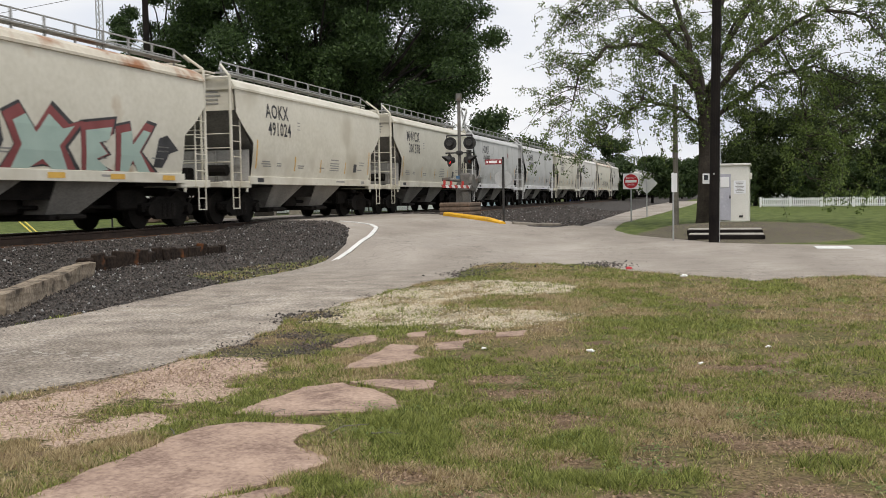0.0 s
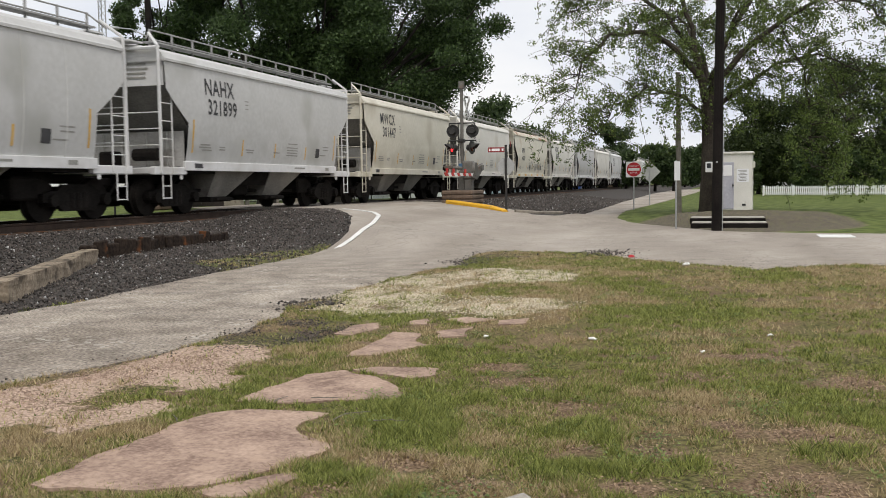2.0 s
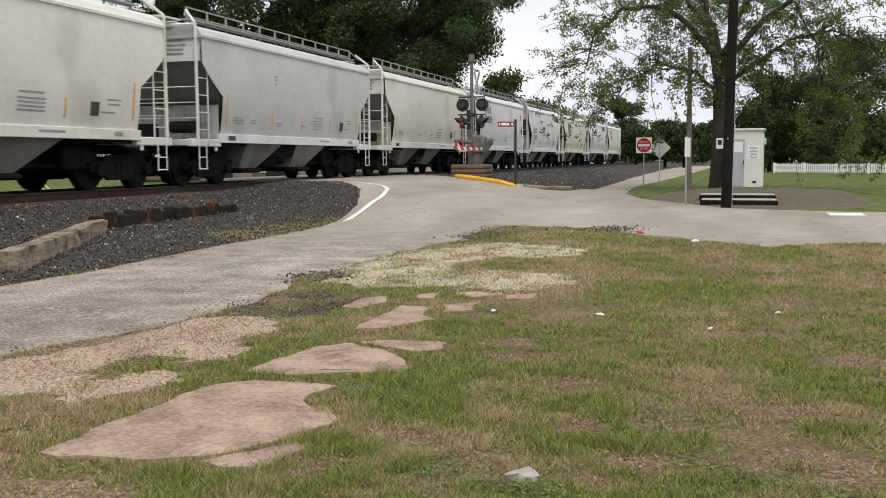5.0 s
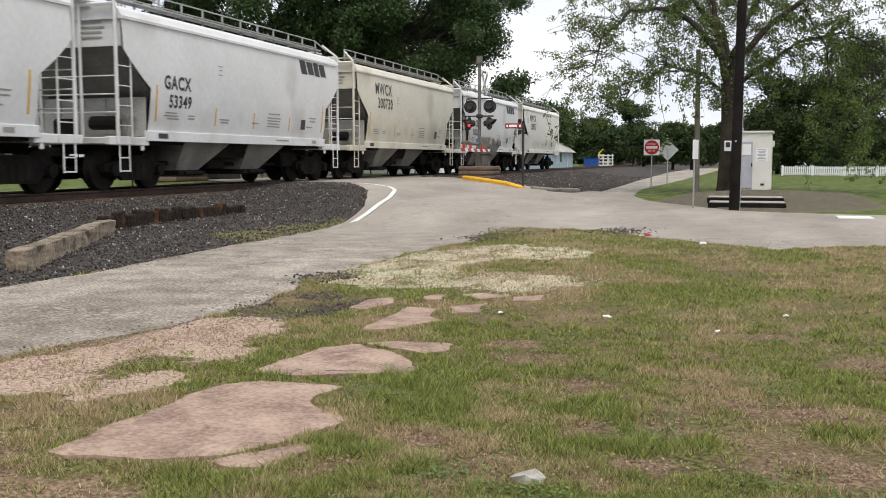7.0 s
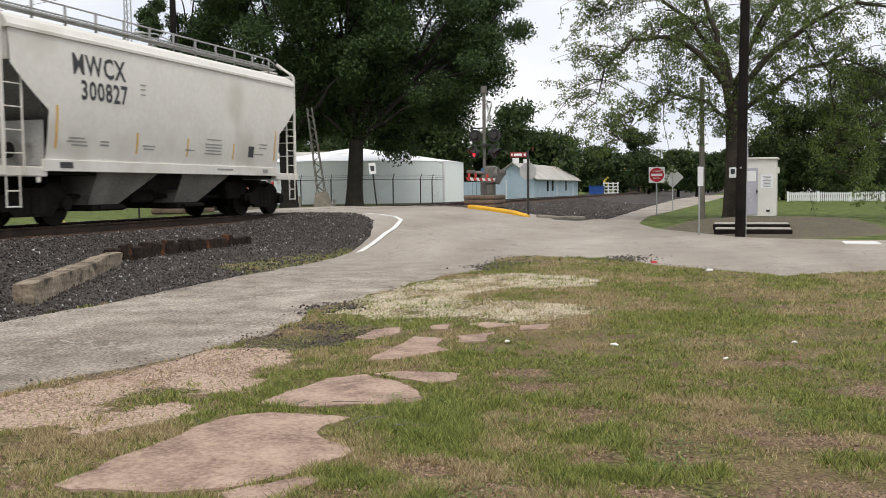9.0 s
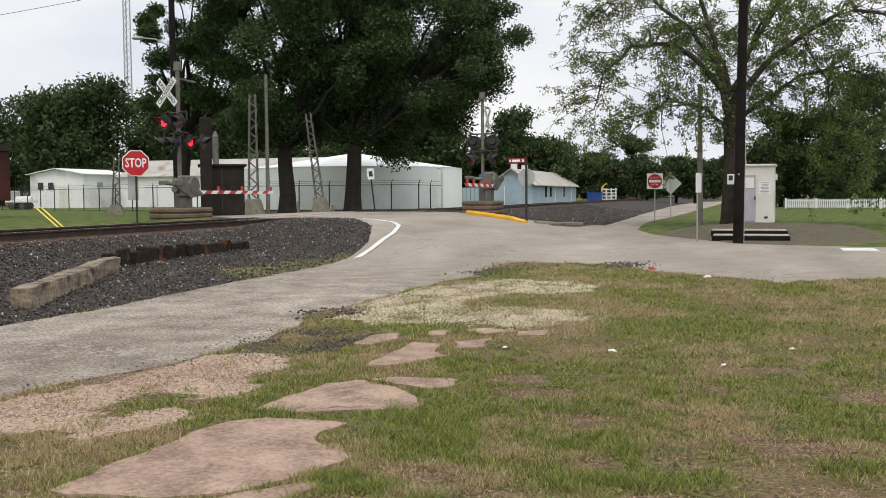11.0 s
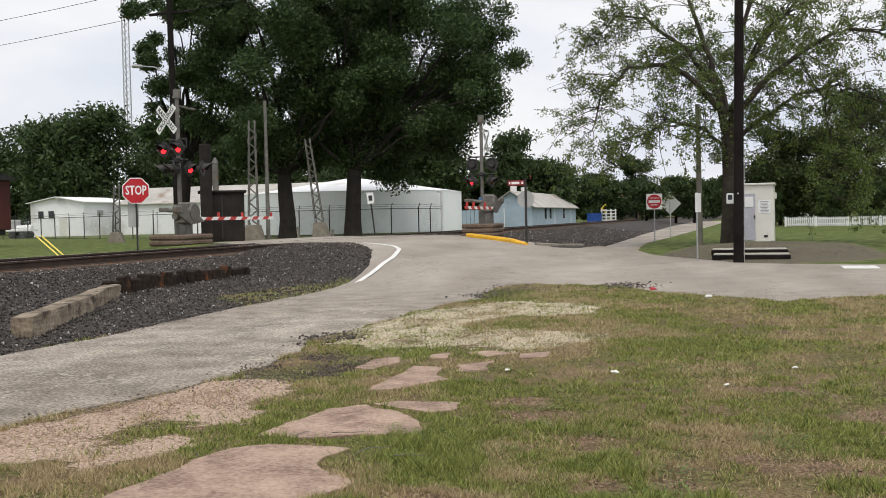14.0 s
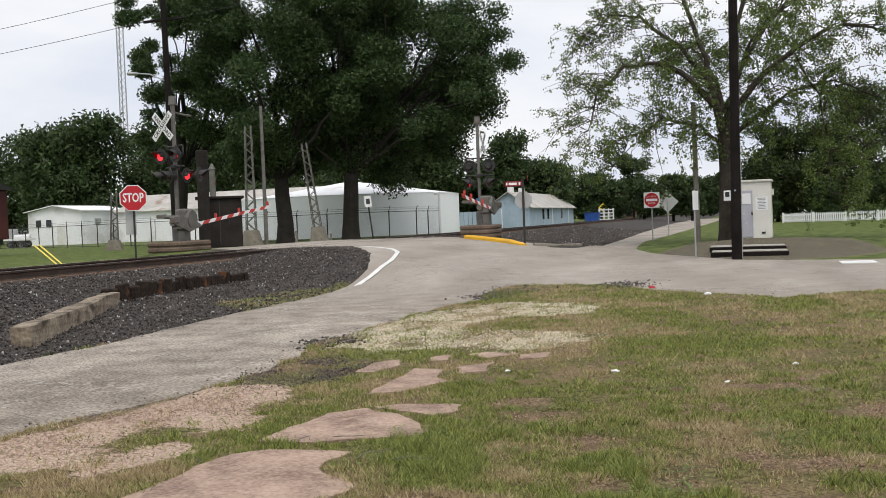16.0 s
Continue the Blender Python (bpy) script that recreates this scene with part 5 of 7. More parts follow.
    part("gate_machine", bm, MASTGREY, sig, "grey gate machine housing")
    gate = thing("gate_arm", (0.55, 0, arm_z))
    gate.parent = sig
    d = arm_dir
    bm = bmesh.new()
    prism(bm, [(-0.03, -0.2 * d, -0.2), (-0.03, -1.15 * d, 0.22), (-0.03, -1.15 * d, 0.5), (-0.03, 0.25 * d, 0.14), (-0.03, 0.6 * d, -0.10)], (0.06, 0, 0))
    box(bm, (0, -1.0 * d, 0.32), (0.16, 0.42, 0.26), bevel=0.04)
    part("counterweight", bm, MASTGREY, gate, "grey counterweight bracket")
    k = int(arm_len / 0.42)
    for i in range(k):
        bm = bmesh.new()
        y0 = 0.3 + i * 0.42
        sl = 0.09
        prism(bm, [(-0.015, d * (y0 - sl), -0.06), (-0.015, d * (y0 + 0.42 - sl), -0.06), (-0.015, d * (y0 + 0.42 + sl), 0.06), (-0.015, d * (y0 + sl), 0.06)], (0.03, 0, 0))
        bmesh.ops.recalc_face_normals(bm, faces=bm.faces[:])
        part("stripe", bm, ARMRED if i % 2 else SIGNWHITE, gate, "red board" if i % 2 else "white board")
    for y in (1.6, 3.3, arm_len):
        bm = bmesh.new()
        rod(bm, (0, d * y, 0.06), (0, d * y, 0.22), 0.05, n=8)
        part("arm_lamp", bm, ARMRED, gate, "small red arm lamp")
    # guard round the foot
    for i in range(3):
        bm = bmesh.new()
        box(bm, (0.6, 0.05, 0.12 + i * 0.19), (0.12, 1.8, 0.18), bevel=0.05)
        part("guard_rail", bm, BROWNWALL, sig)
        bm = bmesh.new()
        box(bm, (-0.6, 0.05, 0.12 + i * 0.19), (0.12, 1.8, 0.18), bevel=0.05)
        part("guard_rail", bm, BROWNWALL, sig)
    for e in (-0.9, 1.0):
        for i in range(3):
            bm = bmesh.new()
            box(bm, (0, e, 0.12 + i * 0.19), (1.3, 0.12, 0.18), bevel=0.05)
            part("guard_rail", bm, BROWNWALL, sig)
    bm = bmesh.new()
    box(bm, (0, 0, 0.06), (1.05, 1.7, 0.2), bevel=0.03)
    part("foundation", bm, CONCRETE, sig)
    return sig, gate, shutters


def octagon(r):
    return [(r * math.cos(radians(22.5 + 45 * k)), r * math.sin(radians(22.5 + 45 * k))) for k in range(8)]


def plate(name, outline, thick, material, parent, label=""):
    """A flat plate in the xz plane that faces -y."""
    bm = bmesh.new()
    prism(bm, [(x, 0, z) for x, z in outline], (0, thick, 0))
    bmesh.ops.recalc_face_normals(bm, faces=bm.faces[:])
    return part(name, bm, material, parent, label)


def post_of(parent, h, r, material):
    bm = bmesh.new()
    rod(bm, (0, 0.03, -0.1), (0, 0.03, h), r, n=8)
    return part("post", bm, material, parent)


def make_signs():
    s = thing("stop_sign", (-18.4, 25.9, height(-18.4, 25.9)), -35, "red and white octagonal stop sign on a post", "road sign", "road signs")
    s.rotation_euler = (0, 0, radians(35))
    post_of(s, 2.3, 0.03, IRON)
    p = plate("sign_plate", octagon(0.44), 0.006, SIGNWHITE, s, "white sign border")
    p.location = (0, -0.02, 1.95)
    q = plate("sign_face", octagon(0.41), 0.004, SIGNRED, s, "red sign face")
    q.location = (0, -0.026, 1.95)
    flat = words("STOP", 0.40, SIGNWHITE, bold=0.008)
    flat.transform(Matrix.Diagonal((0.66, 1, 1, 1)))
    t = part("lettering", flat, None, s)
    t.location = (0, -0.031, 1.95)
    q = plate("marker_plate", [(-0.16, -0.45), (0.16, -0.45), (0.16, 0.45), (-0.16, 0.45)], 0.01, SIGNBACK, s, "pale marker plate")
    q.location = (-0.10, 0.09, 1.25)

    s = thing("do_not_enter_sign", (-4.4, 47.8, height(-4.4, 47.8)), 5, "white square sign with a red disc on a post", "road sign", "road signs")
    post_of(s, 2.45, 0.03, GALV)
    p = plate("sign_plate", [(-0.38, -0.38), (0.38, -0.38), (0.38, 0.38), (-0.38, 0.38)], 0.006, SIGNWHITE, s, "white sign plate")
    p.location = (0, -0.02, 1.98)
    q = plate("sign_face", [(0.345 * math.cos(2 * math.pi * k / 28), 0.345 * math.sin(2 * math.pi * k / 28)) for k in range(28)], 0.004, SIGNRED, s, "red disc")
    q.location = (0, -0.026, 1.98)
    q = plate("white_bar", [(-0.27, -0.06), (0.27, -0.06), (0.27, 0.06), (-0.27, 0.06)], 0.003, SIGNWHITE, s)
    q.location = (0, -0.031, 1.98)
    for w, z in (("DO NOT", 0.165), ("ENTER", -0.165)):
        t = part("lettering", words(w, 0.115, SIGNWHITE), None, s)
        t.location = (0, -0.032, 1.98 + z)

    s = thing("warning_sign", (-4.4, 57.8, height(-4.4, 57.8)), 8, "grey back of a diamond warning sign on a post", "road sign", "road signs")
    post_of(s, 2.5, 0.035, GALV)
    p = plate("sign_plate", [(-0.63, 0), (0, -0.63), (0.63, 0), (0, 0.63)], 0.006, SIGNBACK, s)
    p.location = (0, 0.08, 1.95)

    s = thing("street_sign", (-8.0, 35.4, height(-8.0, 35.4)), 12, "dark post with a red street-name blade and sign back", "street sign", "road signs")
    post_of(s, 2.5, 0.045, IRON)
    p = plate("sign_plate", octagon(0.34), 0.006, SIGNBACK, s, "grey back of an octagonal sign")
    p.location = (0, 0.09, 1.7)
    bm = bmesh.new()
    box(bm, (-0.36, 0.03, 2.32), (0.62, 0.02, 0.19), bevel=0.004)
    blade = part("name_blade", bm, STREETRED, s, "red street-name blade")
    for x, w in ((-0.60, 0.05), (-0.38, 0.30), (-0.12, 0.07)):
        bm = bmesh.new()
        box(bm, (x, 0.017, 2.32), (w, 0.006, 0.09))
        part("lettering", bm, SIGNWHITE, blade, "pale lettering bar")
    bm = bmesh.new()
    box(bm, (0.18, 0.03, 2.52), (0.02, 0.5, 0.19), bevel=0.004)
    part("name_blade", bm, STREETRED, s)

    s = thing("parking_sign", (-1.52, 31.0, height(-1.52, 31)), 70, "narrow white sign on a thin steel post", "road sign", "road signs")
    post_of(s, 2.15, 0.028, GALV)
    p = plate("sign_plate", [(-0.22, -0.3), (0.22, -0.3), (0.22, 0.3), (-0.22, 0.3)], 0.006, SIGNWHITE, s)
    p.location = (0, -0.01, 1.82)

    x, y = -20.7, 51.9
    s = thing("road_sign", (x, y, height(x, y)), 25, "small white sign on a leaning dark post", "road sign", "road signs")
    s.rotation_euler = (0, radians(-6), radians(25))
    post_of(s, 2.6, 0.045, IRON)
    p = plate("sign_plate", [(-0.2, -0.32), (0.2, -0.32), (0.2, 0.32), (-0.2, 0.32)], 0.006, SIGNWHITE, s)
    p.location = (0, -0.03, 2.3)
    bm = bmesh.new()
    box(bm, (0, -0.036, 2.3), (0.22, 0.006, 0.3))
    part("symbol", bm, MARK, s, "dark symbol bar")

    x, y = -19.3, 136.0
    s = thing("warning_sign", (x, y, height(x, y)), 10, "yellow diamond warning sign by the lineside", "road sign", "road signs")
    post_of(s, 2.0, 0.05, GALV)
    p = plate("sign_plate", [(-0.7, 0), (0, -0.7), (0.7, 0), (0, 0.7)], 0.01, YELLOWPIPE, s)
    p.location = (0, -0.02, 1.9)


def lattice_mast(at, h, lean, turn, base_h, label):
    m = thing("lattice_mast", at, turn, label, "mast", "lattice masts")
    m.rotation_euler = (radians(0), radians(lean), radians(turn))
    bm = bmesh.new()
    w = 0.22
    for sx in (-1, 1):
        for sy in (-1, 1):
            rod(bm, (sx * w, sy * w, base_h - 0.1), (sx * w * 0.6, sy * w * 0.6, h), 0.03, n=5)
    k = int((h - base_h) / 0.35)
    for i in range(k):
        z0, z1 = base_h + i * 0.35, base_h + (i + 1) * 0.35
        for sy in (-1, 1):
            s = 1 if i % 2 else -1
            rod(bm, (-s * w * 0.85, sy * w * 0.8, z0), (s * w * 0.85, sy * w * 0.8, z1), 0.018, n=4)
            rod(bm, (sy * w * 0.8, -s * w * 0.85, z0), (sy * w * 0.8, s * w * 0.85, z1), 0.018, n=4)
    part("lattice", bm, MASTGREY, m)
    bm = bmesh.new()
    prism(bm, [(-0.55, -0.5, -0.2), (0.55, -0.5, -0.2), (0.28, -0.5, base_h), (-0.28, -0.5, base_h)], (0, 1.0, 0))
    part("foundation", bm, CONCRETE, m, "tapered concrete foundation")
    return m


def make_poles():
    def pole(at, h, r, mat, lean, label, name="utility_pole"):
        p = thing(name, (at[0], at[1], height(*at)), 0, label, "pole", "poles")
        p.rotation_euler = (0, radians(lean), 0)
        bm = bmesh.new()
        rod(bm, (0, 0, -0.3), (0, 0, h), r, r * 0.75, n=14)
        part("shaft", bm, mat, p)
        return p

    p = pole((-0.31, 29.9), 12.5, 0.155, POLEWOOD, 0.7, "dark creosoted utility pole at the street edge")
    bm = bmesh.new()
    rod(bm, (0.165, -0.03, 0.0), (0.15, -0.03, 3.0), 0.012, n=5)
    part("ground_wire", bm, GALV, p)
    bm = bmesh.new()
    box(bm, (-0.02, -0.165, 2.05), (0.05, 0.02, 0.05))
    part("tag", bm, GALV, p)
    p = pole((-1.98, 42.0), 6.0, 0.125, GREYPOLE, -0.4, "short weathered grey wooden pole")
    p = pole((-25.65, 39.3), 13.0, 0.17, POLEWOOD, -0.6, "dark utility pole with a street lamp")
    bm = bmesh.new()
    box(bm, (0, 0, 10.9), (2.2, 0.1, 0.12), bevel=0.01)
    part("crossarm", bm, POLEWOOD, p)
    lamp = thing("lamp", (0, 0, 8.0))
    lamp.parent = p
    bm = bmesh.new()
    rod(bm, (0, 0, 0), (-0.6, -0.5, 0.35), 0.03, n=6)
    rod(bm, (-0.6, -0.5, 0.35), (-1.05, -0.85, 0.38), 0.03, n=6)
    part("lamp_arm", bm, GALV, lamp)
    bm = bmesh.new()
    box(bm, (-1.2, -0.98, 0.36), (0.5, 0.3, 0.14), Matrix.Rotation(radians(39), 3, "Z"), bevel=0.05)
    part("lamp_head", bm, GALV, lamp, "pale lamp head")
    # stub post and relay case behind the crossing
    s = thing("dark_post", (-20.6, 33.6, height(-20.6, 33.6)), 0, "dark square timber post by the relay case", "post")
    bm = bmesh.new()
    box(bm, (0, 0, 1.95), (0.36, 0.36, 4.0), bevel=0.03)
    part("shaft", bm, CABINET, s)
    c = thing("relay_case", (-20.9, 35.3, height(-20.9, 35.3)), 32, "large dark brown relay case beyond the track", "relay case")
    bm = bmesh.new()
    box(bm, (0, 0, 1.05), (1.75, 1.3, 2.0), bevel=0.03)
    part("body", bm, CABINET, c)
    bm = bmesh.new()
    box(bm, (0, 0, 2.1), (1.95, 1.5, 0.1), bevel=0.02)
    part("roof", bm, CABINET, c)
    bm = bmesh.new()
    box(bm, (-0.02, -0.665, 1.05), (0.04, 0.03, 1.8))
    box(bm, (0.35, -0.67, 1.1), (0.05, 0.04, 0.2))
    part("door_handle", bm, IRON, c)
    lattice_mast((-22.0, 39.9, height(-22, 39.9)), 5.6, 0.5, 20, 0.75, "grey steel lattice mast on a concrete foot")
    m = thing("steel_mast", (-21.4, 40.2, height(-21.4, 40.2)), 0, "thin grey steel mast beyond the track", "mast", "lattice masts")
    bm = bmesh.new()
    rod(bm, (0, 0, 0), (0, 0, 6.5), 0.10, 0.07, n=10)
    part("shaft", bm, MASTGREY, m)
    m = thing("vent_pipe", (-27.0, 45.0, height(-27, 45)), 0, "grey vent pipe beyond the track", "pipe")
    bm = bmesh.new()
    rod(bm, (0, 0, 0), (0, 0, 4.2), 0.16, n=12)
    rod(bm, (0, 0, 4.2), (0, 0, 4.5), 0.2, 0.05, n=12)
    part("shaft", bm, MASTGREY, m)
    lattice_mast((-23.4, 50.4, height(-23.4, 50.4)), 5.8, -7, 15, 0.95, "leaning grey lattice mast on a concrete block")
    lattice_mast((-35.7, 48.2, height(-35.7, 48.2)), 3.4, 2, 30, 0.6, "broken grey lattice stub on a concrete foundation")
    # yellow guy-wire guards
    g = thing("guy_wire", (0, 0, 0), 0, "two bright yellow guy-wire guards beyond the track", "guy wire")
    for d in (0.0, 0.35):
        bm = bmesh.new()
        x, y = -17.35 + d * 0.3, 21.3 + 0.2 * d
        rod(bm, (x, y, height(x, y) - 0.05), (-19.1 + d * 0.35, 22.2 + 0.2 * d, 1.25), 0.02, n=8)
        part("guard", bm, YELLOWPIPE, g)
    # two short stakes beside the far road
    for x, y in ((-20.0, 40.5), (-19.2, 42.6)):
        b = thing("marker_stake", (x, y, height(x, y)), 0, "short pale marker stake in the grass", "stake", "marker stakes")
        bm = bmesh.new()
        rod(bm, (0, 0, -0.1), (0, 0, 0.6), 0.06, n=8)
        part("shaft", bm, GREYPOLE, b)
    # tall radio tower far off
    t = thing("radio_tower", (-87.5, 121.8, height(-87.5, 121.8)), 10, "tall pale lattice radio tower far behind the trees", "tower")
    bm = bmesh.new()
    for k in range(3):
        a = 2.094 * k
        rod(bm, (0.6 * math.cos(a), 0.6 * math.sin(a), 0), (0.5 * math.cos(a), 0.5 * math.sin(a), 70), 0.09, n=5)
    for i in range(70):
        for k in range(3):
            a, b = 2.094 * k, 2.094 * (k + 1)
            rod(bm, (0.55 * math.cos(a), 0.55 * math.sin(a), i), (0.55 * math.cos(b), 0.55 * math.sin(b), i + 1), 0.04, n=4)
    part("lattice", bm, GALV, t)


def wire(a, b, sag, r=0.012):
    cu = bpy.data.curves.new("cable", "CURVE")
    cu.dimensions, cu.bevel_depth, cu.bevel_resolution = "3D", r, 1
    sp = cu.splines.new("POLY")
    sp.points.add(16)
    a, b = Vector(a), Vector(b)
    for i in range(17):
        k = i / 16
        p = a.lerp(b, k)
        sp.points[i].co = (p.x, p.y, p.z - sag * 4 * k * (1 - k), 1)
    cu.materials.append(IRON)
    return tagged(new("cable", cu), "thin dark overhead cable between the poles", "cable", "overhead cables")


# ---- hut and right-hand side ----
def make_hut():
    h = thing("equipment_hut", (0.28, 40.3, 0.17), -3, "small white metal equipment hut with a grey door", "hut")
    bm = bmesh.new()
    box(bm, (0, 0.6, 1.26), (1.34, 1.5, 2.26), bevel=0.02)
    part("body", bm, SHEDWHITE, h)
    bm = bmesh.new()
    box(bm, (0.01, 0.6, 2.42), (1.44, 1.66, 0.09), bevel=0.02)
    part("roof", bm, SHEDWHITE, h, "flat dirty white roof")
    for x in (-0.6, 0.6):
        for y in (0.05, 1.2):
            bm = bmesh.new()
            box(bm, (x, y, 0.05), (0.2, 0.25, 0.16))
            part("block", bm, CONCRETE, h)
    d = part("door", door_mesh(), DOORGREY, h, "grey door with a padlock")
    bm = bmesh.new()
    box(bm, (-0.36, -0.185, 1.72), (0.52, 0.03, 0.42), bevel=0.01)
    part("vent_cover", bm, SIGNWHITE, d, "white vent cover")
    bm = bmesh.new()
    rod(bm, (-0.06, -0.2, 1.05), (-0.06, -0.2, 1.2), 0.02, n=6)
    box(bm, (-0.06, -0.19, 1.12), (0.06, 0.04, 0.06))
    part("handle", bm, IRON, d)
    bm = bmesh.new()
    box(bm, (0.31, -0.158, 1.52), (0.46, 0.006, 0.52))
    n = part("notice", bm, PAPER, h, "white paper notice with blue bars")
    for k in range(8):
        bm = bmesh.new()
        box(bm, (0.31, -0.163, 1.72 - 0.058 * k), (0.34 - 0.06 * (k % 3), 0.004, 0.024))
        part("lettering", bm, FADED, n, "grey lettering bar")
    bm = bmesh.new()
    box(bm, (0.36, -0.16, 0.35), (0.14, 0.02, 0.08))
    part("name_plate", bm, IRON, h)
    bm = bmesh.new()
    box(bm, (0.71, 0.3, 1.95), (0.12, 0.2, 0.25), bevel=0.02)
    part("outlet_box", bm, SHEDWHITE, h)
    for x, y, L in ((0.05, 31.7, 2.35), (0.0, 33.6, 2.45)):
        t = thing("timber_step", (x, y, height(x, y)), 0, "long dark railway-sleeper step in the gravel mound", "step", "timber steps")
        bm = bmesh.new()
        box(bm, (0, 0, 0.05), (L, 0.24, 0.18), bevel=0.02)
        part("beam", bm, POLEWOOD, t)
        bm = bmesh.new()
        box(bm, (0, 0.5, 0.08), (L - 0.05, 0.76, 0.19), bevel=0.02)
        part("tread", bm, TREAD, t, "packed gravel tread")


def door_mesh():
    bm = bmesh.new()
    box(bm, (-0.36, -0.16, 1.12), (0.66, 0.05, 1.86), bevel=0.01)
    return bm


def make_meter():
    m = thing("meter_box", (-0.72, 40.55, 2.05), 0, "small white meter box on the tree trunk", "meter box")
    bm = bmesh.new()
    box(bm, (0, -0.12, 0), (0.28, 0.14, 0.42), bevel=0.02)
    part("body", bm, SIGNWHITE, m)
    bm = bmesh.new()
    box(bm, (0, -0.2, 0.05), (0.16, 0.03, 0.2), bevel=0.02)
    part("dial", bm, DARKPANE, m)


def make_picket():
    r = random.Random(2)
    a, b = Vector((3.0, 88.0, 0)), Vector((46.0, 70.0, 0))
    bm = bmesh.new()
    prism(bm, [(-0.05, -0.02, 0.06), (0.05, -0.02, 0.06), (0.05, -0.02, 0.78), (0, -0.02, 0.84), (-0.05, -0.02, 0.78)], (0, 0.025, 0))
    stave = mesh_of("picket", bm, WHITEWALL)
    n = 18
    for k in range(n):
        p, q = a.lerp(b, k / n), a.lerp(b, (k + 1) / n)
        f = thing("picket_fence", (p.x, p.y, height(p.x, p.y)), math.degrees(math.atan2(q.y - p.y, q.x - p.x)), "white painted picket fence panel on the lawn edge", "fence", "picket fence panels")
        L = (q - p).length
        bm = bmesh.new()
        box(bm, (0, 0, 0.42), (0.12, 0.12, 0.95), bevel=0.01)
        part("post", bm, WHITEWALL, f)
        for z in (0.24, 0.66):
            bm = bmesh.new()
            box(bm, (L / 2, 0.03, z), (L, 0.05, 0.09))
            part("rail", bm, WHITEWALL, f)
        m = 15
        for i in range(m):
            p1 = part("picket", stave, None, f)
            p1.location = ((i + 0.5) * L / m, 0, r.uniform(-0.02, 0.02))


# ---- buildings beyond the track ----
def gabled(name, x0, x1, y0, y1, base, eave, ridge, along, wall, roof, label, group="", over=0.35):
    """A gabled house; along says which way its ridge runs."""
    h = thing(name, ((x0 + x1) / 2, (y0 + y1) / 2, base), 0, label, "building", group)
    w, d = (x1 - x0) / 2, (y1 - y0) / 2
    e, r = eave - base, ridge - base
    bm = bmesh.new()
    if along == "y":
        prism(bm, [(-w, -d, -0.2), (w, -d, -0.2), (w, -d, e), (0, -d, r), (-w, -d, e)], (0, 2 * d, 0))
    else:
        prism(bm, [(-w, -d, -0.2), (-w, d, -0.2), (-w, d, e), (-w, 0, r), (-w, -d, e)], (2 * w, 0, 0))
    bmesh.ops.recalc_face_normals(bm, faces=bm.faces[:])
    part("wall", bm, wall, h)
    for s in (-1, 1):
        bm = bmesh.new()
        half = w if along == "y" else d
        k = (r - e) / half
        lo, zlo = s * (half + over), e - k * over + 0.04
        if along == "y":
            prism(bm, [(0, -d - over, r + 0.04), (lo, -d - over, zlo), (lo, -d - over, zlo + 0.08), (0, -d - over, r + 0.12)], (0, 2 * d + 2 * over, 0))
        else:
            prism(bm, [(-w - over, 0, r + 0.04), (-w - over, lo, zlo), (-w - over, lo, zlo + 0.08), (-w - over, 0, r + 0.12)], (2 * w + 2 * over, 0, 0))
        bmesh.ops.recalc_face_normals(bm, faces=bm.faces[:])
        part("roof", bm, roof, h)
    return h


def pane(parent, c, s, name="window", mat=None, label=""):
    bm = bmesh.new()
    box(bm, c, s, bevel=0.01)
    return part(name, bm, mat or DARKPANE, parent, label)


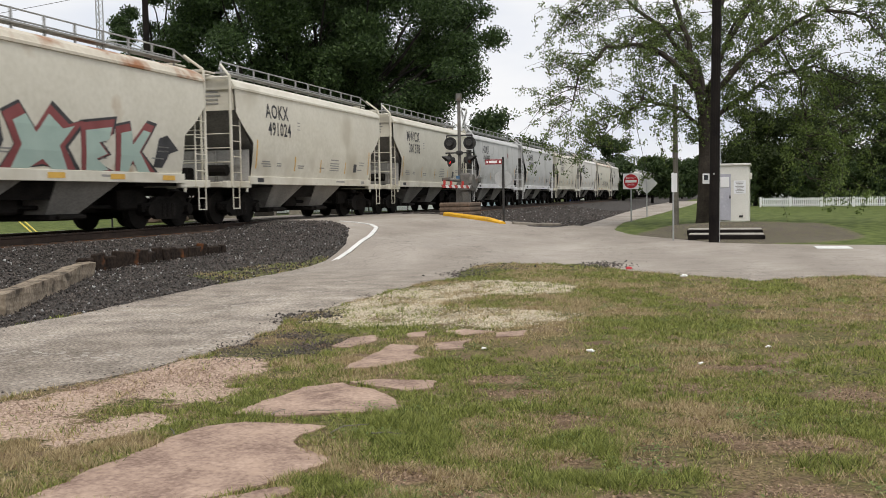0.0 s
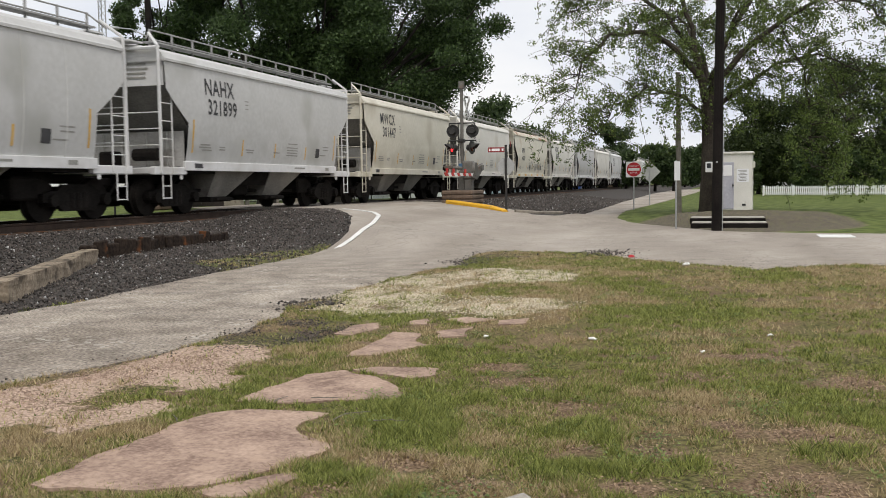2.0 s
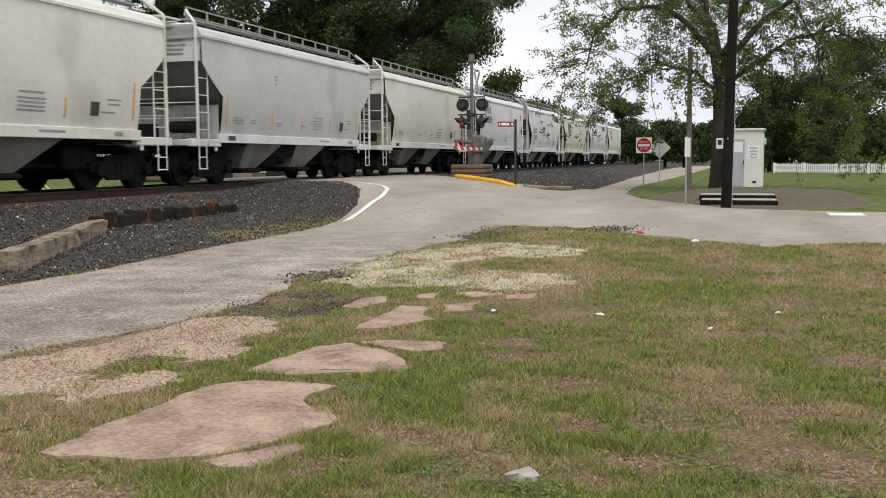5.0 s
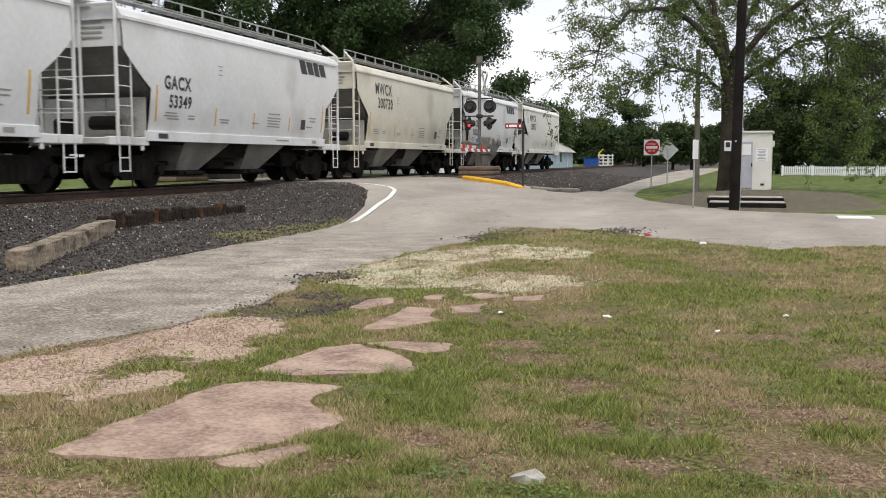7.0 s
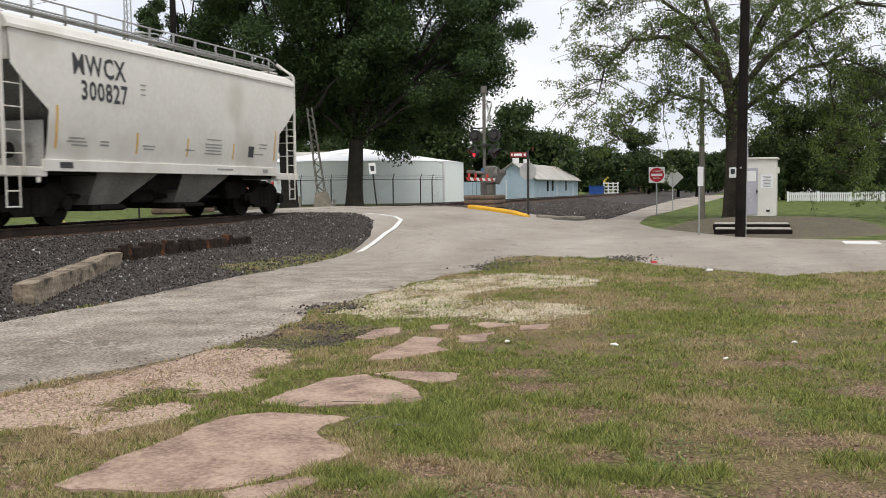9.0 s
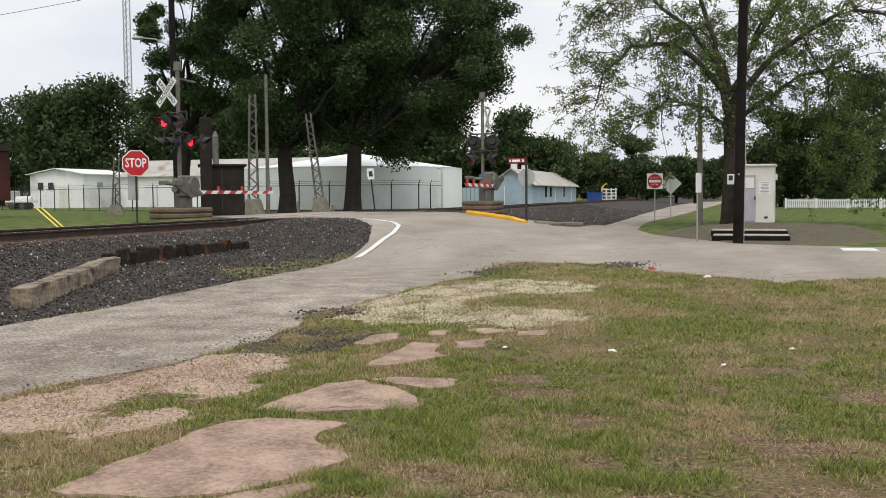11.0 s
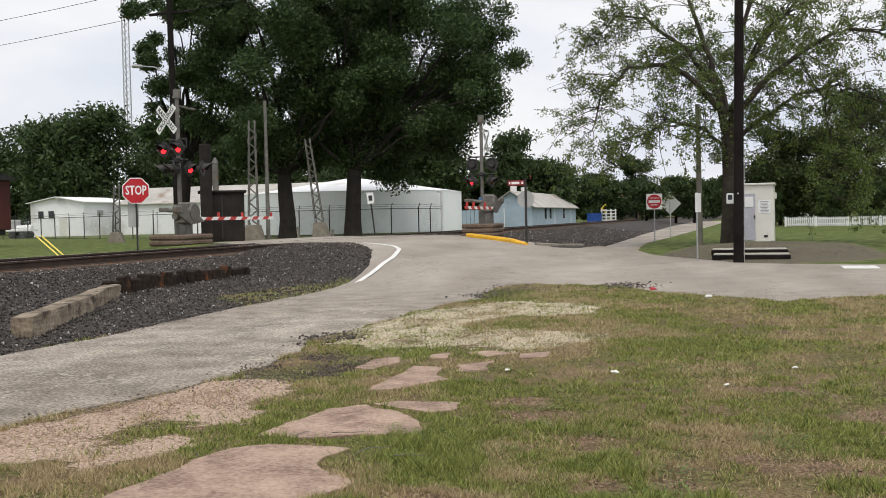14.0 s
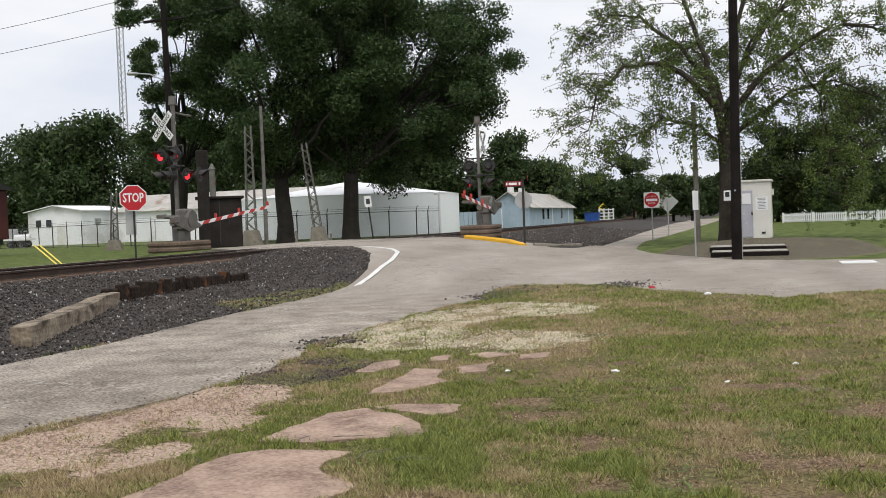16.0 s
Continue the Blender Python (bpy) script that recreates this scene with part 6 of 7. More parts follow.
def make_buildings():
    # round storage tank with a shallow cone
    t = thing("storage_tank", (-32.2, 76.0, 0.45), 0, "wide low white storage tank behind a fence", "tank")
    bm = bmesh.new()
    rod(bm, (0, 0, 0), (0, 0, 3.3), 9.2, n=120)
    part("shell", bm, TANKWHITE, t)
    bm = bmesh.new()
    bmesh.ops.create_cone(bm, cap_ends=True, segments=72, radius1=9.25, radius2=0.3, depth=1.35, matrix=Matrix.Translation((0, 0, 3.98)))
    part("roof", bm, WHITEWALL, t, "white shallow cone roof")
    bm = bmesh.new()
    rod(bm, (6.3, -4.6, 3.3), (6.3, -4.6, 3.95), 0.32, n=12)
    bmesh.ops.create_uvsphere(bm, u_segments=12, v_segments=8, radius=0.38, matrix=Matrix.Translation((6.3, -4.6, 3.95)))
    part("vent", bm, WHITEWALL, t)
    bm = bmesh.new()
    rod(bm, (8.7, -3.6, 3.2), (9.1, -3.8, 3.2), 0.12, n=8)
    rod(bm, (9.1, -3.8, 3.25), (9.1, -3.8, 0), 0.12, n=8)
    part("pipe", bm, WHITEWALL, t)
    # white office block with a low roof
    h = gabled("white_building", -72.0, -65.3, 83.0, 91.0, 0.48, 3.95, 4.5, "y", WHITEWALL, WHITEWALL, "low white metal building with two dark vents")
    for x in (-2.0, -0.7):
        pane(h, (x, -4.05, 2.3), (0.6, 0.12, 0.7), "vent", None, "dark wall vent")
    pane(h, (0.8, -4.03, 1.0), (1.0, 0.08, 2.1), "door", SHEDWHITE)
    pane(h, (3.42, -1.5, 2.4), (0.2, 0.8, 0.5), "lamp_box", GALV)
    h = gabled("white_building", -64.0, -42.5, 87.0, 99.0, 0.48, 3.7, 5.5, "x", WHITEWALL, ROOFTIN, "long white building with an old tin roof")
    for x in (-6, 0, 5):
        pane(h, (x, -6.05, 1.2), (0.06, 0.08, 2.2), "trim", GALV)
    # pale blue house by the track
    h = gabled("blue_house", -24.7, -20.4, 93.0, 118.0, 0.48, 2.55, 4.0, "y", BLUEWALL, ROOFTIN, "pale blue wooden house with a rusty tin roof")
    pane(h, (0.55, -12.53, 0.95), (1.2, 0.08, 1.9), "door", BLUEWALL, "wide blue plank door")
    pane(h, (-0.7, -12.54, 0.95), (0.08, 0.08, 1.9), "trim", SIGNWHITE)
    for y in (-6.0, -3.4, 4.5):
        pane(h, (2.17, y, 1.3), (0.06, 0.8, 1.1), "window")
    for y in (-1.0, 9.0):
        pane(h, (2.17, y, 1.05), (0.05, 0.25, 2.0), "trim", SIGNWHITE)
    for y in (-11.3, -6.5):
        bm = bmesh.new()
        rod(bm, (0, y, 3.5), (0, y, 4.1), 0.34, n=12)
        part("roof_vent", bm, SIGNWHITE, h, "white roof vent")
    f = thing("board_fence", (-26.2, 88.5, 0.48), 0, "grey-blue board fence beside the blue house", "fence")
    for k in range(12):
        bm = bmesh.new()
        box(bm, (-2 + k * 0.42, 0, 0.85), (0.38, 0.05, 1.75), bevel=0.01)
        part("board", bm, BLUEWALL, f)
    # red-roofed house and others far along the lane
    h = gabled("red_roofed_house", -23.0, -17.6, 172.0, 184.0, 0.4, 2.9, 5.0, "x", BROWNWALL, REDROOF, "small brown house with a red roof")
    pane(h, (0.5, -6.05, 1.2), (1.2, 0.08, 1.3))
    h = gabled("white_building", 6.0, 16.0, 205.0, 214.0, 0.2, 3.2, 5.5, "x", WHITEWALL, ROOFTIN, "distant pale building at the end of the lane")
    pane(h, (-2, -4.55, 1.5), (1.4, 0.08, 1.4))
    bm = bmesh.new()
    h = thing("sign_board", (1.2, 150.0, 0.12), 0, "distant white sign board on two legs", "sign board")
    for x in (-1.4, 1.4):
        bm = bmesh.new()
        box(bm, (x, 0, 1.2), (0.15, 0.15, 2.6))
        part("post", bm, GALV, h)
    bm = bmesh.new()
    box(bm, (0, -0.1, 2.4), (3.6, 0.12, 2.2), bevel=0.02)
    part("panel", bm, SIGNWHITE, h)
    # white slatted rack, blue bin
    r = thing("slatted_rack", (-17.6, 127.0, height(-17.6, 127)), 0, "white slatted wooden rack beside the track", "rack")
    for k in range(4):
        bm = bmesh.new()
        box(bm, (-0.9 + 0.6 * k, 0, 0.85), (0.16, 0.1, 1.7))
        part("upright", bm, SIGNWHITE, r)
    for k in range(4):
        bm = bmesh.new()
        box(bm, (0, -0.08, 0.25 + 0.42 * k), (2.1, 0.06, 0.14))
        part("slat", bm, SIGNWHITE, r)
    b = thing("waste_bin", (-19.3, 126.0, height(-19.3, 126)), 0, "blue plastic waste bin beside the track", "bin")
    bm = bmesh.new()
    prism(bm, [(-0.85, -0.6, 0.1), (0.85, -0.6, 0.1), (0.95, -0.6, 1.2), (-0.95, -0.6, 1.2)], (0, 1.2, 0))
    part("body", bm, BINBLUE, b)
    bm = bmesh.new()
    box(bm, (0, 0, 1.24), (2.0, 1.3, 0.08), bevel=0.02)
    part("lid", bm, BINBLUE, b)
    # parked white pickup far along the lane
    v = thing("pickup_truck", (-19.6, 204.0, height(-19.6, 204)), 0, "distant white parked pickup truck", "pickup truck")
    bm = bmesh.new()
    prism(bm, [(-2.6, -0.9, 0.45), (2.6, -0.9, 0.45), (2.6, -0.9, 1.0), (1.4, -0.9, 1.1), (0.8, -0.9, 1.75), (-0.7, -0.9, 1.75), (-0.9, -0.9, 1.1), (-2.6, -0.9, 1.1)], (0, 1.8, 0))
    bmesh.ops.recalc_face_normals(bm, faces=bm.faces[:])
    part("body", bm, TRUCKWHITE, v)
    pane(v, (0.1, -0.91, 1.4), (1.2, 0.03, 0.45))
    for x in (-1.6, 1.6):
        bm = bmesh.new()
        rod(bm, (x, -0.95, 0.38), (x, 0.95, 0.38), 0.38, n=16)
        part("wheel", bm, IRON, v)
    # dark red railway van standing at the edge of the yard
    h = thing("railway_van", (-43.3, 41.0, height(-42, 41)), 6, "old dark red railway van standing beyond the track", "railway van")
    bm = bmesh.new()
    box(bm, (0, 0, 2.25), (10.0, 2.7, 2.7), bevel=0.05)
    part("body", bm, MAROON, h)
    bm = bmesh.new()
    prism(bm, [(-5.25, -1.5, 3.58), (-5.25, -1.35, 3.74), (-5.25, -0.6, 3.92), (-5.25, 0.6, 3.92), (-5.25, 1.35, 3.74), (-5.25, 1.5, 3.58)], (10.5, 0, 0))
    bmesh.ops.recalc_face_normals(bm, faces=bm.faces[:])
    part("roof", bm, IRON, h, "dark curved roof")
    for x in (-2.8, 0.4, 3.9):
        f = pane(h, (x, -1.37, 2.45), (0.86, 0.06, 1.1), "window_frame", SIGNWHITE, "pale window frame")
        pane(f, (x, -1.41, 2.45), (0.66, 0.04, 0.9), "pane")
    for x in (-4.2, -1.2, 1.9, 4.85):
        pane(h, (x, -1.365, 2.25), (0.09, 0.05, 2.6), "rib", MAROON)
    pane(h, (3.9, -1.42, 1.35), (0.8, 0.2, 0.5), "box", SIGNBACK, "pale equipment box")
    pane(h, (0, 0, 0.78), (9.6, 2.2, 0.3), "underframe", IRON)
    for x in (-3.4, 3.4):
        for d in (-0.8, 0.8):
            bm = bmesh.new()
            rod(bm, (x + d, -0.85, 0.42), (x + d, 0.85, 0.42), 0.42, n=20)
            part("wheelset", bm, IRON, h)
    for z in (0.25, 0.55):
        pane(h, (4.8, -1.25, z), (0.5, 0.3, 0.05), "step", SIGNBACK)
    # pale flat trailer in the yard behind the fence
    v = thing("flat_trailer", (-66.2, 75.0, height(-66, 75)), 8, "pale flat trailer with gear parked in the yard", "trailer")
    bm = bmesh.new()
    box(bm, (0, 0, 0.75), (2.6, 1.5, 0.22), bevel=0.03)
    part("deck", bm, TRUCKWHITE, v)
    for x in (-0.55, 0.55):
        bm = bmesh.new()
        rod(bm, (x, -0.75, 0.32), (x, 0.75, 0.32), 0.32, n=16)
        part("wheel", bm, IRON, v)
    bm = bmesh.new()
    box(bm, (-0.85, 0, 1.3), (0.9, 1.2, 0.9), bevel=0.08)
    part("crate", bm, SIGNBACK, v, "pale grey machine crate")
    bm = bmesh.new()
    rod(bm, (-0.3, -0.2, 1.0), (1.3, -0.2, 1.0), 0.22, n=12)
    part("drum", bm, TRUCKWHITE, v, "white lying drum")
    # chain-link fence before the tank
    f = thing("chain_link_fence", (0, 0, 0), 0, "grey chain-link fence with barbed-wire arms", "fence")
    way = [(-86, 62), (-62, 68), (-43, 60), (-36, 57.5), (-30.5, 57.5), (-22, 58.0), (-21.0, 60.5), (-21.2, 66)]
    for (x0, y0), (x1, y1) in zip(way, way[1:]):
        L = math.hypot(x1 - x0, y1 - y0)
        n = max(1, round(L / 2.4))
        for i in range(n):
            x, y = x0 + (x1 - x0) * i / n, y0 + (y1 - y0) * i / n
            bm = bmesh.new()
            rod(bm, (x, y, 0.3), (x, y, 2.25), 0.04, n=6)
            rod(bm, (x, y, 2.25), (x + 0.18, y - 0.22, 2.55), 0.025, n=5)
            part("post", bm, IRON, f)
        for z in (0.55, 2.2):
            bm = bmesh.new()
            rod(bm, (x0, y0, z), (x1, y1, z), 0.022, n=5)
            part("rail", bm, IRON, f)
        bm = bmesh.new()
        for dz in (2.35, 2.47):
            rod(bm, (x0 + 0.1, y0 - 0.1, dz), (x1 + 0.1, y1 - 0.1, dz), 0.008, n=4)
        tagged(part("barbed_wire", bm, IRON, f), kind="stuff")
        # woven wire
        verts, faces = [], []
        m = int(L / 0.22)
        for s in (1, -1):
            for i in range(-8, m):
                t0, t1 = (i + (0 if s > 0 else 8)) / m, (i + (8 if s > 0 else 0)) / m
                za, zb = 0.5, 2.2
                if t0 < 0 or t1 < 0 or t0 > 1 or t1 > 1:
                    continue
                pa = Vector((x0 + (x1 - x0) * t0, y0 + (y1 - y0) * t0, za))
                pb = Vector((x0 + (x1 - x0) * t1, y0 + (y1 - y0) * t1, zb))
                k = len(verts)
                verts += [pa, pb, pb + Vector((0, 0, 0.012)), pa + Vector((0, 0, 0.012))]
                faces.append((k, k + 1, k + 2, k + 3))
        if verts:
            tagged(part("wire_mesh", soup("wire_mesh", verts, faces, GALV), None, f), kind="stuff")


# ---- trees ----
def limb(bm, pts, radii, n=8):
    """A bent, tapering limb through the given points."""
    rings = []
    for i, p in enumerate(pts):
        d = (pts[min(i + 1, len(pts) - 1)] - pts[max(i - 1, 0)]).normalized()
        u = d.orthogonal().normalized()
        v = d.cross(u)
        rings.append([bm.verts.new(p + (u * math.cos(2 * math.pi * k / n) + v * math.sin(2 * math.pi * k / n)) * radii[i]) for k in range(n)])
    for a, b in zip(rings, rings[1:]):
        best = min(range(n), key=lambda s: (a[0].co - b[s].co).length)
        for k in range(n):
            bm.faces.new((a[k], a[(k + 1) % n], b[(k + 1 + best) % n], b[(k + best) % n]))
    bm.faces.new(rings[-1])
    bm.faces.new(rings[0][::-1])


def wander(a, b, rng, bend, steps=7, droop=0.0):
    pts = []
    side = Vector((rng.uniform(-1, 1), rng.uniform(-1, 1), rng.uniform(-0.4, 1))) * bend
    for i in range(steps + 1):
        k = i / steps
        p = a.lerp(b, k) + side * math.sin(math.pi * k) + Vector((rng.uniform(-1, 1), rng.uniform(-1, 1), rng.uniform(-1, 1))) * bend * 0.18
        p.z -= droop * k * k
        pts.append(p)
    pts[0] = a.copy()
    return pts


def leaf_mesh(name, centres, radii, count, size, seed, material, flat=0.75, whole=False):
    """Many small leaves in clumps: four-cornered ones, or three-cornered sprays farther off."""
    rng = np.random.default_rng(seed)
    centres, radii = np.asarray(centres), np.asarray(radii)
    w = radii ** 2.2
    pick = rng.choice(len(centres), count, p=w / w.sum())
    d = rng.normal(size=(count, 3))
    d /= np.linalg.norm(d, axis=1)[:, None]
    r = radii[pick] * np.where(rng.random(count) < 0.55, rng.random(count) ** 0.45, 0.55 * np.minimum(np.abs(rng.normal(size=count)), 1.5) + 0.35)
    pos = centres[pick] + d * r[:, None] * np.array([1, 1, flat])
    a = rng.normal(size=(count, 3))
    a /= np.linalg.norm(a, axis=1)[:, None]
    b = np.cross(a, rng.normal(size=(count, 3)))
    b /= np.linalg.norm(b, axis=1)[:, None]
    s = (size * rng.uniform(0.6, 1.4, count))[:, None]
    if whole:
        v = np.stack([pos - a * s, pos + b * s * 0.55, pos + a * s, pos - b * s * 0.55], axis=1).reshape(-1, 3)
        f = np.arange(count * 4).reshape(-1, 4)
    else:
        v = np.stack([pos - a * s, pos + b * s * 0.9, pos + a * s], axis=1).reshape(-1, 3)
        f = np.arange(count * 3).reshape(-1, 3)
    return soup(name, v, f, material)


def oak(at, h, spread, trunk_r, crown_base, seed, leaves, size, label, lean=(0, 0), mat=None, bark=None, clumps=70, category="tree", gaps=0.25):
    rng = random.Random(seed)
    t = thing("tree", (at[0], at[1], height(*at)), 0, label, category, "trees")
    bm = bmesh.new()
    fork = Vector((rng.uniform(-0.3, 0.3), rng.uniform(-0.3, 0.3), crown_base * 1.15))
    limb(bm, [Vector((0, 0, -0.3)), Vector((0, 0, 0.3)), Vector((0.03, 0, 1.2)), fork * 0.7, fork], [trunk_r * 1.45, trunk_r * 1.15, trunk_r, trunk_r * 0.92, trunk_r * 0.85], 12)
    centres, radii = [], []
    mid = Vector((lean[0], lean[1], (h + crown_base) / 2))
    half = (h - crown_base) / 2
    for k in range(clumps):
        u, v = rng.uniform(0, 2 * math.pi), rng.uniform(-1, 1)
        rr = rng.uniform(0.35, 1.0) ** 0.7
        c = mid + Vector((spread * rr * math.cos(u) * math.sqrt(1 - v * v), spread * rr * math.sin(u) * math.sqrt(1 - v * v), half * rr * v))
        if rng.random() < gaps * 0.5:
            continue
        centres.append(c)
        radii.append(rng.uniform(0.10, 0.22) * spread * (0.8 if rr > 0.8 else 1.0))
        if k % 4 == 0:
            tip = c
            mids = wander(fork, tip, rng, 0.10 * (tip - fork).length)
            r0 = trunk_r * rng.uniform(0.25, 0.5)
            limb(bm, mids, [r0 * (1 - 0.88 * i / (len(mids) - 1)) for i in range(len(mids))], 6)
    part("trunk", bm, bark or BARK, t)
    part("crown", leaf_mesh("crown", [tuple(c) for c in centres], radii, leaves, size, seed, mat or LEAF_OAK), None, t)
    return t


def pecan(at):
    """The sparse spring tree: long arching limbs and drooping twigs with small leaf tufts."""
    rng = random.Random(12)
    t = thing("tree", (at[0], at[1], height(*at)), 0, "tall tree with sparse fresh green spring leaves", "tree", "trees")
    bm = bmesh.new()
    V = Vector
    limb(bm, [V((0, 0, -0.3)), V((0, 0, 0.3)), V((0.02, 0, 1.5)), V((0.05, 0, 3.2)), V((0.0, 0, 4.6))], [0.54, 0.42, 0.36, 0.35, 0.34], 12)
    fork = V((0, 0, 4.4))
    main = [
        ([fork, V((-0.4, 0, 6.2)), V((-0.9, 0.2, 8.5)), V((-1.7, 0.2, 11.0)), V((-2.1, 0, 13.5))], 0.24),
        ([fork, V((0.4, 0.3, 6.4)), V((0.6, 0.4, 9.0)), V((1.2, 0.3, 12.0)), V((1.2, 0, 14.0))], 0.24),
        ([V((0, 0, 5.4)), V((-1.3, -0.2, 6.9)), V((-2.7, -0.5, 7.7)), V((-4.1, -0.7, 7.6)), V((-5.2, -0.8, 6.4)), V((-5.6, -0.9, 5.0))], 0.19),
        ([V((0, 0, 5.0)), V((1.3, -0.3, 6.6)), V((2.8, -0.5, 7.9)), V((4.6, -0.4, 8.7)), V((6.2, -0.2, 8.2)), V((7.0, -0.2, 6.9))], 0.19),
        ([V((0, 0, 4.2)), V((1.2, 0.4, 5.2)), V((2.6, 0.8, 6.2)), V((4.4, 1.0, 6.6)), V((6.0, 1.2, 5.8))], 0.16),
        ([V((-0.3, 0, 6.4)), V((-1.8, 1.2, 8.6)), V((-3.6, 1.8, 10.2)), V((-4.9, 2.0, 10.4)), V((-5.8, 2.0, 9.2))], 0.14),
        ([V((0.4, 0.2, 6.8)), V((1.8, 1.4, 9.2)), V((3.4, 1.8, 11.0)), V((5.0, 1.6, 11.6)), V((6.4, 1.5, 10.6))], 0.14),
        ([V((-0.1, 0, 4.0)), V((-1.0, -0.6, 4.9)), V((-2.4, -1.0, 5.3)), V((-3.8, -1.2, 4.6)), V((-4.5, -1.3, 3.4))], 0.12),
        ([V((0, 0, 5.6)), V((-0.6, 2.2, 7.6)), V((-1.4, 4.2, 9.0)), V((-2.2, 5.6, 9.0))], 0.14),
        ([V((0, 0, 5.6)), V((0.9, -1.8, 7.6)), V((1.8, -3.4, 8.8)), V((2.2, -4.6, 8.6))], 0.12),
    ]
    main += [
        ([V((2.8, -0.5, 7.6)), V((3.6, -0.8, 5.8)), V((3.9, -0.9, 3.6)), V((4.0, -0.9, 1.9))], 0.06),
        ([V((4.4, 1.0, 6.5)), V((5.2, 0.6, 4.8)), V((5.6, 0.4, 3.2))], 0.05),
    ]
    centres, radii = [], []
    for pts, r in main:
        fine = []
        for a, b in zip(pts, pts[1:]):
            for k in range(3):
                fine.append(a.lerp(b, k / 3) + V((rng.uniform(-1, 1), rng.uniform(-1, 1), rng.uniform(-1, 1))) * 0.08)
        fine.append(pts[-1])
        n = len(fine) - 1
        limb(bm, fine, [r * 0.8 * (1 - 0.88 * i / n) for i in range(n + 1)], 7)
        for i in range(3, n + 1):
            for _ in range(5):
                p = fine[i]
                out = V((p.x, p.y, 0)).normalized() if V((p.x, p.y, 0)).length > 0.3 else V((rng.uniform(-1, 1), rng.uniform(-1, 1), 0))
                d = out * rng.uniform(0.0, 1.1) + V((rng.uniform(-1, 1), rng.uniform(-1, 1), rng.uniform(-0.4, 1.0)))
                L = rng.uniform(0.9, 2.7)
                tw = wander(p, p + d.normalized() * L, rng, 0.22, 5, droop=rng.uniform(0.2, 1.3))
                limb(bm, tw, [0.024 * (1 - 0.75 * j / 5) for j in range(6)], 4)
                for q in tw[2:]:
                    if rng.random() < 0.85:
                        centres.append(tuple(q + V((rng.uniform(-1, 1), rng.uniform(-1, 1), rng.uniform(-1, 0.6))) * 0.22))
                        radii.append(rng.uniform(0.14, 0.38))
                if rng.random() < 0.4:
                    e = tw[-1]
                    hang = wander(e, e + V((rng.uniform(-0.5, 0.5), rng.uniform(-0.5, 0.5), -rng.uniform(0.5, 1.5))), rng, 0.1, 4)
                    limb(bm, hang, [0.014 * (1 - 0.6 * j / 4) for j in range(5)], 3)
                    for q in hang[1:]:
                        centres.append(tuple(q))
                        radii.append(rng.uniform(0.10, 0.24))
    # fresh growth on the trunk fork
    for _ in range(60):
        centres.append((rng.uniform(-1.3, 1.3), rng.uniform(-0.9, 0.9), rng.uniform(3.2, 7.5)))
        radii.append(rng.uniform(0.2, 0.5))
    part("trunk", bm, BARK_GREY, t)
    part("crown", leaf_mesh("crown", centres, radii, 92000, 0.050, 12, LEAF_SPRING, whole=True), None, t)


def thicket(name, at, w, d, h, seed, leaves, size, mat, label):
    """A mass of far trees or shrubs, grown as one."""
    rng = random.Random(seed)
    t = thing(name, (at[0], at[1], height(*at)), 0, label, "woods", "far woods")
    bm = bmesh.new()
    centres, radii = [], []
    n = max(4, int(w / 3.5))
    for k in range(n):
        x = -w / 2 + w * (k + 0.5) / n + rng.uniform(-1, 1)
        top = h * rng.uniform(0.7, 1.05)
        y = rng.uniform(-d / 2, d / 2)
        limb(bm, [Vector((x, y, -0.3)), Vector((x + 0.1, y, top * 0.4)), Vector((x, y, top * 0.85))], [0.22, 0.16, 0.05], 6)
        for _ in range(28):
            v = rng.random()
            rad = (0.30 + 0.22 * math.sin(math.pi * min(1, v * 1.1))) * top * 0.50
            centres.append((x + rng.uniform(-1, 1) * rad, y + rng.uniform(-1, 1) * rad, top * (0.12 + 0.84 * v)))
            radii.append(rng.uniform(0.09, 0.17) * h)
    tagged(part("wood", bm, BARK, t), kind="stuff")
    part("foliage", leaf_mesh("foliage", centres, radii, leaves, size, seed, mat), None, t)


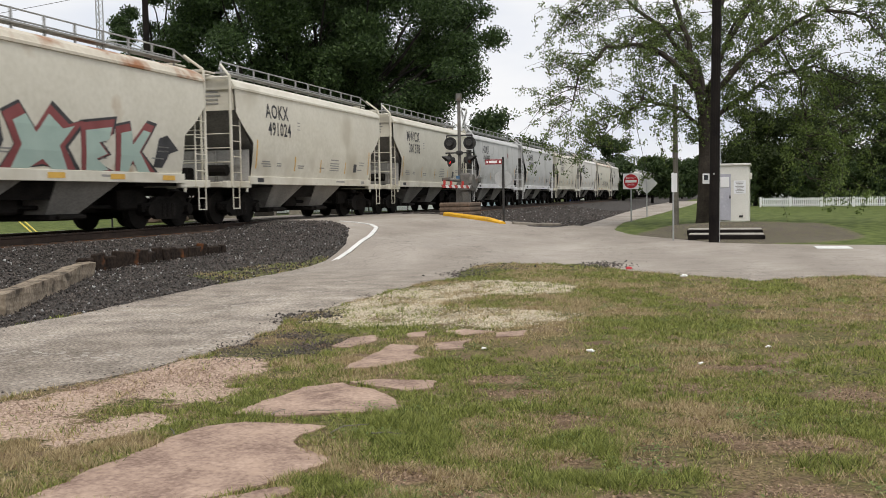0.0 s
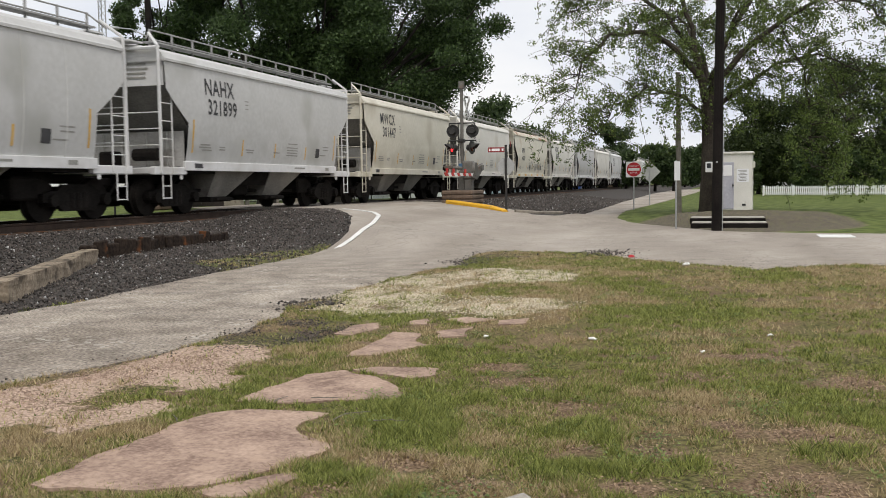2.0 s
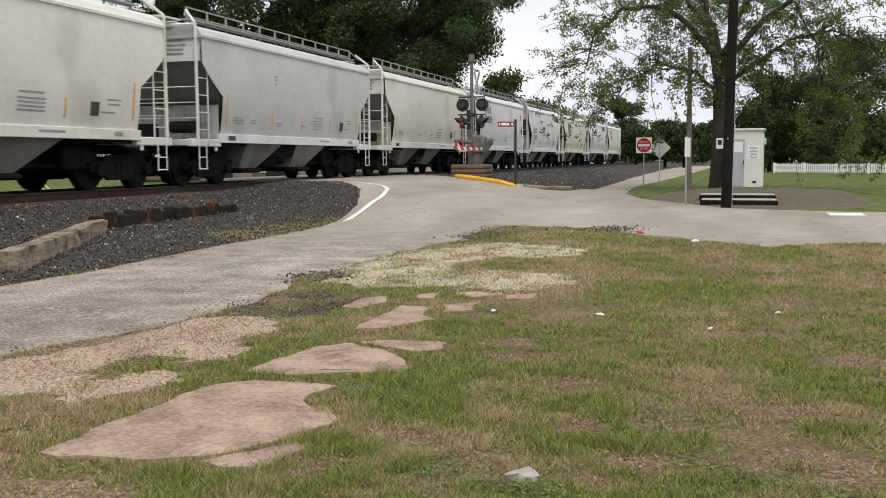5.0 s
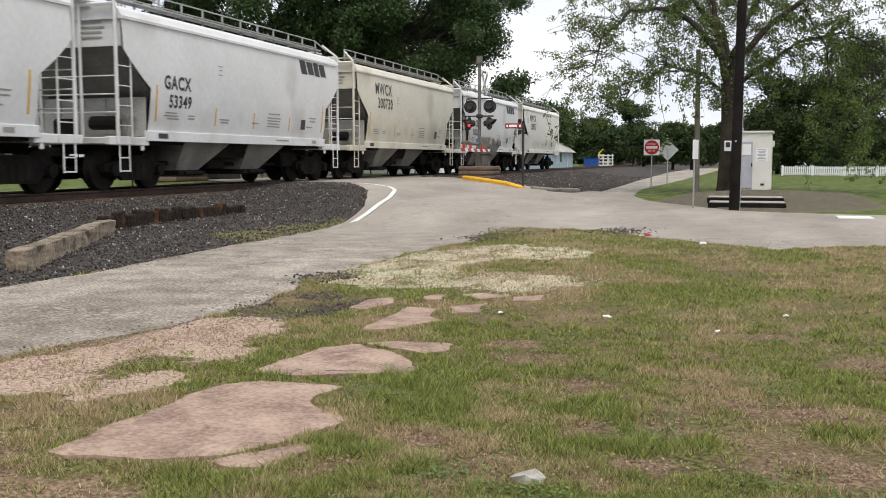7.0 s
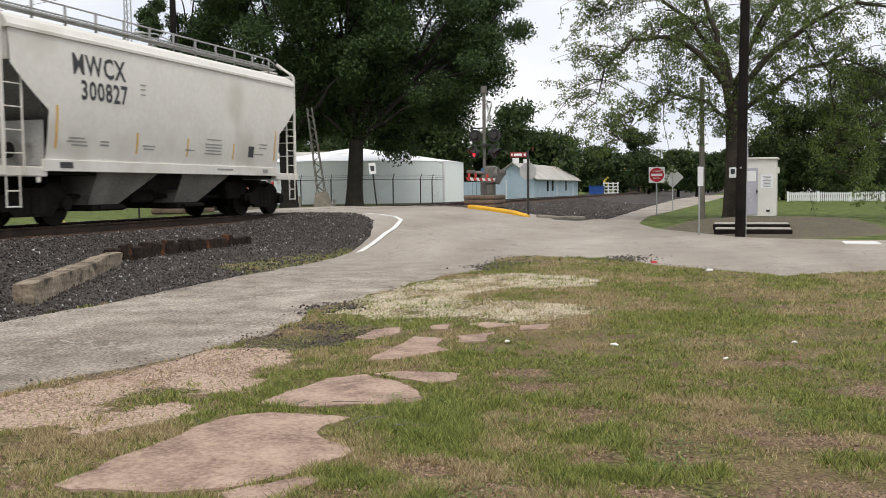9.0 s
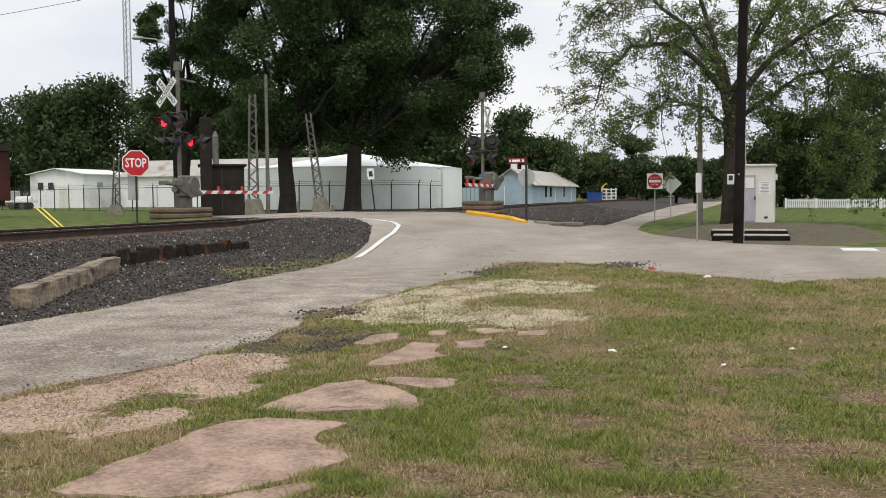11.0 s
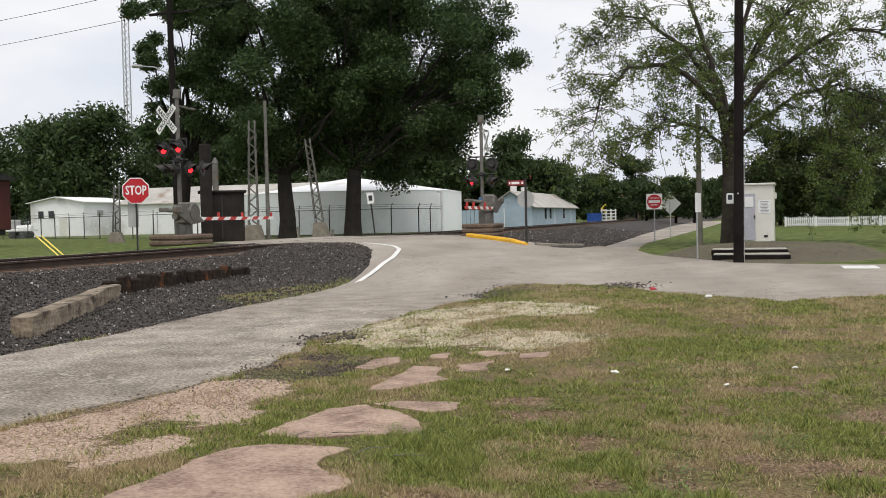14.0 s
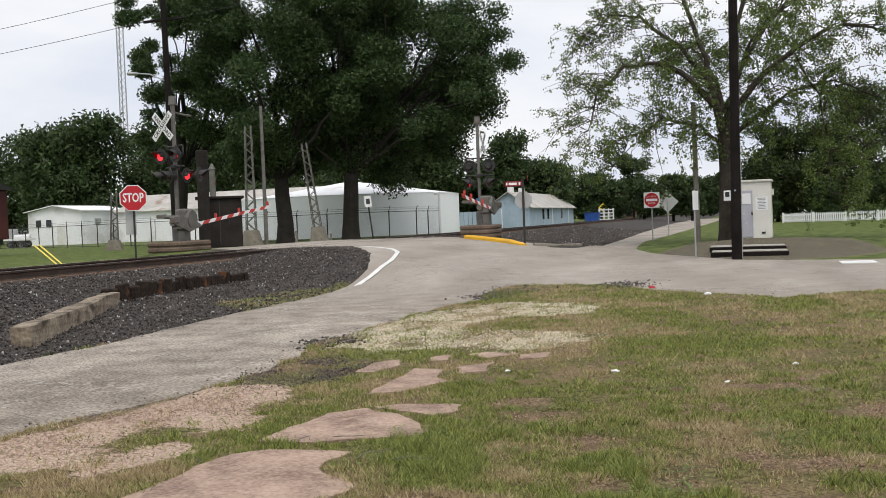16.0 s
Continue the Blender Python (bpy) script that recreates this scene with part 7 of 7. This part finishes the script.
def make_trees():
    oak((-27.2, 53.6), 19.0, 8.0, 0.50, 3.4, 21, 150000, 0.105, "tall dark green oak with a dense crown", lean=(-0.5, 1.5), clumps=170, gaps=0.9)
    oak((-23.6, 55.4), 18.5, 8.4, 0.50, 3.6, 22, 210000, 0.105, "broad dark green oak with a dense overhanging crown", lean=(1.6, 3.4), clumps=200, gaps=0.4)
    oak((-35.6, 55.0), 20.0, 4.6, 0.40, 4.0, 23, 46000, 0.105, "tall open-crowned oak behind the crossing signal", lean=(1.0, 0), clumps=110, gaps=0.9)
    pecan((-0.75, 42.0))
    thicket("tree_line", (-94, 104), 56, 16, 16.5, 31, 105000, 0.305, LEAF_WOOD, "dark green line of trees behind the white buildings")
    thicket("tree_line", (-62, 112), 50, 16, 16.5, 32, 101500, 0.305, LEAF_WOOD, "dark green woods behind the long building")
    thicket("tree_line", (-40, 122), 36, 14, 11.5, 33, 59500, 0.287, LEAF_WOOD, "dark green trees behind the storage tank")
    thicket("tree_line", (-26, 150), 22, 12, 9.3, 34, 52500, 0.251, LEAF_WOOD, "rounded dark trees behind the blue house")
    thicket("tree_line", (-15, 190), 24, 12, 7.4, 35, 38500, 0.287, LEAF_WOOD, "grey-green trees along the lane")
    thicket("tree_line", (2, 250), 46, 16, 10, 36, 42000, 0.376, LEAF_WOOD, "distant trees at the end of the lane")
    thicket("tree_line", (12.5, 97.0), 24, 9, 12.5, 37, 122500, 0.152, LEAF_BUSH, "dense dark green trees behind the picket fence")
    thicket("tree_line", (33.0, 92.0), 30, 9, 12.5, 40, 105000, 0.161, LEAF_BUSH, "dense dark green trees behind the picket fence")
    thicket("hedge", (10.0, 92.5), 20, 3, 4.2, 41, 45500, 0.134, LEAF_WOOD, "dark shrubs close behind the picket fence")
    thicket("hedge", (-52, 128), 96, 6, 6.5, 42, 59500, 0.269, LEAF_WOOD, "low dark shrubs under the far trees")
    thicket("hedge", (-8, 232), 90, 6, 6.0, 43, 38500, 0.376, LEAF_WOOD, "low dark shrubs at the end of the lane")
    thicket("tree_line", (-160, 125), 90, 20, 15, 39, 45500, 0.403, LEAF_WOOD, "dark woods beyond the yard")


# ---- lawn ----
def lattice(x, y, scale, seed):
    """Smooth random values between 0 and 1 over the plan, for many points at once."""
    tab = np.random.default_rng(seed).random((256, 256))
    u, v = x * scale + 1000.3, y * scale + 1000.7
    i, j = np.floor(u).astype(int), np.floor(v).astype(int)
    a, b = u - i, v - j
    a, b = a * a * (3 - 2 * a), b * b * (3 - 2 * b)
    i0, j0, i1, j1 = i & 255, j & 255, (i + 1) & 255, (j + 1) & 255
    return (tab[i0, j0] * (1 - a) + tab[i1, j0] * a) * (1 - b) + (tab[i0, j1] * (1 - a) + tab[i1, j1] * a) * b


def inside_many(x, y, poly):
    hit = np.zeros(len(x), dtype=bool)
    for (xi, yi), (xj, yj) in zip(poly, poly[-1:] + poly[:-1]):
        if yi != yj:
            hit ^= ((yi > y) != (yj > y)) & (x < (xj - xi) * (y - yi) / (yj - yi) + xi)
    return hit


def make_grass():
    """Mown, trodden grass: blades in clumps, thin on bare spots, longer in a few tufts."""
    rng = np.random.default_rng(9)
    total = 1550000
    dist = 2.9 * (26.0 / 2.9) ** rng.random(total)
    ang = np.radians(rng.uniform(-12, 47, total))
    x, y = -dist * np.sin(ang), dist * np.cos(ang)
    verge = inside_many(x, y, VERGE)
    keep = ~inside_many(x, y, LANE) & (y < 27.8) & ((x > -8.4) | verge)
    jx, jy = x + rng.normal(0, 0.025, total), y + rng.normal(0, 0.04, total)
    for poly in SLABS.values():
        keep &= ~inside_many(jx, jy, poly)
    fill = 0.30 + 1.1 * (lattice(x, y, 0.8, 1) - 0.38) + 0.9 * (lattice(x, y, 2.6, 2) - 0.45) + 0.9 * (lattice(x, y, 9.0, 3) - 0.45)
    wx, wy = x + 0.16 * (lattice(x, y, 5, 4) - 0.5), y + 0.24 * (lattice(x, y, 5, 5) - 0.5)
    for a, b, c, d in BARE:
        fill -= 0.75 * np.clip(1.6 - np.hypot((wx - a) / c, (wy - b) / d), 0, 0.8)
    tuft = np.zeros(total)
    for a, b, r in LUSH:
        tuft = np.maximum(tuft, np.clip(1.4 - np.hypot(wx - a, (wy - b) * 0.8) / r, 0, 1))
    fill += 0.45 * tuft
    # thick grass along the broken slabs and over the edges of the gravel
    strip = inside_many(x, y, [(-4.4, 4.2), (-3.5, 4.1), (-3.42, 5.4), (-3.3, 5.85), (-3.35, 6.9), (-3.0, 7.5), (-2.2, 7.8), (-2.5, 8.2), (-3.4, 7.6), (-3.9, 6.7), (-3.7, 6.0), (-3.9, 5.0)])
    fill = np.where(strip, fill + 0.5, fill)
    for poly, most in ((DIRT, 0.03), (NEAR_DIRT, 0.05), (DARK, 0.02), (PALE, 0.14)):
        fill = np.where(inside_many(wx, wy, poly), np.minimum(fill, most + 0.10 * (lattice(x, y, 3.0, 6) > 0.72)), fill)
    fill = np.where(verge, 0.06 + 0.6 * (lattice(x, y, 1.8, 7) > 0.5), fill)
    keep &= rng.random(total) < np.clip(fill, 0.015, 1.0)
    x, y, dist, tuft, fill, verge = x[keep], y[keep], dist[keep], tuft[keep], fill[keep], verge[keep]
    n = len(x)
    dry = 0.75 * lattice(x, y, 1.1, 8) + 0.45 * lattice(x, y, 4.0, 10) - 0.35 * tuft + 0.34 * (rng.random(n) - 0.5)
    straw = (dry > 0.66) | (verge & (rng.random(n) < 0.2))
    tall = lattice(x, y, 5.0, 11)
    h = (0.010 + 0.030 * rng.random(n) ** 1.6 + 0.022 * np.clip(tall - 0.5, 0, 1)) * (1 + 0.25 * np.minimum(1, dist / 14))
    h = h + tuft * rng.uniform(0.0, 0.05, n) * (rng.random(n) < 0.5)
    h = h * (0.42 + 1.1 * lattice(x, y, 9.0, 3))
    w = 0.0013 + 0.00050 * dist
    a, lean = rng.uniform(0, 6.283, n), rng.uniform(0, 6.283, n)
    z = np.array([height(p, q) + 0.012 * noise.noise(Vector((p * 0.8, q * 0.8, 0))) + 0.008 * noise.noise(Vector((p * 3, q * 3, 5))) for p, q in zip(x.tolist(), y.tolist())]) - 0.006
    ca, sa = np.cos(a) * w, np.sin(a) * w
    far = h * rng.uniform(0.3, 1.1, n)
    tip = np.stack([x + far * np.cos(lean), y + far * np.sin(lean), z + h], axis=1)
    tris = np.stack([np.stack([x - ca, y - sa, z], axis=1), np.stack([x + ca, y + sa, z], axis=1), tip], axis=1)
    for mask, name, mat, label in ((~straw, "grass", BLADE, "short patchy green lawn grass"), (straw, "dry_grass", STRAW, "straw-coloured dry grass in the lawn")):
        v = tris[mask].reshape(-1, 3)
        tagged(part(name, soup(name, v, np.arange(len(v)).reshape(-1, 3), mat), None), label, "grass", kind="stuff")


def make_gravel():
    rng = np.random.default_rng(14)
    base = np.array([[1, 0, 0], [-0.5, 0.8, 0], [-0.5, -0.8, 0], [0, 0, 0.7], [0, 0, -0.5]])
    tri = np.array([[0, 1, 3], [1, 2, 3], [2, 0, 3], [1, 0, 4], [2, 1, 4], [0, 2, 4]])
    sets = ((PALE, 7500, 0.005, 0.016, PEBBLE, "limestone_gravel", "pale yellow limestone chips in the grass"),
            (DIRT, 3200, 0.004, 0.011, SLAB, "dirt_gravel", "fine pinkish gravel on bare dirt"),
            (DARK, 1500, 0.006, 0.016, STONES, "dark_gravel", "dark crushed stone beside the lane"))
    for poly, n, r0, r1, mat, name, label in sets:
        xs, ys = [p[0] for p in poly], [p[1] for p in poly]
        verts, faces, k = [], [], 0
        while k < n * 5:
            x, y = rng.uniform(min(xs) - 0.25, max(xs) + 0.25), rng.uniform(min(ys) - 0.25, max(ys) + 0.25)
            if not inside(x + rng.normal() * 0.15, y + rng.normal() * 0.25, poly) or on_lane(x - 0.1, y) and rng.random() < 0.75:
                continue
            if noise.noise(Vector((x * 1.9, y * 1.9, 6))) < 0.02 + 0.2 * rng.normal():
                continue
            a = rng.uniform(0, 6.28)
            m = np.array([[math.cos(a), -math.sin(a), 0], [math.sin(a), math.cos(a), 0], [0, 0, 1]])
            verts.append((base * rng.uniform(0.6, 1.3, (5, 1)) * rng.uniform(r0, r1)) @ m + (x, y, height(x, y) + 0.008))
            faces.append(tri + k)
            k += 5
        tagged(part(name, soup(name, np.concatenate(verts), np.concatenate(faces), mat), None), label, "gravel", kind="stuff")


def make_leaf_litter():
    """Dead brown leaves, bits of straw and small clods on the bare spots of the lawn."""
    rng = np.random.default_rng(27)
    verts, faces = [], []

    def leaf(x, y, r):
        t = rng.uniform(0, 6.28)
        a = np.array([math.cos(t), math.sin(t), rng.uniform(-0.4, 0.6)]) * r
        b = np.array([-math.sin(t), math.cos(t), rng.uniform(-0.5, 0.5)]) * r * rng.uniform(0.35, 0.8)
        p = np.array([x, y, height(x, y) + rng.uniform(0.004, 0.026)])
        k = len(verts)
        verts.extend((p - a, p + b + (0, 0, 0.3 * r), p + a, p - b))
        faces.append((k, k + 1, k + 2, k + 3))

    for cx, cy, w, d in BARE:
        for _ in range(int(480 * w * d / 0.05) + 40):
            leaf(cx + rng.normal() * w * 0.62, cy + rng.normal() * d * 0.62, rng.uniform(0.004, 0.013))
    for _ in range(9000):
        d = 3.0 * (13.0 / 3.0) ** rng.random()
        a = math.radians(rng.uniform(-11, 44))
        x, y = -d * math.sin(a), d * math.cos(a)
        if x > -4.6 and not any(inside(x, y, p) for p in SLABS.values()):
            leaf(x, y, rng.uniform(0.004, 0.012))
    tagged(part("leaf_litter", soup("leaf_litter", verts, faces, DEADLEAF), None), "dead brown leaves and bits on the lawn", "leaf litter", kind="stuff")


def make_weeds():
    """Low broad-leaved weeds in the lawn."""
    rng = np.random.default_rng(21)
    verts, faces = [], []
    k = 0
    for _ in range(260):
        d = 3.2 * (14.0 / 3.2) ** rng.random()
        a = math.radians(rng.uniform(-12, 30))
        cx, cy = -d * math.sin(a), d * math.cos(a)
        if cx < -2.4 or on_lane(cx, cy) or noise.noise(Vector((cx * 1.1, cy * 1.1, 12))) < 0.0:
            continue
        for _ in range(int(rng.integers(30, 80))):
            x, y = cx + rng.normal() * 0.075, cy + rng.normal() * 0.075
            z = height(x, y) + rng.uniform(0.012, 0.04)
            t, r = rng.uniform(0, 6.28), rng.uniform(0.006, 0.013)
            n = np.array([math.cos(t), math.sin(t), rng.uniform(-0.3, 0.5)]) * r
            b = np.array([-math.sin(t), math.cos(t), rng.uniform(-0.3, 0.3)]) * r * 0.8
            p = np.array([x, y, z])
            verts += [p - n, p + b, p + n, p - b]
            faces.append((k, k + 1, k + 2, k + 3))
            k += 4
    tagged(part("weeds", soup("weeds", verts, faces, WEED), None), "low broad-leaved green weeds in the lawn", "weeds", kind="stuff")


def make_crumbs():
    """Broken asphalt and grit along the ragged road edge."""
    rng = np.random.default_rng(33)
    base = np.array([[1, 0, 0], [-0.5, 0.8, 0], [-0.5, -0.8, 0], [0, 0, 0.7], [0, 0, -0.5]])
    tri = np.array([[0, 1, 3], [1, 2, 3], [2, 0, 3], [1, 0, 4], [2, 1, 4], [0, 2, 4]])
    edge = [p for p in LANE if -5.8 < p[0] < 3.5 and 4.5 < p[1] < 22]
    edge += [p for p in LANE if -10 < p[0] < -8 and 6 < p[1] < 20]
    spots = [(-2.5, 20.3, 0.5, 260), (-4.55, 19.2, 0.5, 420), (-4.7, 17.8, 0.4, 260), (-5.1, 11.2, 0.28, 240)]
    verts, faces, k = [], [], 0

    def drop(x, y, r):
        nonlocal k
        a = rng.uniform(0, 6.28)
        m = np.array([[math.cos(a), -math.sin(a), 0], [math.sin(a), math.cos(a), 0], [0, 0, 1]])
        verts.append((base * rng.uniform(0.6, 1.3, (5, 1)) * r) @ m + (x, y, height(x, y) + 0.01))
        faces.append(tri + k)
        k += 5

    for p in edge:
        for _ in range(7):
            drop(p[0] + rng.normal() * 0.13, p[1] + rng.normal() * 0.2, rng.uniform(0.005, 0.016))
    for x, y, s, n in spots:
        for _ in range(n):
            drop(x + rng.normal() * s * 0.6, y + rng.normal() * s, rng.uniform(0.012, 0.035))
    tagged(part("road_crumbs", soup("road_crumbs", np.concatenate(verts), np.concatenate(faces), STONES), None), "dark broken asphalt crumbs along the road edge", "gravel", kind="stuff")


def make_litter():
    r = random.Random(8)
    for x, y, s, mat, label in ((-1.22, 9.05, 0.045, LITTER, "scrap of white litter on the grass"), (-0.2, 8.55, 0.03, LITTER, "scrap of white litter on the grass"), (-1.82, 19.3, 0.07, SIGNRED, "scrap of red litter by the street edge"),
                                (-2.25, 9.0, 0.03, LITTER, "scrap of white litter on the grass"), (0.4, 9.6, 0.03, LITTER, "scrap of white litter on the grass"), (-0.93, 4.28, 0.09, TREAD, "flat pale stone in the grass"), (-0.7, 17.6, 0.07, LITTER, "scrap of white litter by the street edge")):
        bm = bmesh.new()
        bmesh.ops.create_icosphere(bm, subdivisions=2, radius=s, matrix=Matrix.Diagonal((1, 0.8, 0.35, 1)))
        for v in bm.verts:
            v.co += noise.noise_vector(v.co * 30 + Vector((x, y, 0))) * s * 0.35
        o = part("stone" if mat == TREAD else "litter", bm, mat)
        o.location = (x, y, height(x, y) + 0.02)
        tagged(o, label, "stone" if mat == TREAD else "litter")
    for x, y, L, a in ((-2.75, 6.0, 0.22, 20), (-2.35, 5.45, 0.3, 60), (-3.3, 5.2, 0.2, 130), (-2.95, 5.85, 0.16, 80), (-2.1, 5.5, 0.2, 10)):
        bm = bmesh.new()
        d = Vector((math.cos(radians(a)), math.sin(radians(a)), 0)) * L
        pts = wander(Vector((0, 0, 0)), d, r, 0.02, 5)
        limb(bm, pts, [0.0038, 0.0038, 0.0034, 0.003, 0.0026, 0.002], 5)
        o = part("twig", bm, GREYPOLE)
        o.location = (x, y, height(x, y) + 0.045)
        tagged(o, "short brown twig lying on the ground", "twig", "twigs")


make_kerb()
make_walls()
LEFT_SIGNAL = crossing_signal((-18.8, 28.95, 0.55), 5.6, 1, 5.6, 1.12, "crossing signal with a lowered red and white gate", -0.28, -27,
                              ((1, -0.62, 0.05, -105, 1), (1, 0.26, -0.4, -105, 2), (2, -0.5, -0.15, -150, 0), (2, -0.08, -0.22, -135, 0), (2, 0.42, 0.05, -2, 1), (2, 0.88, 0.12, 10, 0)), -105)
RIGHT_SIGNAL = crossing_signal((-10.6, 38.7, 0.66), 5.1, -1, 4.2, 1.22, "crossing signal with dark round flashers and gate", 0.42, 0,
                               ((1, -0.42, 0.1, 95, 0), (1, 0.42, 0.1, 95, 0), (2, -0.42, -0.08, 218, 2), (2, 0.45, -0.08, 345, 0)))
make_signs()
make_poles()
wire((-25.9, 39.3, 11.5), (-60.0, 46.0, 11.3), 0.3)
wire((-26.5, 39.3, 12.7), (-60.0, 45.0, 12.6), 0.4)
wire((-25.3, 39.3, 11.4), (-0.2, 30.0, 11.9), 0.4)
wire((4.0, 60.0, 8.6), (40.0, 48.0, 7.4), 0.4)
wire((4.0, 60.5, 8.1), (40.0, 48.0, 6.8), 0.4)
make_hut()
make_meter()
make_picket()
make_buildings()
make_trees()
make_gravel()
make_crumbs()
make_litter()
make_leaf_litter()
make_weeds()
make_grass()


def motions():
    for car, start in TRAIN:
        walk(car, [(0.0, pose(TRACK, start, RAILTOP_Z)), (16.0, pose(TRACK, start - SPEED * 16.0, RAILTOP_Z))])
    # the gates stay down for the train and begin to rise near the end
    for (sig, gate, shutters), s in ((LEFT_SIGNAL, 1), (RIGHT_SIGNAL, -1)):
        rest = gate.location.copy()
        walk(gate, [(t, pose(*rest, s * a, 0, 0)) for t, a in ((0, 0), (15.0, 0), (15.35, 0.1), (15.6, 1.4), (15.8, 4), (16, 6.6))])
        # flashers: lenses always glow; added discs swing up under their visors by turns to blink them
        for sh, phase in shutters:
            at = sh.location.copy()
            shut, lifted = pose(*at), pose(*at, 0, -84, 0)
            now = lifted if phase == 1 else shut
            rows, t = [(0.0, now)], 0.09
            while t < 15.93:
                rows.append((t - 0.04, now))
                now = lifted if now == shut else shut
                rows.append((t + 0.03, now))
                t += 0.633
            rows.append((16.0, now))
            walk(sh, rows)


motions()
